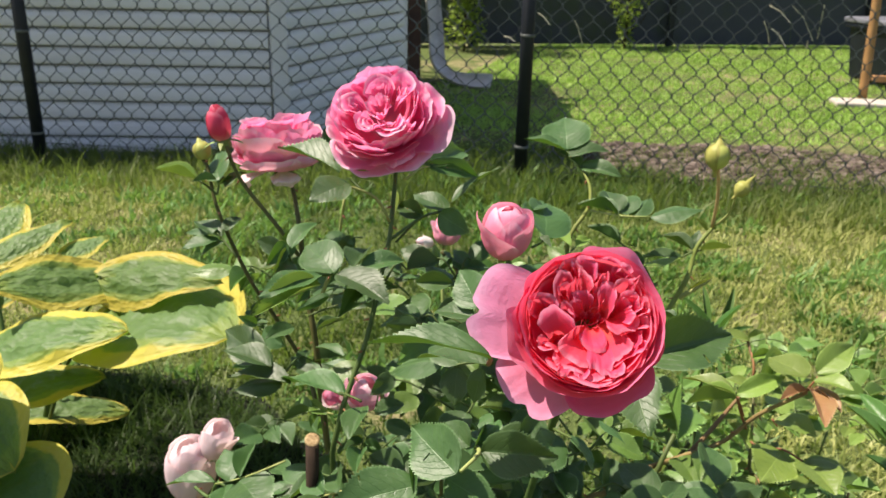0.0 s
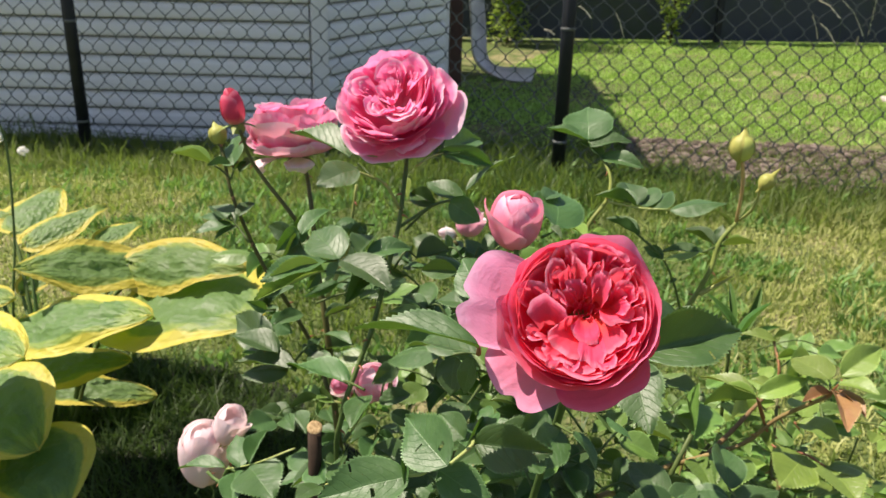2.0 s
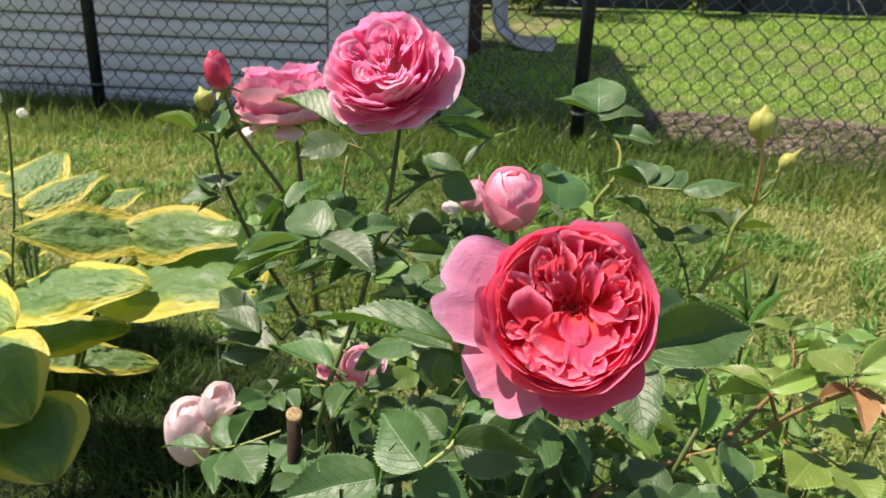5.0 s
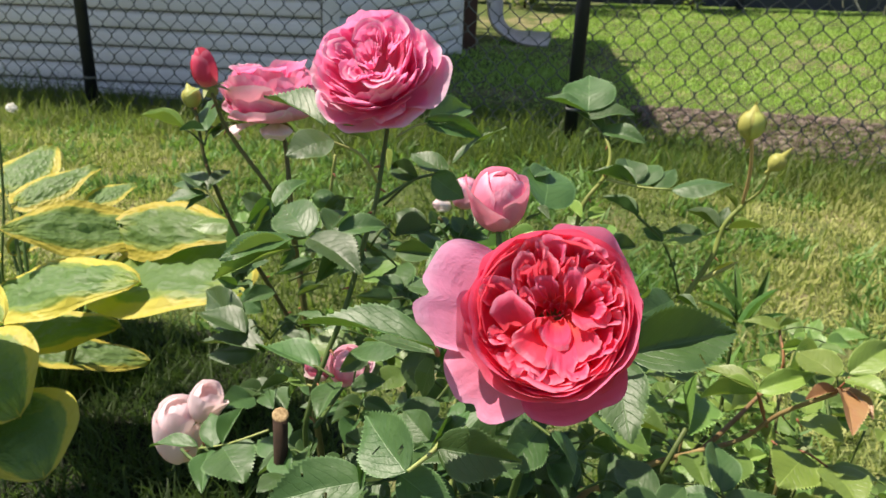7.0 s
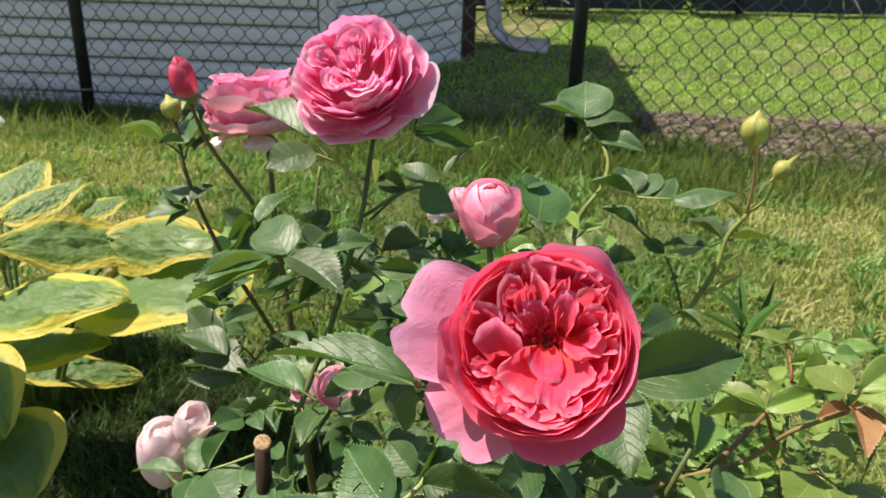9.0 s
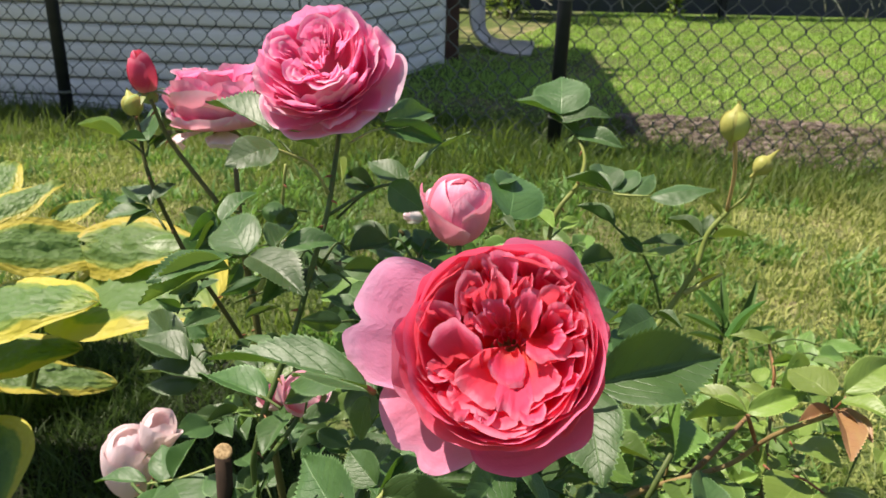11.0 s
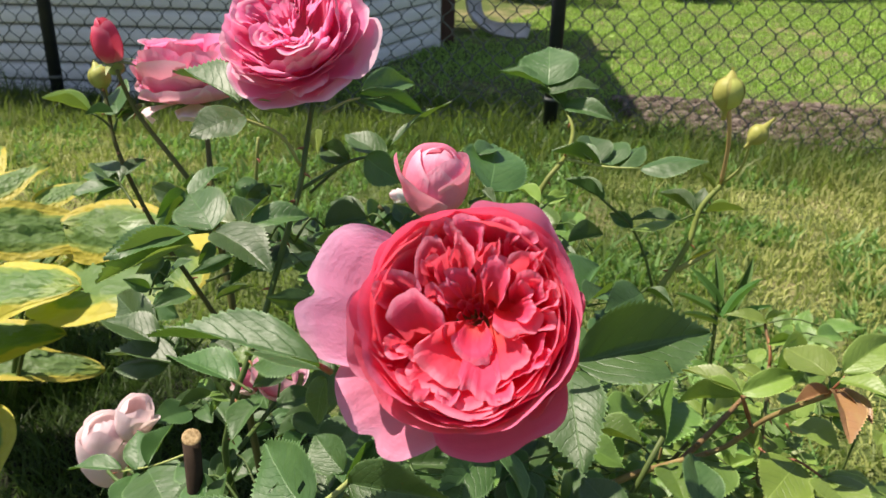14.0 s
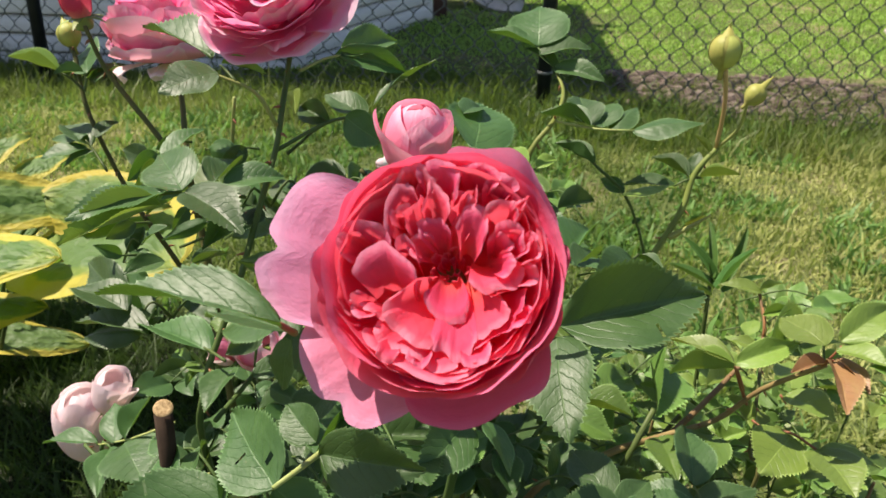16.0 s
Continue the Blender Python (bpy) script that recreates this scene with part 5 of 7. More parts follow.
tube("cane", [(0.020, 0.900, 0.000), (0.016, 1.040, 0.300), (0.009, 1.088, 0.497), (0.007, 1.090, 0.523), (0.009, 1.091, 0.562)], 0.0034, 0.0022, M_STEM_YOUNG, rose_bush, knots=0.12)
tube("cane", [(0.052, 0.515, 0.688), (0.057, 0.569, 0.717), (0.055, 0.598, 0.737)], 0.0028, 0.0022, M_STEM, rose_bush, knots=0.12)
tube("cane", [(0.126, 0.726, 0.626), (0.126, 0.742, 0.696), (0.146, 0.763, 0.724), (0.157, 0.819, 0.731), (0.152, 0.847, 0.743)], 0.0024, 0.0013, M_STEM_LIME, rose_bush, knots=0.12)
tube("cane", [(0.193, 0.711, 0.586), (0.227, 0.736, 0.626), (0.248, 0.749, 0.661), (0.256, 0.759, 0.687), (0.272, 0.766, 0.707)], 0.0028, 0.0021, M_STEM_LIME, rose_bush, knots=0.12)
tube("spent_shoot", [(0.240, 0.742, 0.641), (0.248, 0.739, 0.648), (0.258, 0.737, 0.656), (0.266, 0.734, 0.664)], 0.0026, 0.0009, M_STEM_YOUNG, rose_bush, "pale withered side shoot", knots=0.12)
tube("cane", [(0.271, 0.766, 0.706), (0.268, 0.753, 0.742), (0.261, 0.743, 0.773)], 0.0017, 0.0017, M_STEM_TAN, rose_bush, knots=0.12)
tube("cane", [(0.272, 0.766, 0.707), (0.277, 0.742, 0.729), (0.273, 0.720, 0.754)], 0.0013, 0.0012, M_STEM_YOUNG, rose_bush, knots=0.12)
tube("cane", [(0.224, 0.746, 0.624), (0.214, 0.746, 0.652), (0.199, 0.745, 0.678), (0.177, 0.752, 0.695)], 0.0012, 0.0009, M_STEM, rose_bush, knots=0.12)
tube("cane", [(0.020, 0.700, 0.050), (0.088, 0.561, 0.582), (0.089, 0.487, 0.670), (0.088, 0.434, 0.729), (0.087, 0.414, 0.756)], 0.0032, 0.0028, M_STEM, rose_bush, knots=0.12)
tube("cut_cane", [(-0.110, 0.585, 0.0), (-0.106, 0.573, 0.321), (-0.098, 0.565, 0.584)], 0.0066, 0.0056, M_BARK, rose_bush, "old cane cut off short, bark dark brown", knots=0.05)
part("cut_end", cup_mesh("cut_end", [(0.0056, -0.0045), (0.0062, -0.0008), (0.0060, 0.0), (0.0035, -0.0004)], 18), M_PITH, rose_bush, facing((-0.098, 0.566, 0.587), (0.25, -0.55, 1.0)), "pale cut end of a cane")
coral_bloom(rose_bush, facing((0.0788, 0.3812, 0.7840), (-0.08, -0.80, 0.60), 0), 0.0386, 3, "large coral-red double rose bloom with pale pink outer petals")
double_bloom(rose_bush, facing((-0.051, 0.680, 0.834), (-0.16, -0.66, 0.73), 25), 0.0430, 9, "large bright pink double rose bloom", (M_PINK,),
             ((1.02, -0.30, 0.10, 5), (1.03, -0.16, 0.06, 5), (1.02, -0.04, 0.03, 5), (1.00, 0.06, 0.0, 6), (0.96, 0.14, -0.02, 6), (0.90, 0.19, -0.03, 6), (0.83, 0.22, -0.03, 6), (0.75, 0.22, 0.0, 5)),
             ((243, 46, 0.12, -0.50, M_PINK, 0.2), (322, 34, 0.40, -0.30, M_PINK, 0.5), (200, 40, 0.06, -0.40, M_PINK, 0.2), (285, 34, 0.16, -0.46, M_PINK, 0.3), (350, 34, 0.12, -0.10, M_PINK, 0.3)), heart_top=0.26)
turned = double_bloom(rose_bush, facing((-0.160, 0.800, 0.786), (-0.05, 0.06, 0.98), 80), 0.0455, 14, "paler pink double rose bloom turned away", (M_PINK, M_ROSEBUD),
             ((1.00, -0.40, -0.02, 4), (1.01, -0.24, -0.02, 5), (0.99, -0.10, -0.05, 5), (0.97, 0.02, -0.06, 5), (0.93, 0.12, -0.06, 5), (0.87, 0.20, -0.06, 5), (0.80, 0.27, -0.06, 5), (0.70, 0.32, -0.05, 5)),
             ((190, 44, 0.02, -0.42, M_PALE, 0.0), (250, 44, 0.02, -0.34, M_PALE, -0.1), (320, 44, 0.02, -0.36, M_OUTER, 0.0), (60, 48, 0.02, -0.3, M_PALE, 0.0), (140, 20, -0.22, -1.05, M_BLUSH, -0.1), (205, 24, -0.20, -1.02, M_BLUSH, -0.1)), deep=0.8, heart_top=0.36)
for turn, half, close, slant, flare, petal_stuff in ((150, 0.95, 84, 0.16, 0.02, M_PALE), (222, 0.95, 78, -0.16, 0.02, M_ROSEBUD), (292, 0.95, 84, 0.10, 0.0, M_PALE), (75, 0.95, 82, 0.0, 0.0, M_PALE), (10, 0.95, 82, 0.0, 0.0, M_PALE), (186, 0.70, 66, 0.12, 0.06, M_PALE)):
    part("petal", egg_petal(0.0448, 0.038, radians(turn), half, close, flare, turn * 0.37, petal_stuff, 0.08, 0.0, slant, 0.14, 2.4), None, turned, facing((-0.160, 0.800, 0.790), (-0.05, 0.06, 0.98), 80))
opening_bud(rose_bush, facing((0.054, 0.604, 0.755), (0.10, -0.15, 0.97)), 0.0196, 0.0225, 5, M_ROSEBUD, "pink half-open rose bud",
            ((-128, 1.10, 112, -0.26, 0.30, 1.04, 0.10, 2.4), (-12, 1.20, 134, 0.10, 0.16, 1.03, 0.16, 2.4), (105, 1.25, 146, 0.0, 0.10, 1.00, 0.16, 2.4),
             (-82, 0.85, 138, 0.05, 0.0, 0.97, 0.40, 1.3), (-60, 1.10, 152, 0.10, 0.05, 0.93, 0.22, 2.0), (195, 1.15, 150, -0.06, 0.04, 0.94, 0.20, 2.0),
             (40, 1.2, 158, 0.0, 0.0, 0.88, 0.16, 2.4), (-100, 1.2, 166, 0.06, 0.0, 0.84, 0.16, 2.4), (150, 1.2, 170, 0.0, 0.0, 0.78, 0.16, 2.4), (-10, 1.4, 175, 0.0, 0.0, 0.70, 0.10, 2.4)))
egg_bloom(rose_bush, facing((0.013, 1.092, 0.585), (0.20, 0.10, 0.95), 40), 0.0195, 0.0210, 15, (M_PALE, M_ROSEBUD), 4, "small blush-pink opening rose bud", 0.35, shut=118)
egg_bloom(rose_bush, facing((-0.017, 1.078, 0.571), (-0.85, -0.20, 0.25), 10), 0.0085, 0.0125, 17, (M_WHITE, M_BLUSH), 3, "tiny white rose bud beside a blush one", 0.2, shut=120)
closed_bud(rose_bush, facing((-0.204, 0.752, 0.803), (-0.16, -0.05, 1.0), 10), 0.0116, 2.0, M_RED, "closed red rose bud on a thin stem", 1.5)
green_bud(rose_bush, facing((-0.235, 0.795, 0.768), (-0.25, 0.0, 1.0)), 0.0088, 4, "small round green rose bud", 1.5)
green_bud(rose_bush, facing((0.259, 0.744, 0.785), (0.02, -0.05, 1.0)), 0.0112, 5, "plump yellow-green rose bud", 1.5)
green_bud(rose_bush, facing((0.277, 0.718, 0.761), (0.55, -0.1, 0.8)), 0.0070, 6, "small pointed yellow-green rose bud", 2.2)
opening_bud(rose_bush, facing((-0.275, 0.784, 0.401), (0.10, -0.12, 0.97)), 0.0280, 0.0425, 21, M_BLUSH, "pale blush rose bloom fading and nodding low",
            ((-135, 1.25, 126, -0.10, 0.06, 1.03, 0.12, 2.4), (-30, 1.25, 138, 0.10, 0.08, 1.02, 0.14, 2.4), (85, 1.3, 146, 0.0, 0.05, 1.00, 0.16, 2.4),
             (-95, 1.15, 150, 0.08, 0.02, 0.95, 0.24, 1.8), (15, 1.3, 162, 0.0, 0.0, 0.90, 0.16, 2.4), (165, 1.3, 166, 0.0, 0.0, 0.87, 0.16, 2.4), (-60, 1.5, 174, 0.0, 0.0, 0.80, 0.10, 2.4)), 0.11)
opening_bud(rose_bush, facing((-0.240, 0.778, 0.444), (0.30, 0.10, 0.90)), 0.0180, 0.0240, 22, M_BLUSH, "pale blush small rose opening beside the fading bloom",
            ((-125, 1.20, 122, 0.16, 0.22, 1.03, 0.20, 2.0), (-15, 1.20, 112, -0.14, 0.30, 1.02, 0.14, 2.4), (110, 1.3, 138, 0.0, 0.10, 1.00, 0.16, 2.4), (-60, 1.2, 140, 0.10, 0.05, 0.90, 0.22, 1.8), (160, 1.4, 152, 0.0, 0.0, 0.82, 0.16, 2.4), (60, 1.5, 160, 0.0, 0.0, 0.74, 0.16, 2.4)), 0.12)
opening_bud(rose_bush, facing((-0.064, 0.660, 0.575), (0.30, -0.30, 0.85)), 0.0165, 0.0175, 23, M_PALE, "small pink rose bloom low among the leaves",
            ((-140, 1.1, 112, -0.16, 0.35, 1.05, 0.14, 2.4), (-20, 1.1, 122, 0.14, 0.30, 1.04, 0.16, 2.4), (95, 1.2, 138, 0.0, 0.10, 1.00, 0.16, 2.4), (-85, 1.0, 146, 0.06, 0.04, 0.93, 0.26, 1.6), (40, 1.3, 164, 0.0, 0.0, 0.87, 0.16, 2.4), (-150, 1.4, 172, 0.0, 0.0, 0.80, 0.12, 2.4)))
egg_bloom(rose_bush, facing((-0.094, 0.671, 0.562), (-0.5, -0.3, 0.7), 20), 0.0100, 0.012, 24, (M_BLUSH, M_SHELL), 3, "withering pale pink rose bud low in the bush", 0.3, shut=120)
tube("cane", [(-0.060, 0.720, 0.000), (-0.199, 0.710, 0.405), (-0.243, 0.739, 0.396), (-0.261, 0.751, 0.400)], 0.0022, 0.0018, M_STEM, rose_bush, knots=0.12)
tube("cane", [(-0.083, 0.612, 0.544), (-0.075, 0.679, 0.537), (-0.074, 0.686, 0.543)], 0.002, 0.0016, M_STEM, rose_bush, knots=0.12)
leaf(rose_bush, M_LEAF, ((0.159, 0.842, 0.736), (0.152, 0.847, 0.743), (0.136, 0.853, 0.760)), (
    ((0.136, 0.854, 0.761), (0.138, 0.902, 0.786), 0.95, 0, 3),
    ((0.135, 0.853, 0.759), (0.091, 0.862, 0.770), 0.45, 25, 0),
    ((0.137, 0.849, 0.755), (0.181, 0.857, 0.760), 0.55, -12, 1),
    ((0.150, 0.847, 0.744), (0.190, 0.825, 0.741), 0.42, 10, 1),
    ((0.154, 0.846, 0.742), (0.126, 0.861, 0.758), 0.42, 10, 0),
))
leaf(rose_bush, M_LEAF, ((0.147, 0.753, 0.726), (0.174, 0.738, 0.726), (0.201, 0.734, 0.727)), (
    ((0.171, 0.738, 0.728), (0.135, 0.757, 0.731), 0.40, 35, 2),
    ((0.169, 0.739, 0.728), (0.165, 0.776, 0.739), 0.70, 0, 1),
    ((0.180, 0.738, 0.727), (0.181, 0.779, 0.732), 0.75, -10, 3),
    ((0.187, 0.737, 0.726), (0.207, 0.765, 0.736), 0.60, -10, 5),
    ((0.200, 0.733, 0.726), (0.250, 0.734, 0.735), 0.52, -6, 5),
), M_STEM_YOUNG)
leaf(rose_bush, M_LEAF, ((0.256, 0.758, 0.684), (0.250, 0.757, 0.683), (0.241, 0.756, 0.678)), (
    ((0.243, 0.756, 0.678), (0.200, 0.764, 0.673), 0.36, 0, 1),
    ((0.252, 0.758, 0.685), (0.228, 0.784, 0.691), 0.32, 10, 2),
    ((0.254, 0.759, 0.686), (0.260, 0.770, 0.702), 0.62, 0, 3),
))
leaf(rose_bush, M_LEAF_YOUNG, ((0.257, 0.758, 0.685), (0.259, 0.758, 0.685), (0.262, 0.758, 0.685)), (
    ((0.260, 0.758, 0.685), (0.289, 0.752, 0.691), 0.22, -20, 2),
    ((0.248, 0.744, 0.646), (0.271, 0.748, 0.658), 0.20, 30, 4),
    ((0.266, 0.765, 0.703), (0.254, 0.771, 0.715), 0.20, 0, 2),
))
leaf(rose_bush, M_LEAF, ((0.200, 0.745, 0.678), (0.182, 0.750, 0.691), (0.177, 0.752, 0.696)), (
    ((0.178, 0.751, 0.694), (0.149, 0.773, 0.703), 0.22, 30, 2),
    ((0.202, 0.744, 0.676), (0.185, 0.757, 0.681), 0.55, -30, 0),
    ((0.211, 0.745, 0.650), (0.219, 0.750, 0.652), 0.50, 0, 1),
))
leaf(rose_bush, M_LEAF_YOUNG, ((0.234, 0.723, 0.620), (0.233, 0.735, 0.624), (0.228, 0.737, 0.628)), (
    ((0.198, 0.734, 0.677), (0.242, 0.752, 0.679), 0.44, -30, 5),
))
leaf(rose_bush, M_LEAF, ((-0.041, 0.664, 0.742), (-0.055, 0.662, 0.764), (-0.077, 0.656, 0.775)), (
    ((-0.074, 0.656, 0.776), (-0.104, 0.633, 0.768), 0.80, -6, 3),
    ((-0.085, 0.679, 0.779), (-0.145, 0.722, 0.789), 0.40, 20, 0),
), M_STEM_YOUNG)
leaf(rose_bush, M_LEAF_YOUNG, ((-0.064, 0.659, 0.770), (-0.072, 0.666, 0.775), (-0.076, 0.667, 0.778)), (
    ((-0.075, 0.668, 0.779), (-0.048, 0.671, 0.773), 0.34, -25, 2),
    ((-0.087, 0.688, 0.777), (-0.089, 0.703, 0.787), 0.35, 0, 4),
))
leaf(rose_bush, M_LEAF, ((-0.036, 0.667, 0.721), (-0.015, 0.693, 0.735), (0.008, 0.715, 0.735)), (
    ((0.013, 0.735, 0.737), (0.057, 0.735, 0.772), 0.46, -18, 3),
    ((0.009, 0.714, 0.734), (-0.023, 0.738, 0.743), 0.62, 10, 3),
    ((0.001, 0.680, 0.744), (0.027, 0.668, 0.731), 0.78, 62, 3),
    ((-0.012, 0.699, 0.734), (-0.036, 0.716, 0.740), 0.60, -40, 4),
))
leaf(rose_bush, M_LEAF, ((-0.029, 0.686, 0.772), (-0.018, 0.709, 0.775), (-0.008, 0.719, 0.776)), (
    ((-0.011, 0.720, 0.777), (0.036, 0.737, 0.762), 0.34, 35, 1),
    ((-0.008, 0.719, 0.776), (0.024, 0.782, 0.774), 0.36, 30, 0),
), M_STEM_YOUNG)
leaf(rose_bush, M_LEAF_YOUNG, ((-0.216, 0.768, 0.730), (-0.227, 0.771, 0.739), (-0.238, 0.773, 0.744)), (
    ((-0.236, 0.773, 0.743), (-0.276, 0.776, 0.753), 0.24, 20, 2),
))
leaf(rose_bush, M_LEAF, ((-0.216, 0.768, 0.730), (-0.215, 0.770, 0.735), (-0.214, 0.772, 0.740)), (
    ((-0.214, 0.773, 0.743), (-0.225, 0.812, 0.760), 0.75, -31, 3),
    ((-0.217, 0.773, 0.744), (-0.240, 0.771, 0.742), 0.42, -15, 2),
    ((-0.215, 0.771, 0.738), (-0.203, 0.789, 0.741), 0.42, -16, 2),
    ((-0.208, 0.770, 0.737), (-0.193, 0.797, 0.745), 0.42, -17, 1),
))
leaf(rose_bush, M_LEAF, ((-0.193, 0.737, 0.677), (-0.209, 0.752, 0.689), (-0.215, 0.755, 0.695)), (
    ((-0.211, 0.753, 0.691), (-0.244, 0.780, 0.698), 0.55, 8, 1),
    ((-0.213, 0.752, 0.689), (-0.247, 0.743, 0.683), 0.48, 10, 3),
    ((-0.207, 0.752, 0.687), (-0.227, 0.737, 0.678), 0.45, 14, 0),
    ((-0.207, 0.755, 0.697), (-0.198, 0.780, 0.703), 0.60, -12, 1),
    ((-0.215, 0.756, 0.698), (-0.251, 0.772, 0.689), 0.40, 6, 5),
))
leaf(rose_bush, M_LEAF, ((-0.130, 0.693, 0.687), (-0.139, 0.703, 0.700), (-0.144, 0.704, 0.705)), (
    ((-0.143, 0.703, 0.700), (-0.166, 0.710, 0.704), 0.70, -50, 3),
    ((-0.140, 0.701, 0.694), (-0.146, 0.669, 0.685), 0.70, -60, 4),
    ((-0.139, 0.704, 0.705), (-0.153, 0.682, 0.691), 0.60, -55, 0),
    ((-0.134, 0.703, 0.700), (-0.115, 0.738, 0.713), 0.50, -20, 1),
))
leaf(rose_bush, M_LEAF, ((-0.049, 0.610, 0.712), (-0.066, 0.598, 0.722), (-0.078, 0.588, 0.722)), (
    ((-0.077, 0.588, 0.723), (-0.035, 0.554, 0.714), 0.52, -8, 1),
    ((-0.089, 0.587, 0.722), (-0.130, 0.550, 0.719), 0.40, 10, 3),
    ((-0.079, 0.589, 0.723), (-0.109, 0.635, 0.728), 0.62, -5, 3),
    ((-0.060, 0.604, 0.722), (-0.027, 0.619, 0.723), 0.55, 0, 1),
    ((-0.066, 0.603, 0.722), (-0.058, 0.639, 0.725), 0.60, -10, 2),
), M_STEM)
# lime leaflet also stands in for the backlit underside of the leaf above
leaf(rose_bush, M_LEAF_YOUNG, ((-0.081, 0.593, 0.721), (-0.087, 0.592, 0.720), (-0.094, 0.592, 0.719)), (
    ((-0.090, 0.584, 0.715), (-0.134, 0.545, 0.706), 0.30, -10, 2),
    ((-0.038, 0.705, 0.737), (-0.045, 0.735, 0.746), 0.30, 0, 2),
))
leaf(rose_bush, M_LEAF, ((-0.035, 0.636, 0.696), (-0.025, 0.642, 0.684), (-0.021, 0.641, 0.680)), (
    ((-0.021, 0.641, 0.681), (-0.013, 0.599, 0.668), 0.75, 31, 3),
    ((-0.018, 0.636, 0.666), (-0.035, 0.652, 0.665), 0.50, -40, 4),
    ((-0.065, 0.655, 0.688), (-0.080, 0.614, 0.674), 0.50, -30, 4),
))
leaf(rose_bush, M_LEAF, ((-0.114, 0.663, 0.651), (-0.097, 0.665, 0.658), (-0.087, 0.666, 0.661)), (
    ((-0.106, 0.658, 0.639), (-0.081, 0.669, 0.646), 0.35, -20, 2),
    ((-0.106, 0.653, 0.625), (-0.079, 0.636, 0.626), 0.50, -30, 1),
    ((-0.128, 0.668, 0.637), (-0.150, 0.648, 0.635), 0.50, -10, 0),
))
leaf(rose_bush, M_LEAF, ((0.029, 0.395, 0.751), (0.029, 0.382, 0.761), (0.028, 0.379, 0.764)), (
    ((0.029, 0.378, 0.764), (-0.036, 0.391, 0.765), 0.33, 14, 1),
    ((0.029, 0.399, 0.748), (-0.010, 0.420, 0.741), 0.66, 20, 1),
    ((0.027, 0.399, 0.746), (0.022, 0.401, 0.723), 0.55, 12, 3),
), M_STEM_RED, thick=0.0011)
leaf(rose_bush, M_LEAF, ((-0.059, 0.575, 0.618), (-0.071, 0.586, 0.617), (-0.079, 0.595, 0.614)), (
    ((-0.075, 0.594, 0.611), (-0.137, 0.630, 0.604), 0.50, 22, 1),
    ((-0.123, 0.615, 0.609), (-0.182, 0.633, 0.604), 0.42, 25, 0),
    ((-0.142, 0.629, 0.618), (-0.191, 0.653, 0.620), 0.60, 15, 1),
    ((-0.132, 0.624, 0.604), (-0.175, 0.628, 0.595), 0.50, 0, 5),
    ((-0.151, 0.649, 0.612), (-0.198, 0.696, 0.619), 0.50, -30, 3),
))
leaf(rose_bush, M_LEAF, ((0.034, 0.504, 0.716), (0.028, 0.508, 0.726), (0.026, 0.510, 0.731)), (
    ((0.030, 0.510, 0.732), (0.016, 0.538, 0.748), 0.75, -32, 3),
    ((0.026, 0.508, 0.726), (-0.001, 0.528, 0.720), 0.55, -8, 1),
    ((0.025, 0.498, 0.727), (0.023, 0.481, 0.710), 0.60, 25, 4),
    ((0.012, 0.572, 0.724), (-0.016, 0.581, 0.720), 0.50, -40, 2),
))
leaf(rose_bush, M_LEAF, ((0.029, 0.462, 0.717), (0.016, 0.461, 0.715), (0.012, 0.461, 0.713)), (
    ((0.015, 0.470, 0.708), (0.013, 0.461, 0.685), 0.85, 26, 3),
    ((0.016, 0.461, 0.715), (-0.004, 0.483, 0.715), 0.55, -30, 1),
    ((0.007, 0.471, 0.711), (-0.031, 0.495, 0.689), 0.50, 5, 5),
))
leaf(rose_bush, M_LEAF, ((0.028, 0.512, 0.622), (0.028, 0.425, 0.674), (0.016, 0.400, 0.678)), (
    ((0.014, 0.410, 0.669), (-0.014, 0.449, 0.676), 0.70, -32, 6),
    ((0.029, 0.425, 0.675), (0.074, 0.411, 0.681), 0.60, 40, 1),
    ((0.024, 0.441, 0.661), (0.035, 0.473, 0.660), 0.55, -35, 2),
    ((0.031, 0.458, 0.649), (0.038, 0.482, 0.655), 0.60, -15, 1),
), M_STEM_YOUNG, thick=0.0014)
leaf(rose_bush, M_LEAF, ((0.007, 0.447, 0.647), (-0.001, 0.427, 0.651), (-0.010, 0.422, 0.652)), (
    ((-0.009, 0.422, 0.651), (-0.063, 0.412, 0.639), 0.62, -11, 7),
    ((0.008, 0.428, 0.653), (0.041, 0.412, 0.641), 0.66, 31, 3),
    ((-0.013, 0.440, 0.658), (-0.011, 0.415, 0.647), 0.20, 0, 2),
), M_STEM_YOUNG, thick=0.0014)
leaf(rose_bush, M_LEAF, ((0.032, 0.525, 0.656), (0.025, 0.495, 0.661), (0.023, 0.494, 0.659)), (
    ((0.023, 0.494, 0.659), (0.006, 0.472, 0.646), 0.75, 13, 0),
    ((0.036, 0.502, 0.653), (0.038, 0.482, 0.649), 0.60, 31, 3),
))
leaf(rose_bush, M_LEAF, ((0.038, 0.461, 0.657), (0.031, 0.451, 0.658), (0.024, 0.452, 0.660)), (
    ((0.023, 0.447, 0.663), (0.006, 0.466, 0.669), 0.72, -32, 1),
    ((0.032, 0.452, 0.662), (0.044, 0.475, 0.666), 0.60, -19, 3),
    ((0.035, 0.450, 0.657), (0.053, 0.462, 0.658), 0.55, 1, 0),
), M_STEM_YOUNG)
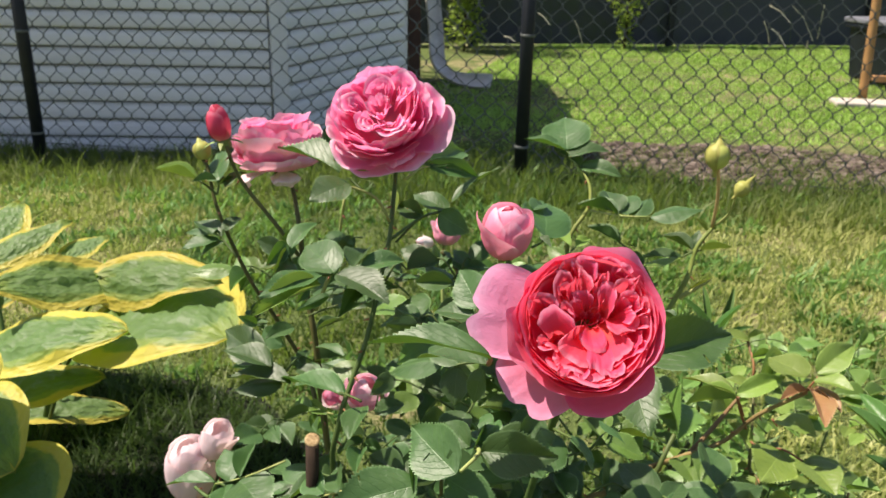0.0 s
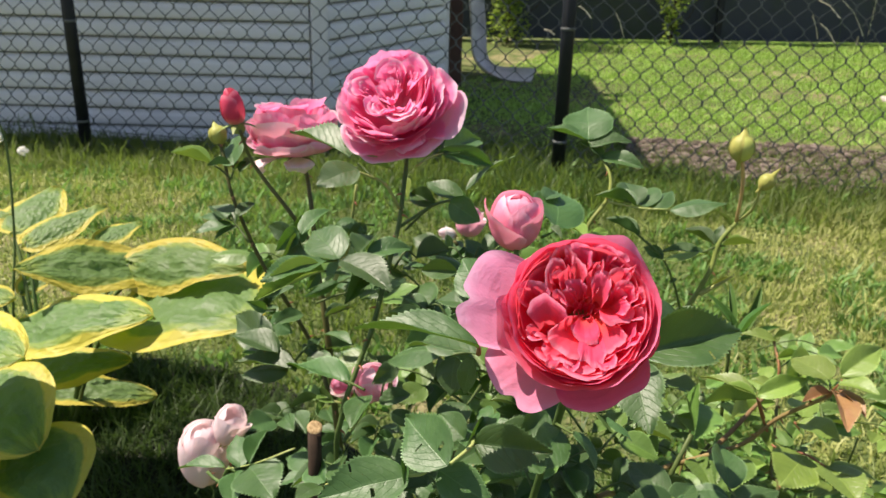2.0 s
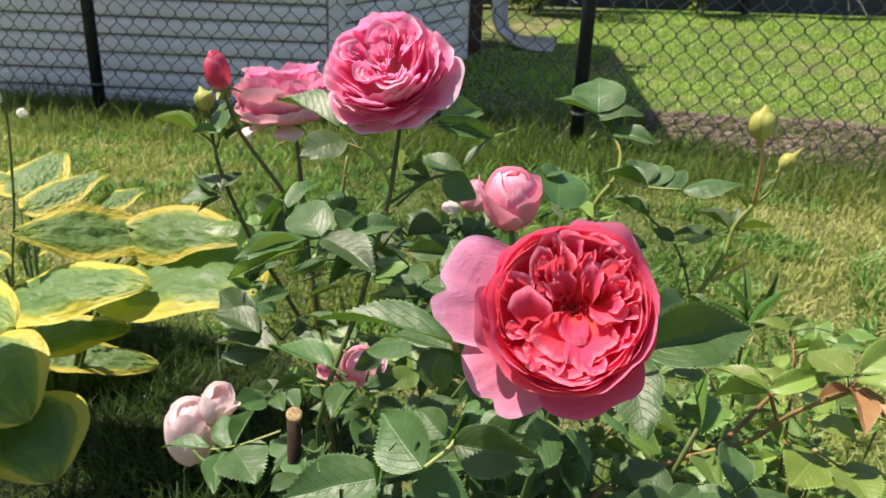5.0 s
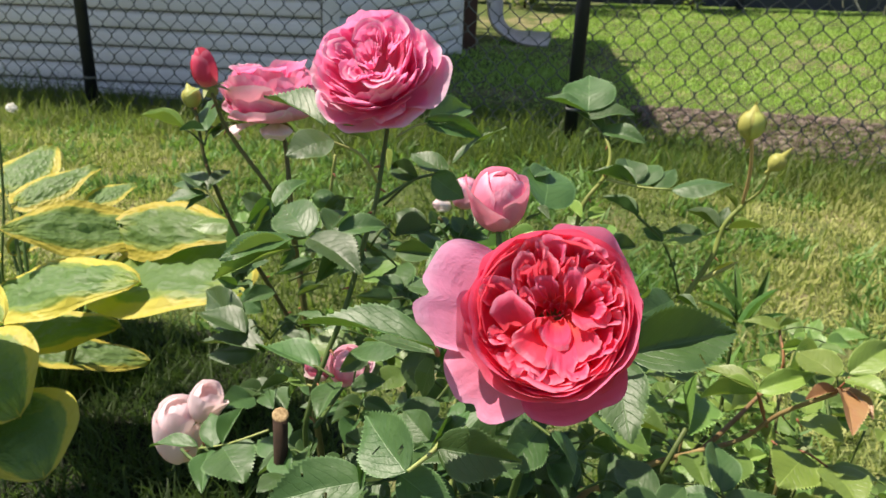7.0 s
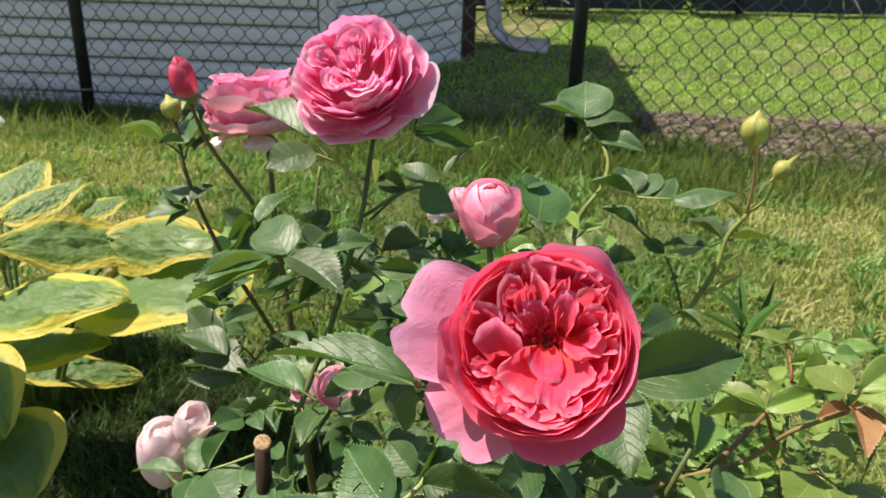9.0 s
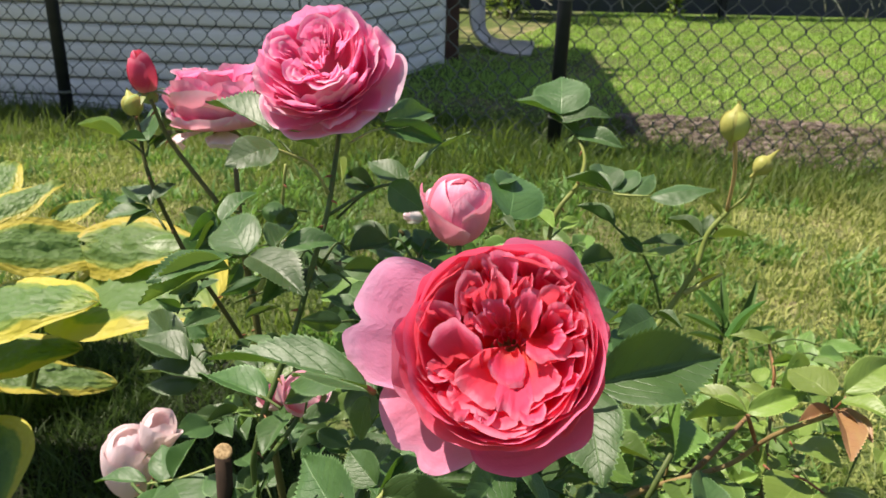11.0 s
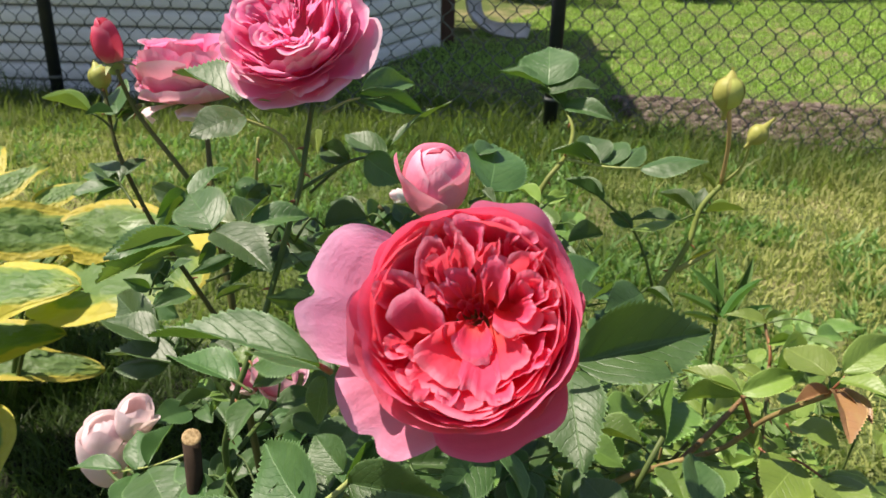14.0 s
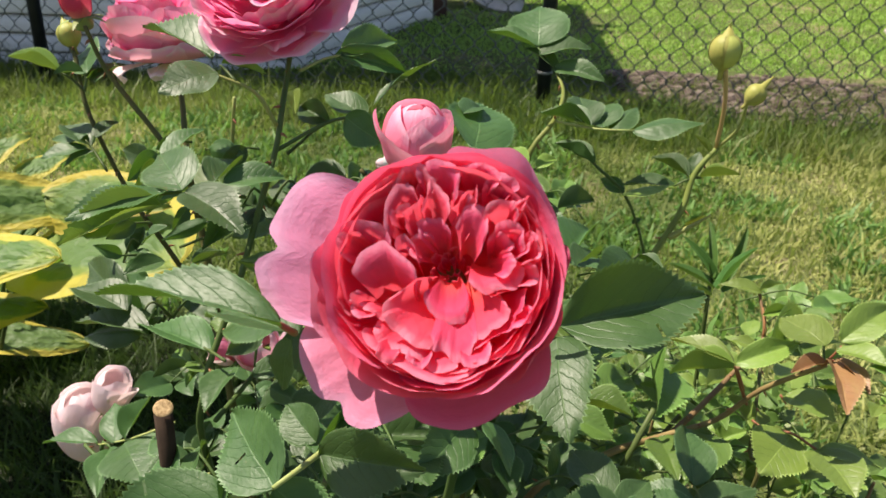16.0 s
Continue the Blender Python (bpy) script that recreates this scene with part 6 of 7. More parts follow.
leaf(rose_bush, M_LEAF, ((-0.038, 0.581, 0.635), (-0.045, 0.597, 0.618), (-0.049, 0.600, 0.598)), (
    ((-0.050, 0.598, 0.592), (-0.026, 0.615, 0.592), 0.60, -1, 1),
    ((-0.032, 0.565, 0.648), (-0.049, 0.548, 0.640), 0.60, -40, 3),
    ((-0.058, 0.591, 0.603), (-0.067, 0.553, 0.595), 0.55, 25, 0),
    ((-0.042, 0.604, 0.580), (-0.016, 0.593, 0.577), 0.50, 28, 5),
), M_STEM)
leaf(rose_bush, M_LEAF_FRESH, ((-0.091, 0.641, 0.564), (-0.108, 0.651, 0.562), (-0.116, 0.651, 0.562)), (
    ((-0.113, 0.651, 0.562), (-0.137, 0.642, 0.556), 0.40, -6, 2),
    ((-0.111, 0.651, 0.561), (-0.129, 0.672, 0.561), 0.50, -32, 1),
    ((-0.106, 0.649, 0.558), (-0.111, 0.637, 0.552), 0.50, 20, 4),
    ((-0.096, 0.641, 0.564), (-0.116, 0.662, 0.563), 0.40, -32, 2),
), M_STEM_YOUNG)
leaf(rose_bush, M_LEAF, ((-0.061, 0.534, 0.565), (-0.086, 0.549, 0.546), (-0.092, 0.548, 0.544)), (
    ((-0.091, 0.548, 0.545), (-0.107, 0.527, 0.546), 0.70, 15, 3),
    ((-0.088, 0.549, 0.547), (-0.105, 0.582, 0.540), 0.60, -36, 1),
    ((-0.075, 0.541, 0.555), (-0.079, 0.579, 0.551), 0.55, -36, 0),
), M_STEM_YOUNG)
leaf(rose_bush, M_LEAF, ((0.117, 0.464, 0.723), (0.129, 0.460, 0.722), (0.132, 0.459, 0.724)), (
    ((0.125, 0.444, 0.730), (0.186, 0.463, 0.738), 0.54, 27, 8),
    ((0.132, 0.471, 0.714), (0.165, 0.470, 0.711), 0.55, -5, 1),
    ((0.128, 0.474, 0.707), (0.131, 0.426, 0.687), 0.60, 29, 3),
), M_STEM_RED, thick=0.0011)
leaf(rose_bush, M_LEAF, ((0.137, 0.544, 0.709), (0.143, 0.564, 0.705), (0.146, 0.574, 0.704)), (
    ((0.142, 0.563, 0.703), (0.157, 0.603, 0.704), 0.60, -20, 4),
    ((0.143, 0.544, 0.709), (0.159, 0.570, 0.704), 0.50, -20, 2),
))
leaf(rose_bush, M_LEAF, ((0.075, 0.609, 0.740), (0.084, 0.620, 0.741), (0.087, 0.622, 0.745)), (
    ((0.087, 0.621, 0.744), (0.089, 0.680, 0.757), 0.72, 25, 3),
    ((0.079, 0.648, 0.759), (0.090, 0.673, 0.756), 0.60, 0, 1),
    ((0.082, 0.622, 0.744), (0.091, 0.612, 0.739), 0.50, 0, 2),
))
leaf(rose_bush, M_LEAF_YOUNG, ((0.126, 0.729, 0.691), (0.132, 0.740, 0.692), (0.134, 0.741, 0.694)), (
    ((0.127, 0.732, 0.697), (0.111, 0.755, 0.700), 0.40, 0, 2),
    ((0.134, 0.741, 0.693), (0.150, 0.759, 0.695), 0.50, 0, 1),
))
leaf(rose_bush, M_LEAF, ((0.085, 0.499, 0.644), (0.091, 0.489, 0.646), (0.094, 0.479, 0.650)), (
    ((0.090, 0.514, 0.629), (0.066, 0.474, 0.621), 0.60, -32, 1),
    ((0.100, 0.514, 0.629), (0.113, 0.486, 0.617), 0.62, -38, 3),
    ((0.082, 0.536, 0.630), (0.062, 0.516, 0.620), 0.70, -28, 0),
    ((0.129, 0.552, 0.618), (0.146, 0.534, 0.610), 0.60, -34, 5),
))
leaf(rose_bush, M_LEAF, ((0.203, 0.673, 0.657), (0.196, 0.654, 0.663), (0.190, 0.644, 0.665)), (
    ((0.194, 0.645, 0.666), (0.166, 0.619, 0.664), 0.75, -25, 3),
    ((0.203, 0.673, 0.655), (0.220, 0.659, 0.651), 0.40, -20, 2),
))
leaf(rose_bush, M_LEAF, ((-0.148, 0.694, 0.476), (-0.192, 0.705, 0.448), (-0.227, 0.711, 0.434)), (
    ((-0.226, 0.711, 0.436), (-0.280, 0.719, 0.426), 0.38, 15, 1),
    ((-0.208, 0.707, 0.440), (-0.224, 0.747, 0.452), 0.55, 0, 3),
    ((-0.198, 0.705, 0.447), (-0.191, 0.751, 0.459), 0.42, -10, 2),
    ((-0.198, 0.703, 0.444), (-0.161, 0.653, 0.446), 0.85, 5, 3),
    ((-0.214, 0.706, 0.435), (-0.202, 0.653, 0.430), 0.50, 0, 1),
), M_STEM_YOUNG)
# single leaflets fitted to the camera's view, faces turned out of the sun
for n, (base, tip, width, roll) in enumerate((
    ((-0.132, 0.730, 0.706), (-0.145, 0.718, 0.703), 0.70, -58),
    ((-0.137, 0.730, 0.699), (-0.150, 0.718, 0.682), 0.65, -58),
    ((-0.130, 0.725, 0.683), (-0.145, 0.713, 0.665), 0.60, -58),
    ((-0.106, 0.720, 0.704), (-0.077, 0.708, 0.704), 0.60, 58),
    ((-0.077, 0.715, 0.708), (-0.095, 0.703, 0.695), 0.60, -58),
    ((-0.069, 0.690, 0.685), (-0.055, 0.678, 0.677), 0.70, 58),
    ((-0.066, 0.680, 0.683), (-0.034, 0.668, 0.678), 0.42, 58),
    ((-0.095, 0.670, 0.669), (-0.124, 0.658, 0.658), 0.32, -58),
    ((-0.146, 0.670, 0.665), (-0.163, 0.658, 0.657), 0.55, -58),
    ((-0.156, 0.670, 0.633), (-0.135, 0.658, 0.623), 0.85, 58),
    ((-0.164, 0.680, 0.634), (-0.178, 0.668, 0.647), 0.45, -58),
    ((-0.014, 0.560, 0.694), (-0.037, 0.548, 0.700), 0.50, -58),
    ((-0.029, 0.600, 0.681), (-0.012, 0.588, 0.673), 0.70, 58),
    ((-0.120, 0.700, 0.666), (-0.128, 0.688, 0.652), 0.60, -58),
)):
    back = Vector(base) + Vector((0.006 if tip[0] < base[0] else -0.006, 0.010, -0.004))
    leaf(rose_bush, M_LEAF, (back, back.lerp(Vector(base), 0.5), base), ((base, tip, width, roll, (3, 0, 1, 5)[n % 4]),))
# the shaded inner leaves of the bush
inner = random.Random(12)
# spots kept sunlit and open to the camera's view
CLEAR_SPOTS = [Vector(q) for q in ((-0.003, 0.442, 0.662), (0.050, 0.416, 0.680), (0.130, 0.446, 0.699), (-0.037, 0.415, 0.647), (-0.068, 0.665, 0.571), (-0.097, 0.562, 0.582), (-0.198, 0.705, 0.447), (-0.299, 0.786, 0.405), (-0.265, 0.782, 0.424), (-0.237, 0.780, 0.448))]


def blocks_sun_or_view(at):
    """Whether a leaf here would block the sun or the camera's view of a clear spot."""
    for q in CLEAR_SPOTS:
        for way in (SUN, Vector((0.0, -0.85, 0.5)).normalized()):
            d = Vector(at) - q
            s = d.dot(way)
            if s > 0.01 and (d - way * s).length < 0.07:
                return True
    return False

for n in range(130):
    x, y = inner.uniform(-0.19, 0.22), inner.uniform(0.58, 0.92)
    z = (inner.uniform(0.20, 0.60) if n % 4 else inner.uniform(0.46, 0.62)) - 0.30 * max(0.0, abs(x - 0.04) - 0.12)
    a = inner.uniform(0, 6.28)
    out = Vector((math.cos(a), math.sin(a), inner.uniform(-0.1, 0.45))) * inner.uniform(0.05, 0.09)
    # gap left to fit the camera's view, so the lawn shows through
    view_gap = -0.17 < x < 0.02 and z > 0.36 and n % 3
    if view_gap or blocks_sun_or_view((x, y, z)) or blocks_sun_or_view(Vector((x, y, z)) + out):
        continue
    spray(rose_bush, M_LEAF if n % 4 else M_LEAF_FRESH, (x, y, z), Vector((x, y, z)) + out, 5, inner.uniform(0.034, 0.052), inner)
for n, (x, y, z) in enumerate(((-0.105, 0.640, 0.610), (-0.120, 0.690, 0.690), (-0.070, 0.600, 0.620), (-0.060, 0.620, 0.660), (-0.170, 0.712, 0.655), (-0.140, 0.690, 0.630), (-0.085, 0.663, 0.700), (-0.020, 0.640, 0.640), (0.010, 0.600, 0.660), (0.030, 0.660, 0.676), (0.020, 0.700, 0.672), (-0.045, 0.650, 0.690), (0.126, 0.735, 0.650), (0.110, 0.660, 0.640), (-0.150, 0.720, 0.560), (-0.100, 0.640, 0.560), (-0.190, 0.735, 0.600), (0.060, 0.600, 0.650))):
    for side in (-1, 1):
        tip = Vector((x + side * inner.uniform(0.012, 0.030), y + inner.uniform(-0.02, 0.02), z + inner.uniform(0.002, 0.018)))
        if not blocks_sun_or_view((x, y, z)) and not blocks_sun_or_view(tip):
            spray(rose_bush, M_LEAF, (x, y, z), tip, 5 if n % 3 else 3, inner.uniform(0.020, 0.031), inner)
for n in range(60):
    x, y, z = inner.uniform(-0.07, 0.24), inner.uniform(0.48, 0.62), inner.uniform(0.34, 0.545)
    a = inner.uniform(0, 6.28)
    out = Vector((math.cos(a), math.sin(a), inner.uniform(-0.1, 0.3))) * inner.uniform(0.03, 0.06)
    if blocks_sun_or_view((x, y, z)) or blocks_sun_or_view(Vector((x, y, z)) + out):
        continue
    spray(rose_bush, M_LEAF, (x, y, z), Vector((x, y, z)) + out, 5, inner.uniform(0.032, 0.048), inner)
for n in range(9):
    x, y = -0.06 + 0.05 * n + inner.uniform(-0.02, 0.02), inner.uniform(0.62, 0.82)
    tube("cane", [(0.0 + 0.02 * n - 0.06, 0.70, 0.0), (x * 0.6, y, 0.25), (x, y + 0.02, inner.uniform(0.42, 0.55))], 0.0042, 0.0022, M_STEM_DARK if n % 2 else M_STEM, rose_bush, knots=0.25)
# ---- the young rose with bronze shoots ----
young_rose = thing("young_rose", (0.20, 0.74, 0.0), "young rose shoots with yellow-green and bronze leaves", "rose bush")
tube("cane", [(0.000, 0.720, 0.000), (0.128, 0.652, 0.427), (0.170, 0.666, 0.466), (0.210, 0.682, 0.482), (0.245, 0.695, 0.487), (0.290, 0.701, 0.503), (0.315, 0.692, 0.539), (0.345, 0.665, 0.581)], 0.0034, 0.0018, M_STEM_BROWN, young_rose, knots=0.12)
tube("cane", [(0.256, 0.704, 0.483), (0.281, 0.728, 0.490), (0.316, 0.764, 0.502), (0.350, 0.794, 0.525), (0.351, 0.826, 0.553)], 0.003, 0.0014, M_STEM_BROWN, young_rose, knots=0.12)
tube("cane", [(0.321, 0.709, 0.498), (0.326, 0.699, 0.499), (0.341, 0.681, 0.508), (0.356, 0.668, 0.504)], 0.0012, 0.001, M_STEM_RED, young_rose, knots=0.12)
tube("cane", [(0.300, 0.800, 0.000), (0.332, 0.709, 0.413), (0.332, 0.725, 0.454), (0.338, 0.752, 0.499), (0.347, 0.785, 0.530)], 0.0022, 0.0014, M_STEM_DARK, young_rose, knots=0.12)
tube("cane", [(0.312, 0.705, 0.516), (0.299, 0.694, 0.542), (0.288, 0.681, 0.565)], 0.0014, 0.0011, M_STEM_RED, young_rose, knots=0.12)
leaf(young_rose, M_LEAF_YOUNG, ((0.302, 0.692, 0.538), (0.292, 0.684, 0.559), (0.287, 0.681, 0.566)), (
    ((0.287, 0.682, 0.567), (0.244, 0.714, 0.567), 0.46, 12, 1),
    ((0.288, 0.682, 0.567), (0.336, 0.693, 0.581), 0.40, 20, 0),
    ((0.288, 0.681, 0.565), (0.244, 0.691, 0.550), 0.24, 30, 4),
), M_STEM_RED)
leaf(young_rose, M_LEAF_YOUNG, ((0.342, 0.665, 0.580), (0.345, 0.659, 0.593), (0.348, 0.657, 0.602)), (
    ((0.340, 0.661, 0.599), (0.322, 0.704, 0.596), 0.72, 0, 3),
    ((0.347, 0.658, 0.605), (0.386, 0.677, 0.625), 0.52, 10, 1),
    ((0.345, 0.656, 0.599), (0.367, 0.629, 0.605), 0.56, -8, 1),
    ((0.338, 0.693, 0.540), (0.351, 0.737, 0.538), 0.60, 0, 3),
), M_STEM_RED)
leaf(young_rose, M_LEAF_BRONZE, ((0.344, 0.665, 0.581), (0.345, 0.662, 0.586), (0.346, 0.658, 0.590)), (
    ((0.346, 0.662, 0.586), (0.333, 0.599, 0.586), 0.34, -15, 1),
    ((0.347, 0.658, 0.591), (0.357, 0.623, 0.586), 0.34, -20, 1),
    ((0.343, 0.662, 0.585), (0.318, 0.657, 0.578), 0.46, 10, 2),
), M_STEM_RED)
leaf(young_rose, M_LEAF_YOUNG, ((0.330, 0.691, 0.536), (0.334, 0.689, 0.531), (0.335, 0.689, 0.529)), (
    ((0.334, 0.691, 0.536), (0.357, 0.655, 0.540), 0.66, -5, 1),
    ((0.341, 0.680, 0.506), (0.308, 0.645, 0.497), 0.95, 0, 3),
    ((0.356, 0.668, 0.504), (0.366, 0.618, 0.503), 0.85, -8, 1),
    ((0.321, 0.707, 0.491), (0.313, 0.748, 0.494), 0.35, 0, 2),
    ((0.359, 0.668, 0.504), (0.398, 0.651, 0.503), 0.60, -20, 3),
), M_STEM_RED)
leaf(young_rose, M_LEAF_FRESH, ((0.247, 0.695, 0.488), (0.248, 0.690, 0.488), (0.249, 0.685, 0.489)), (
    ((0.244, 0.691, 0.490), (0.248, 0.639, 0.492), 0.62, 0, 1),
    ((0.287, 0.696, 0.491), (0.252, 0.637, 0.494), 0.62, 10, 3),
    ((0.245, 0.643, 0.461), (0.218, 0.691, 0.453), 0.60, 10, 1),
    ((0.239, 0.734, 0.533), (0.233, 0.670, 0.524), 0.60, -50, 4),
    ((0.263, 0.724, 0.508), (0.233, 0.735, 0.510), 0.60, -50, 0),
), M_STEM)
leaf(young_rose, M_LEAF_YOUNG, ((0.350, 0.794, 0.525), (0.350, 0.799, 0.539), (0.351, 0.812, 0.546)), (
    ((0.348, 0.801, 0.544), (0.375, 0.810, 0.548), 0.40, 20, 2),
    ((0.354, 0.826, 0.553), (0.315, 0.835, 0.555), 0.42, 0, 1),
    ((0.351, 0.826, 0.555), (0.373, 0.835, 0.560), 0.35, 0, 2),
    ((0.346, 0.790, 0.515), (0.323, 0.802, 0.518), 0.50, 0, 0),
    ((0.349, 0.769, 0.517), (0.398, 0.835, 0.527), 0.30, 0, 4),
), M_STEM_RED)
for n in range(88):
    x, y = inner.uniform(0.20, 0.56), inner.uniform(0.74, 1.0)
    z = inner.uniform(0.20, 0.50) - 0.22 * abs(x - 0.36)
    if n >= 44:
        x, y, z = inner.uniform(0.13, 0.42), inner.uniform(0.66, 0.86), inner.uniform(0.26, 0.45)
    a = inner.uniform(0, 6.28)
    out = Vector((math.cos(a), math.sin(a), inner.uniform(0.0, 0.6))) * inner.uniform(0.05, 0.08)
    spray(young_rose, (M_LEAF_FRESH, M_LEAF_YOUNG, M_LEAF if x < 0.3 else M_LEAF_YOUNG, M_LEAF_FRESH)[n % 4], (x, y, z), Vector((x, y, z)) + out, 5, inner.uniform(0.026, 0.038), inner)
for n in range(7):
    x, y = 0.24 + 0.045 * n, inner.uniform(0.76, 0.92)
    tube("cane", [(0.22 + 0.02 * n, 0.78, 0.0), (x * 0.95, y, 0.2), (x, y, inner.uniform(0.34, 0.44))], 0.0024, 0.0013, M_STEM_BROWN if n % 2 else M_STEM, young_rose, knots=0.2)
# ---- strap-leaved lilies ----
def strap_mesh(seed):
    verts, faces, uvs = [], [], []
    for i in range(13):
        v = i / 12
        w = 0.5 * (math.sin(math.pi * min(1.0, 0.18 + v * 0.82)) ** 0.8) + 0.01
        for c in (-1, -0.5, 0, 0.5, 1):
            verts.append((c * w, v, 0.30 * abs(c) * w - 0.10 * v * v + 0.02 * wave(v * 3, c, 0, seed)))
            uvs.append((0.5 + 0.5 * c, v))
    for i in range(12):
        for j in range(4):
            a = i * 5 + j
            faces.append((a, a + 1, a + 6, a + 5))
    return mesh_of("strap_leaf", verts, faces, M_LEAF_LILY, True, uvs)


STRAPS = [strap_mesh(k) for k in range(3)]


def lily(at, label, tips):
    """A tuft of narrow pointed leaves up a stalk: (foot, tip, width to length, roll)."""
    p = thing("lily", at, label, "lily", "lilies beside the roses")
    foot = Vector(at)
    top = max((Vector(b[0]) for b in tips), key=lambda q: q.z)
    tube("stalk", [foot, foot.lerp(top, 0.5) + Vector((0.01, 0, 0.02)), top], 0.0034, 0.002, M_STEM, p)
    for k, (a, b, w, roll) in enumerate(tips):
        part("strap_leaf", STRAPS[k % 3], None, p, frame_of(a, b, w, roll))
    return p


lily((0.322, 0.900, 0.000), "narrow pointed green lily leaves on a short stalk", (
    ((0.334, 0.883, 0.534), (0.358, 0.902, 0.586), 0.18, 30),
    ((0.329, 0.882, 0.533), (0.297, 0.899, 0.576), 0.17, -10),
    ((0.329, 0.871, 0.532), (0.356, 0.877, 0.578), 0.20, -40),
    ((0.327, 0.880, 0.528), (0.286, 0.899, 0.548), 0.18, 10),
    ((0.324, 0.884, 0.537), (0.326, 0.922, 0.583), 0.14, 0),
    ((0.333, 0.870, 0.529), (0.370, 0.868, 0.553), 0.20, 0),
    ((0.324, 0.878, 0.521), (0.287, 0.874, 0.538), 0.20, 20),
))
lily((0.460, 0.698, 0.000), "broad strap-shaped green lily leaves", (
    ((0.465, 0.674, 0.493), (0.418, 0.714, 0.543), 0.30, 10),
    ((0.459, 0.682, 0.514), (0.441, 0.745, 0.539), 0.28, -20),
    ((0.460, 0.648, 0.480), (0.416, 0.663, 0.519), 0.30, 10),
    ((0.482, 0.680, 0.509), (0.514, 0.699, 0.561), 0.25, 0),
))
# ---- hosta ----
def hosta_mesh(seed, cup, droop, ripple):
    """A broad hosta blade of length 1 along y and width 1, puckered between its arched veins and wavy at the rim."""
    verts, faces, uvs = [], [], []
    nv, nu = 26, 20
    for i in range(nv + 1):
        v = i / nv
        w = max(0.012, math.sin(math.pi * min(1.0, v ** 0.78)) ** 0.56 * (1 - 0.16 * max(0.0, v - 0.6) / 0.4))
        for j in range(nu + 1):
            c = 2 * j / nu - 1
            x = 0.5 * c * w
            z = cup * abs(x) ** 1.3 + droop * (v - v * v) + ripple * wave(v * 2.5, c * 0.8, 2, seed) * abs(c) + 0.007 * math.sin(c * 20) * w * (1 - abs(c) * 0.4)
            z += (0.040 * wave(v * 7, c * 3.5, 0, seed) + 0.030 * wave(v * 17, c * 9, 0, seed)) * (1 - 0.85 * c * c)
            y = v - 0.10 * abs(c) ** 2 * (1 - v)
            verts.append((x, y, z))
            uvs.append((0.5 + 0.5 * c, v))
    n = nu + 1
    for i in range(nv):
        for j in range(nu):
            a = i * n + j
            faces.append((a, a + 1, a + n + 1, a + n))
    return mesh_of("blade", verts, faces, M_HOSTA, True, uvs)


HOSTA = [hosta_mesh(1, -0.06, 0.22, 0.08), hosta_mesh(2, -0.14, 0.18, 0.10), hosta_mesh(3, 0.34, 0.26, 0.10), hosta_mesh(4, -0.20, 0.24, 0.08)]

hosta = thing("hosta", (-0.800, 1.360, 0.000), "large hosta with green leaves edged in yellow", "hosta")
HOSTA_FOOT = Vector((-0.800, 1.360, 0.000))


def hosta_leaf(base, tip, width, roll, shape):
    """A blade on its channelled stalk from the foot of the clump."""
    base = Vector(base)
    foot = HOSTA_FOOT + (base - HOSTA_FOOT) * 0.12
    foot.z = 0.0
    stalk = tube("leaf_stalk", [foot, HOSTA_FOOT.lerp(base, 0.55) + Vector((0, 0, 0.05)), base], 0.0045, 0.003, M_STEM, hosta)
    part("blade", HOSTA[shape % 4], None, stalk, frame_of(base, tip, width, roll))


hosta_leaf((-0.780, 1.231, 0.302), (-0.484, 1.163, 0.383), 0.52, -4, 3)
hosta_leaf((-0.574, 1.349, 0.335), (-0.314, 1.152, 0.384), 0.88, -4, 3)
hosta_leaf((-0.604, 1.403, 0.364), (-0.757, 1.251, 0.412), 0.60, -10, 0)
hosta_leaf((-0.615, 1.387, 0.379), (-0.359, 1.256, 0.433), 0.42, 20, 1)
hosta_leaf((-0.881, 1.511, 0.362), (-0.776, 1.652, 0.399), 0.55, 0, 1)
hosta_leaf((-0.932, 1.557, 0.369), (-0.916, 1.723, 0.414), 0.80, 0, 1)
hosta_leaf((-1.067, 1.602, 0.373), (-0.961, 1.605, 0.384), 0.70, 0, 1)
hosta_leaf((-1.033, 1.481, 0.338), (-0.923, 1.491, 0.364), 0.70, 0, 3)
hosta_leaf((-0.926, 1.286, 0.332), (-0.763, 1.252, 0.358), 0.60, 0, 0)
hosta_leaf((-0.757, 1.096, 0.282), (-0.592, 0.976, 0.253), 0.86, 8, 3)
hosta_leaf((-0.655, 1.051, 0.222), (-0.548, 0.938, 0.180), 1.00, 0, 3)
hosta_leaf((-0.775, 1.241, 0.215), (-0.571, 1.253, 0.249), 0.55, -8, 3)
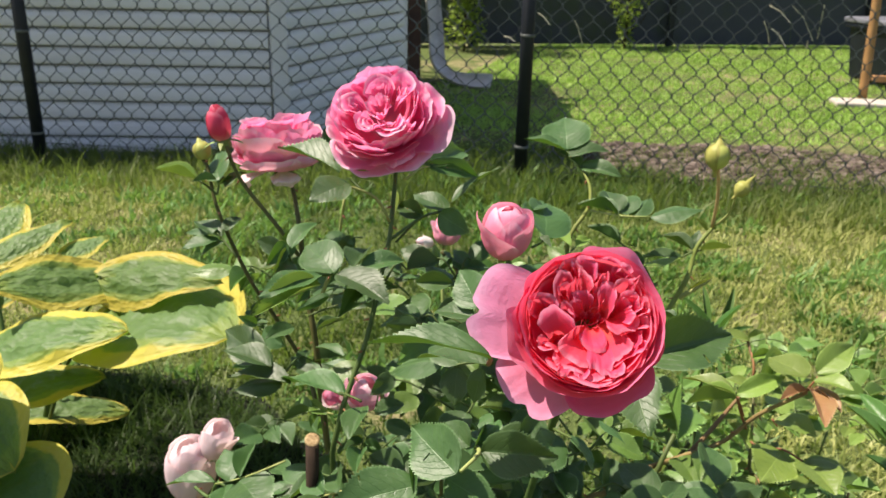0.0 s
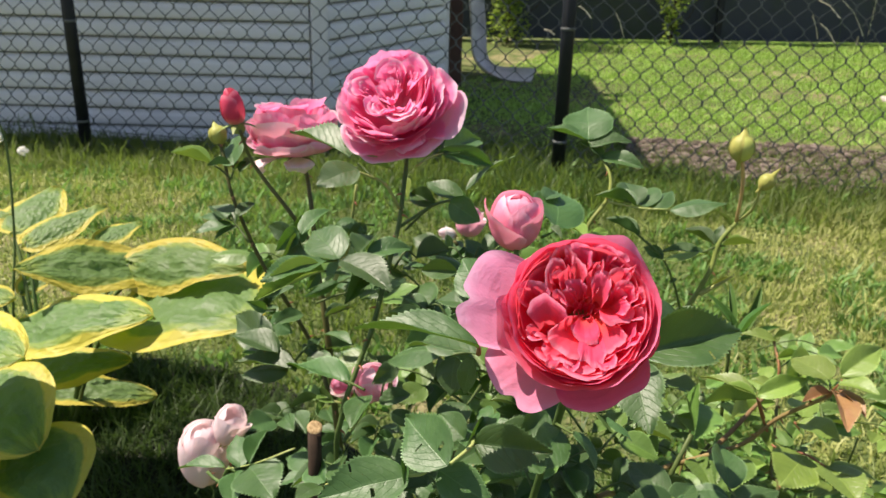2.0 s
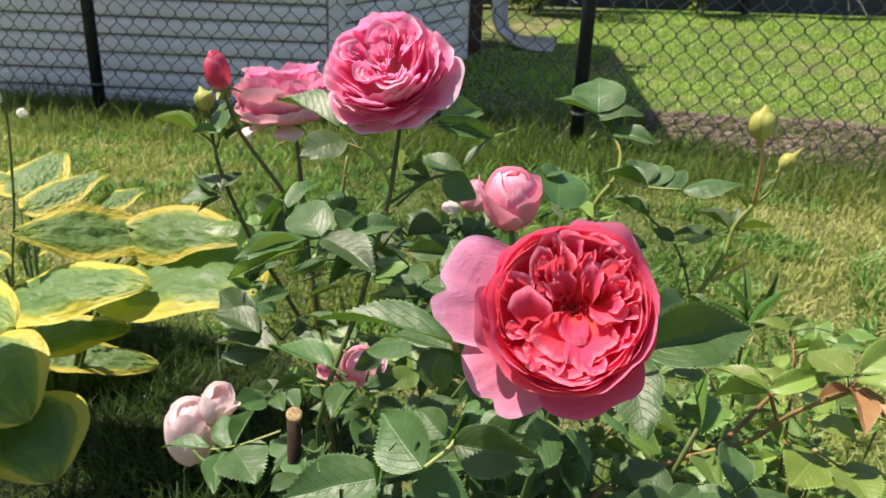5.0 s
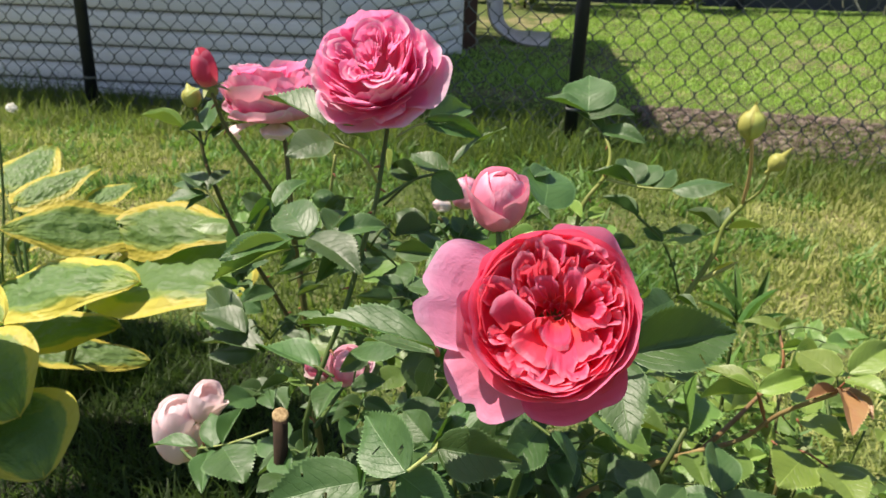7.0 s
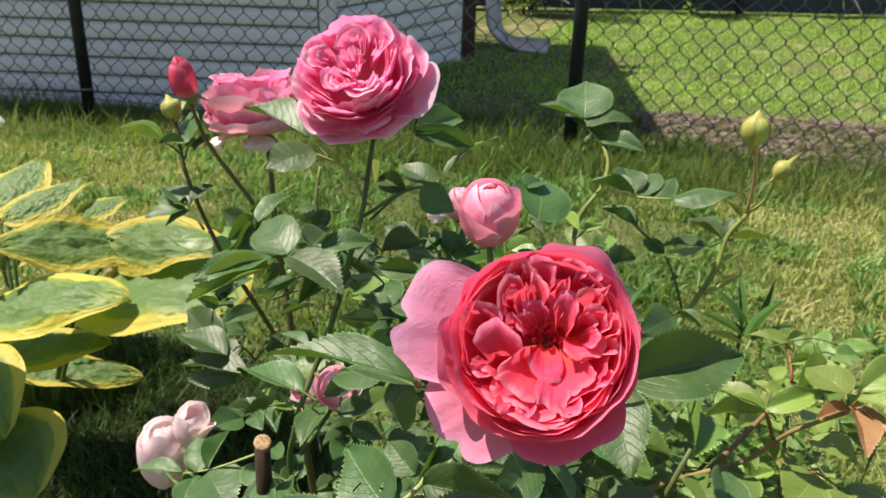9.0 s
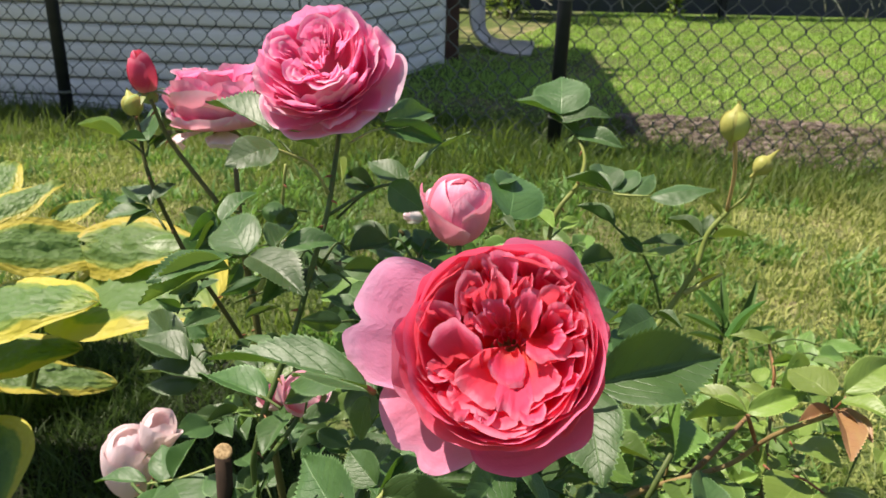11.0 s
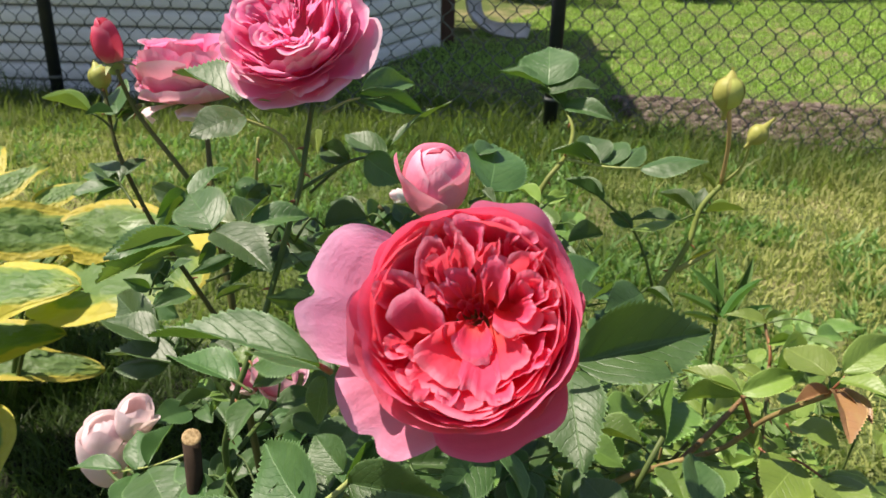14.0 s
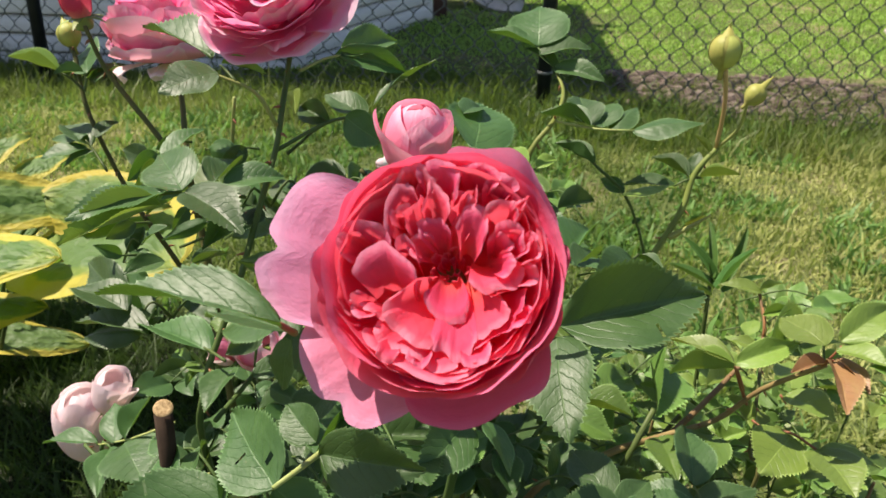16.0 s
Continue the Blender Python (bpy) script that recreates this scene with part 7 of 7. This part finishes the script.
hosta_leaf((-0.829, 1.374, 0.111), (-0.618, 1.439, 0.061), 0.55, -12, 0)
# mostly unseen blade, broadened to throw shade on the front blades
hosta_leaf((-0.809, 1.024, 0.376), (-0.585, 0.970, 0.407), 0.86, -6, 3)
hosta_leaf((-0.765, 1.570, 0.350), (-0.696, 1.639, 0.367), 0.70, 0, 1)
hosta_leaf((-0.901, 1.494, 0.260), (-0.849, 1.570, 0.292), 0.55, 30, 2)
hosta_leaf((-0.781, 1.463, 0.238), (-0.703, 1.517, 0.269), 0.55, 10, 1)
hosta_leaf((-0.798, 1.010, 0.223), (-0.634, 0.900, 0.219), 0.80, 0, 3)
hosta_leaf((-1.201, 1.615, 0.264), (-1.103, 1.659, 0.239), 0.80, 0, 1)
hosta_leaf((-1.103, 1.335, 0.230), (-0.943, 1.278, 0.223), 0.80, 0, 3)
hosta_leaf((-1.251, 1.593, 0.203), (-1.153, 1.631, 0.165), 0.80, 0, 0)
tube("flower_stalk", [(-0.800, 1.360, 0.000), (-0.828, 1.339, 0.246), (-0.831, 1.388, 0.407), (-0.839, 1.427, 0.567), (-0.859, 1.444, 0.640)], 0.003, 0.0018, M_STEM, hosta, knots=0.12)
loose_bloom(hosta, facing((-0.803, 1.419, 0.575), (0.9, -0.3, 0.1)), 0.008, 62, (M_WHITE,), 2, 0.3, "white hosta bell flower", 2.4)
loose_bloom(hosta, facing((-0.861, 1.398, 0.519), (-0.6, -0.3, -0.3)), 0.008, 5, (M_WHITE,), 2, 0.3, "white hosta bell flower", 2.4)
loose_bloom(hosta, facing((-0.862, 1.435, 0.616), (-0.3, -0.3, 0.6)), 0.008, 8, (M_WHITE,), 2, 0.3, "white hosta bell flower", 2.4)
loose_bloom(hosta, facing((-0.851, 1.428, 0.597), (0.3, -0.3, 0.4)), 0.008, 18, (M_WHITE,), 2, 0.3, "white hosta bell flower", 2.4)
loose_bloom(hosta, facing((-0.872, 1.445, 0.644), (-0.2, -0.3, 0.9)), 0.008, 0, (M_WHITE,), 2, 0.3, "white hosta bell flower", 2.4)
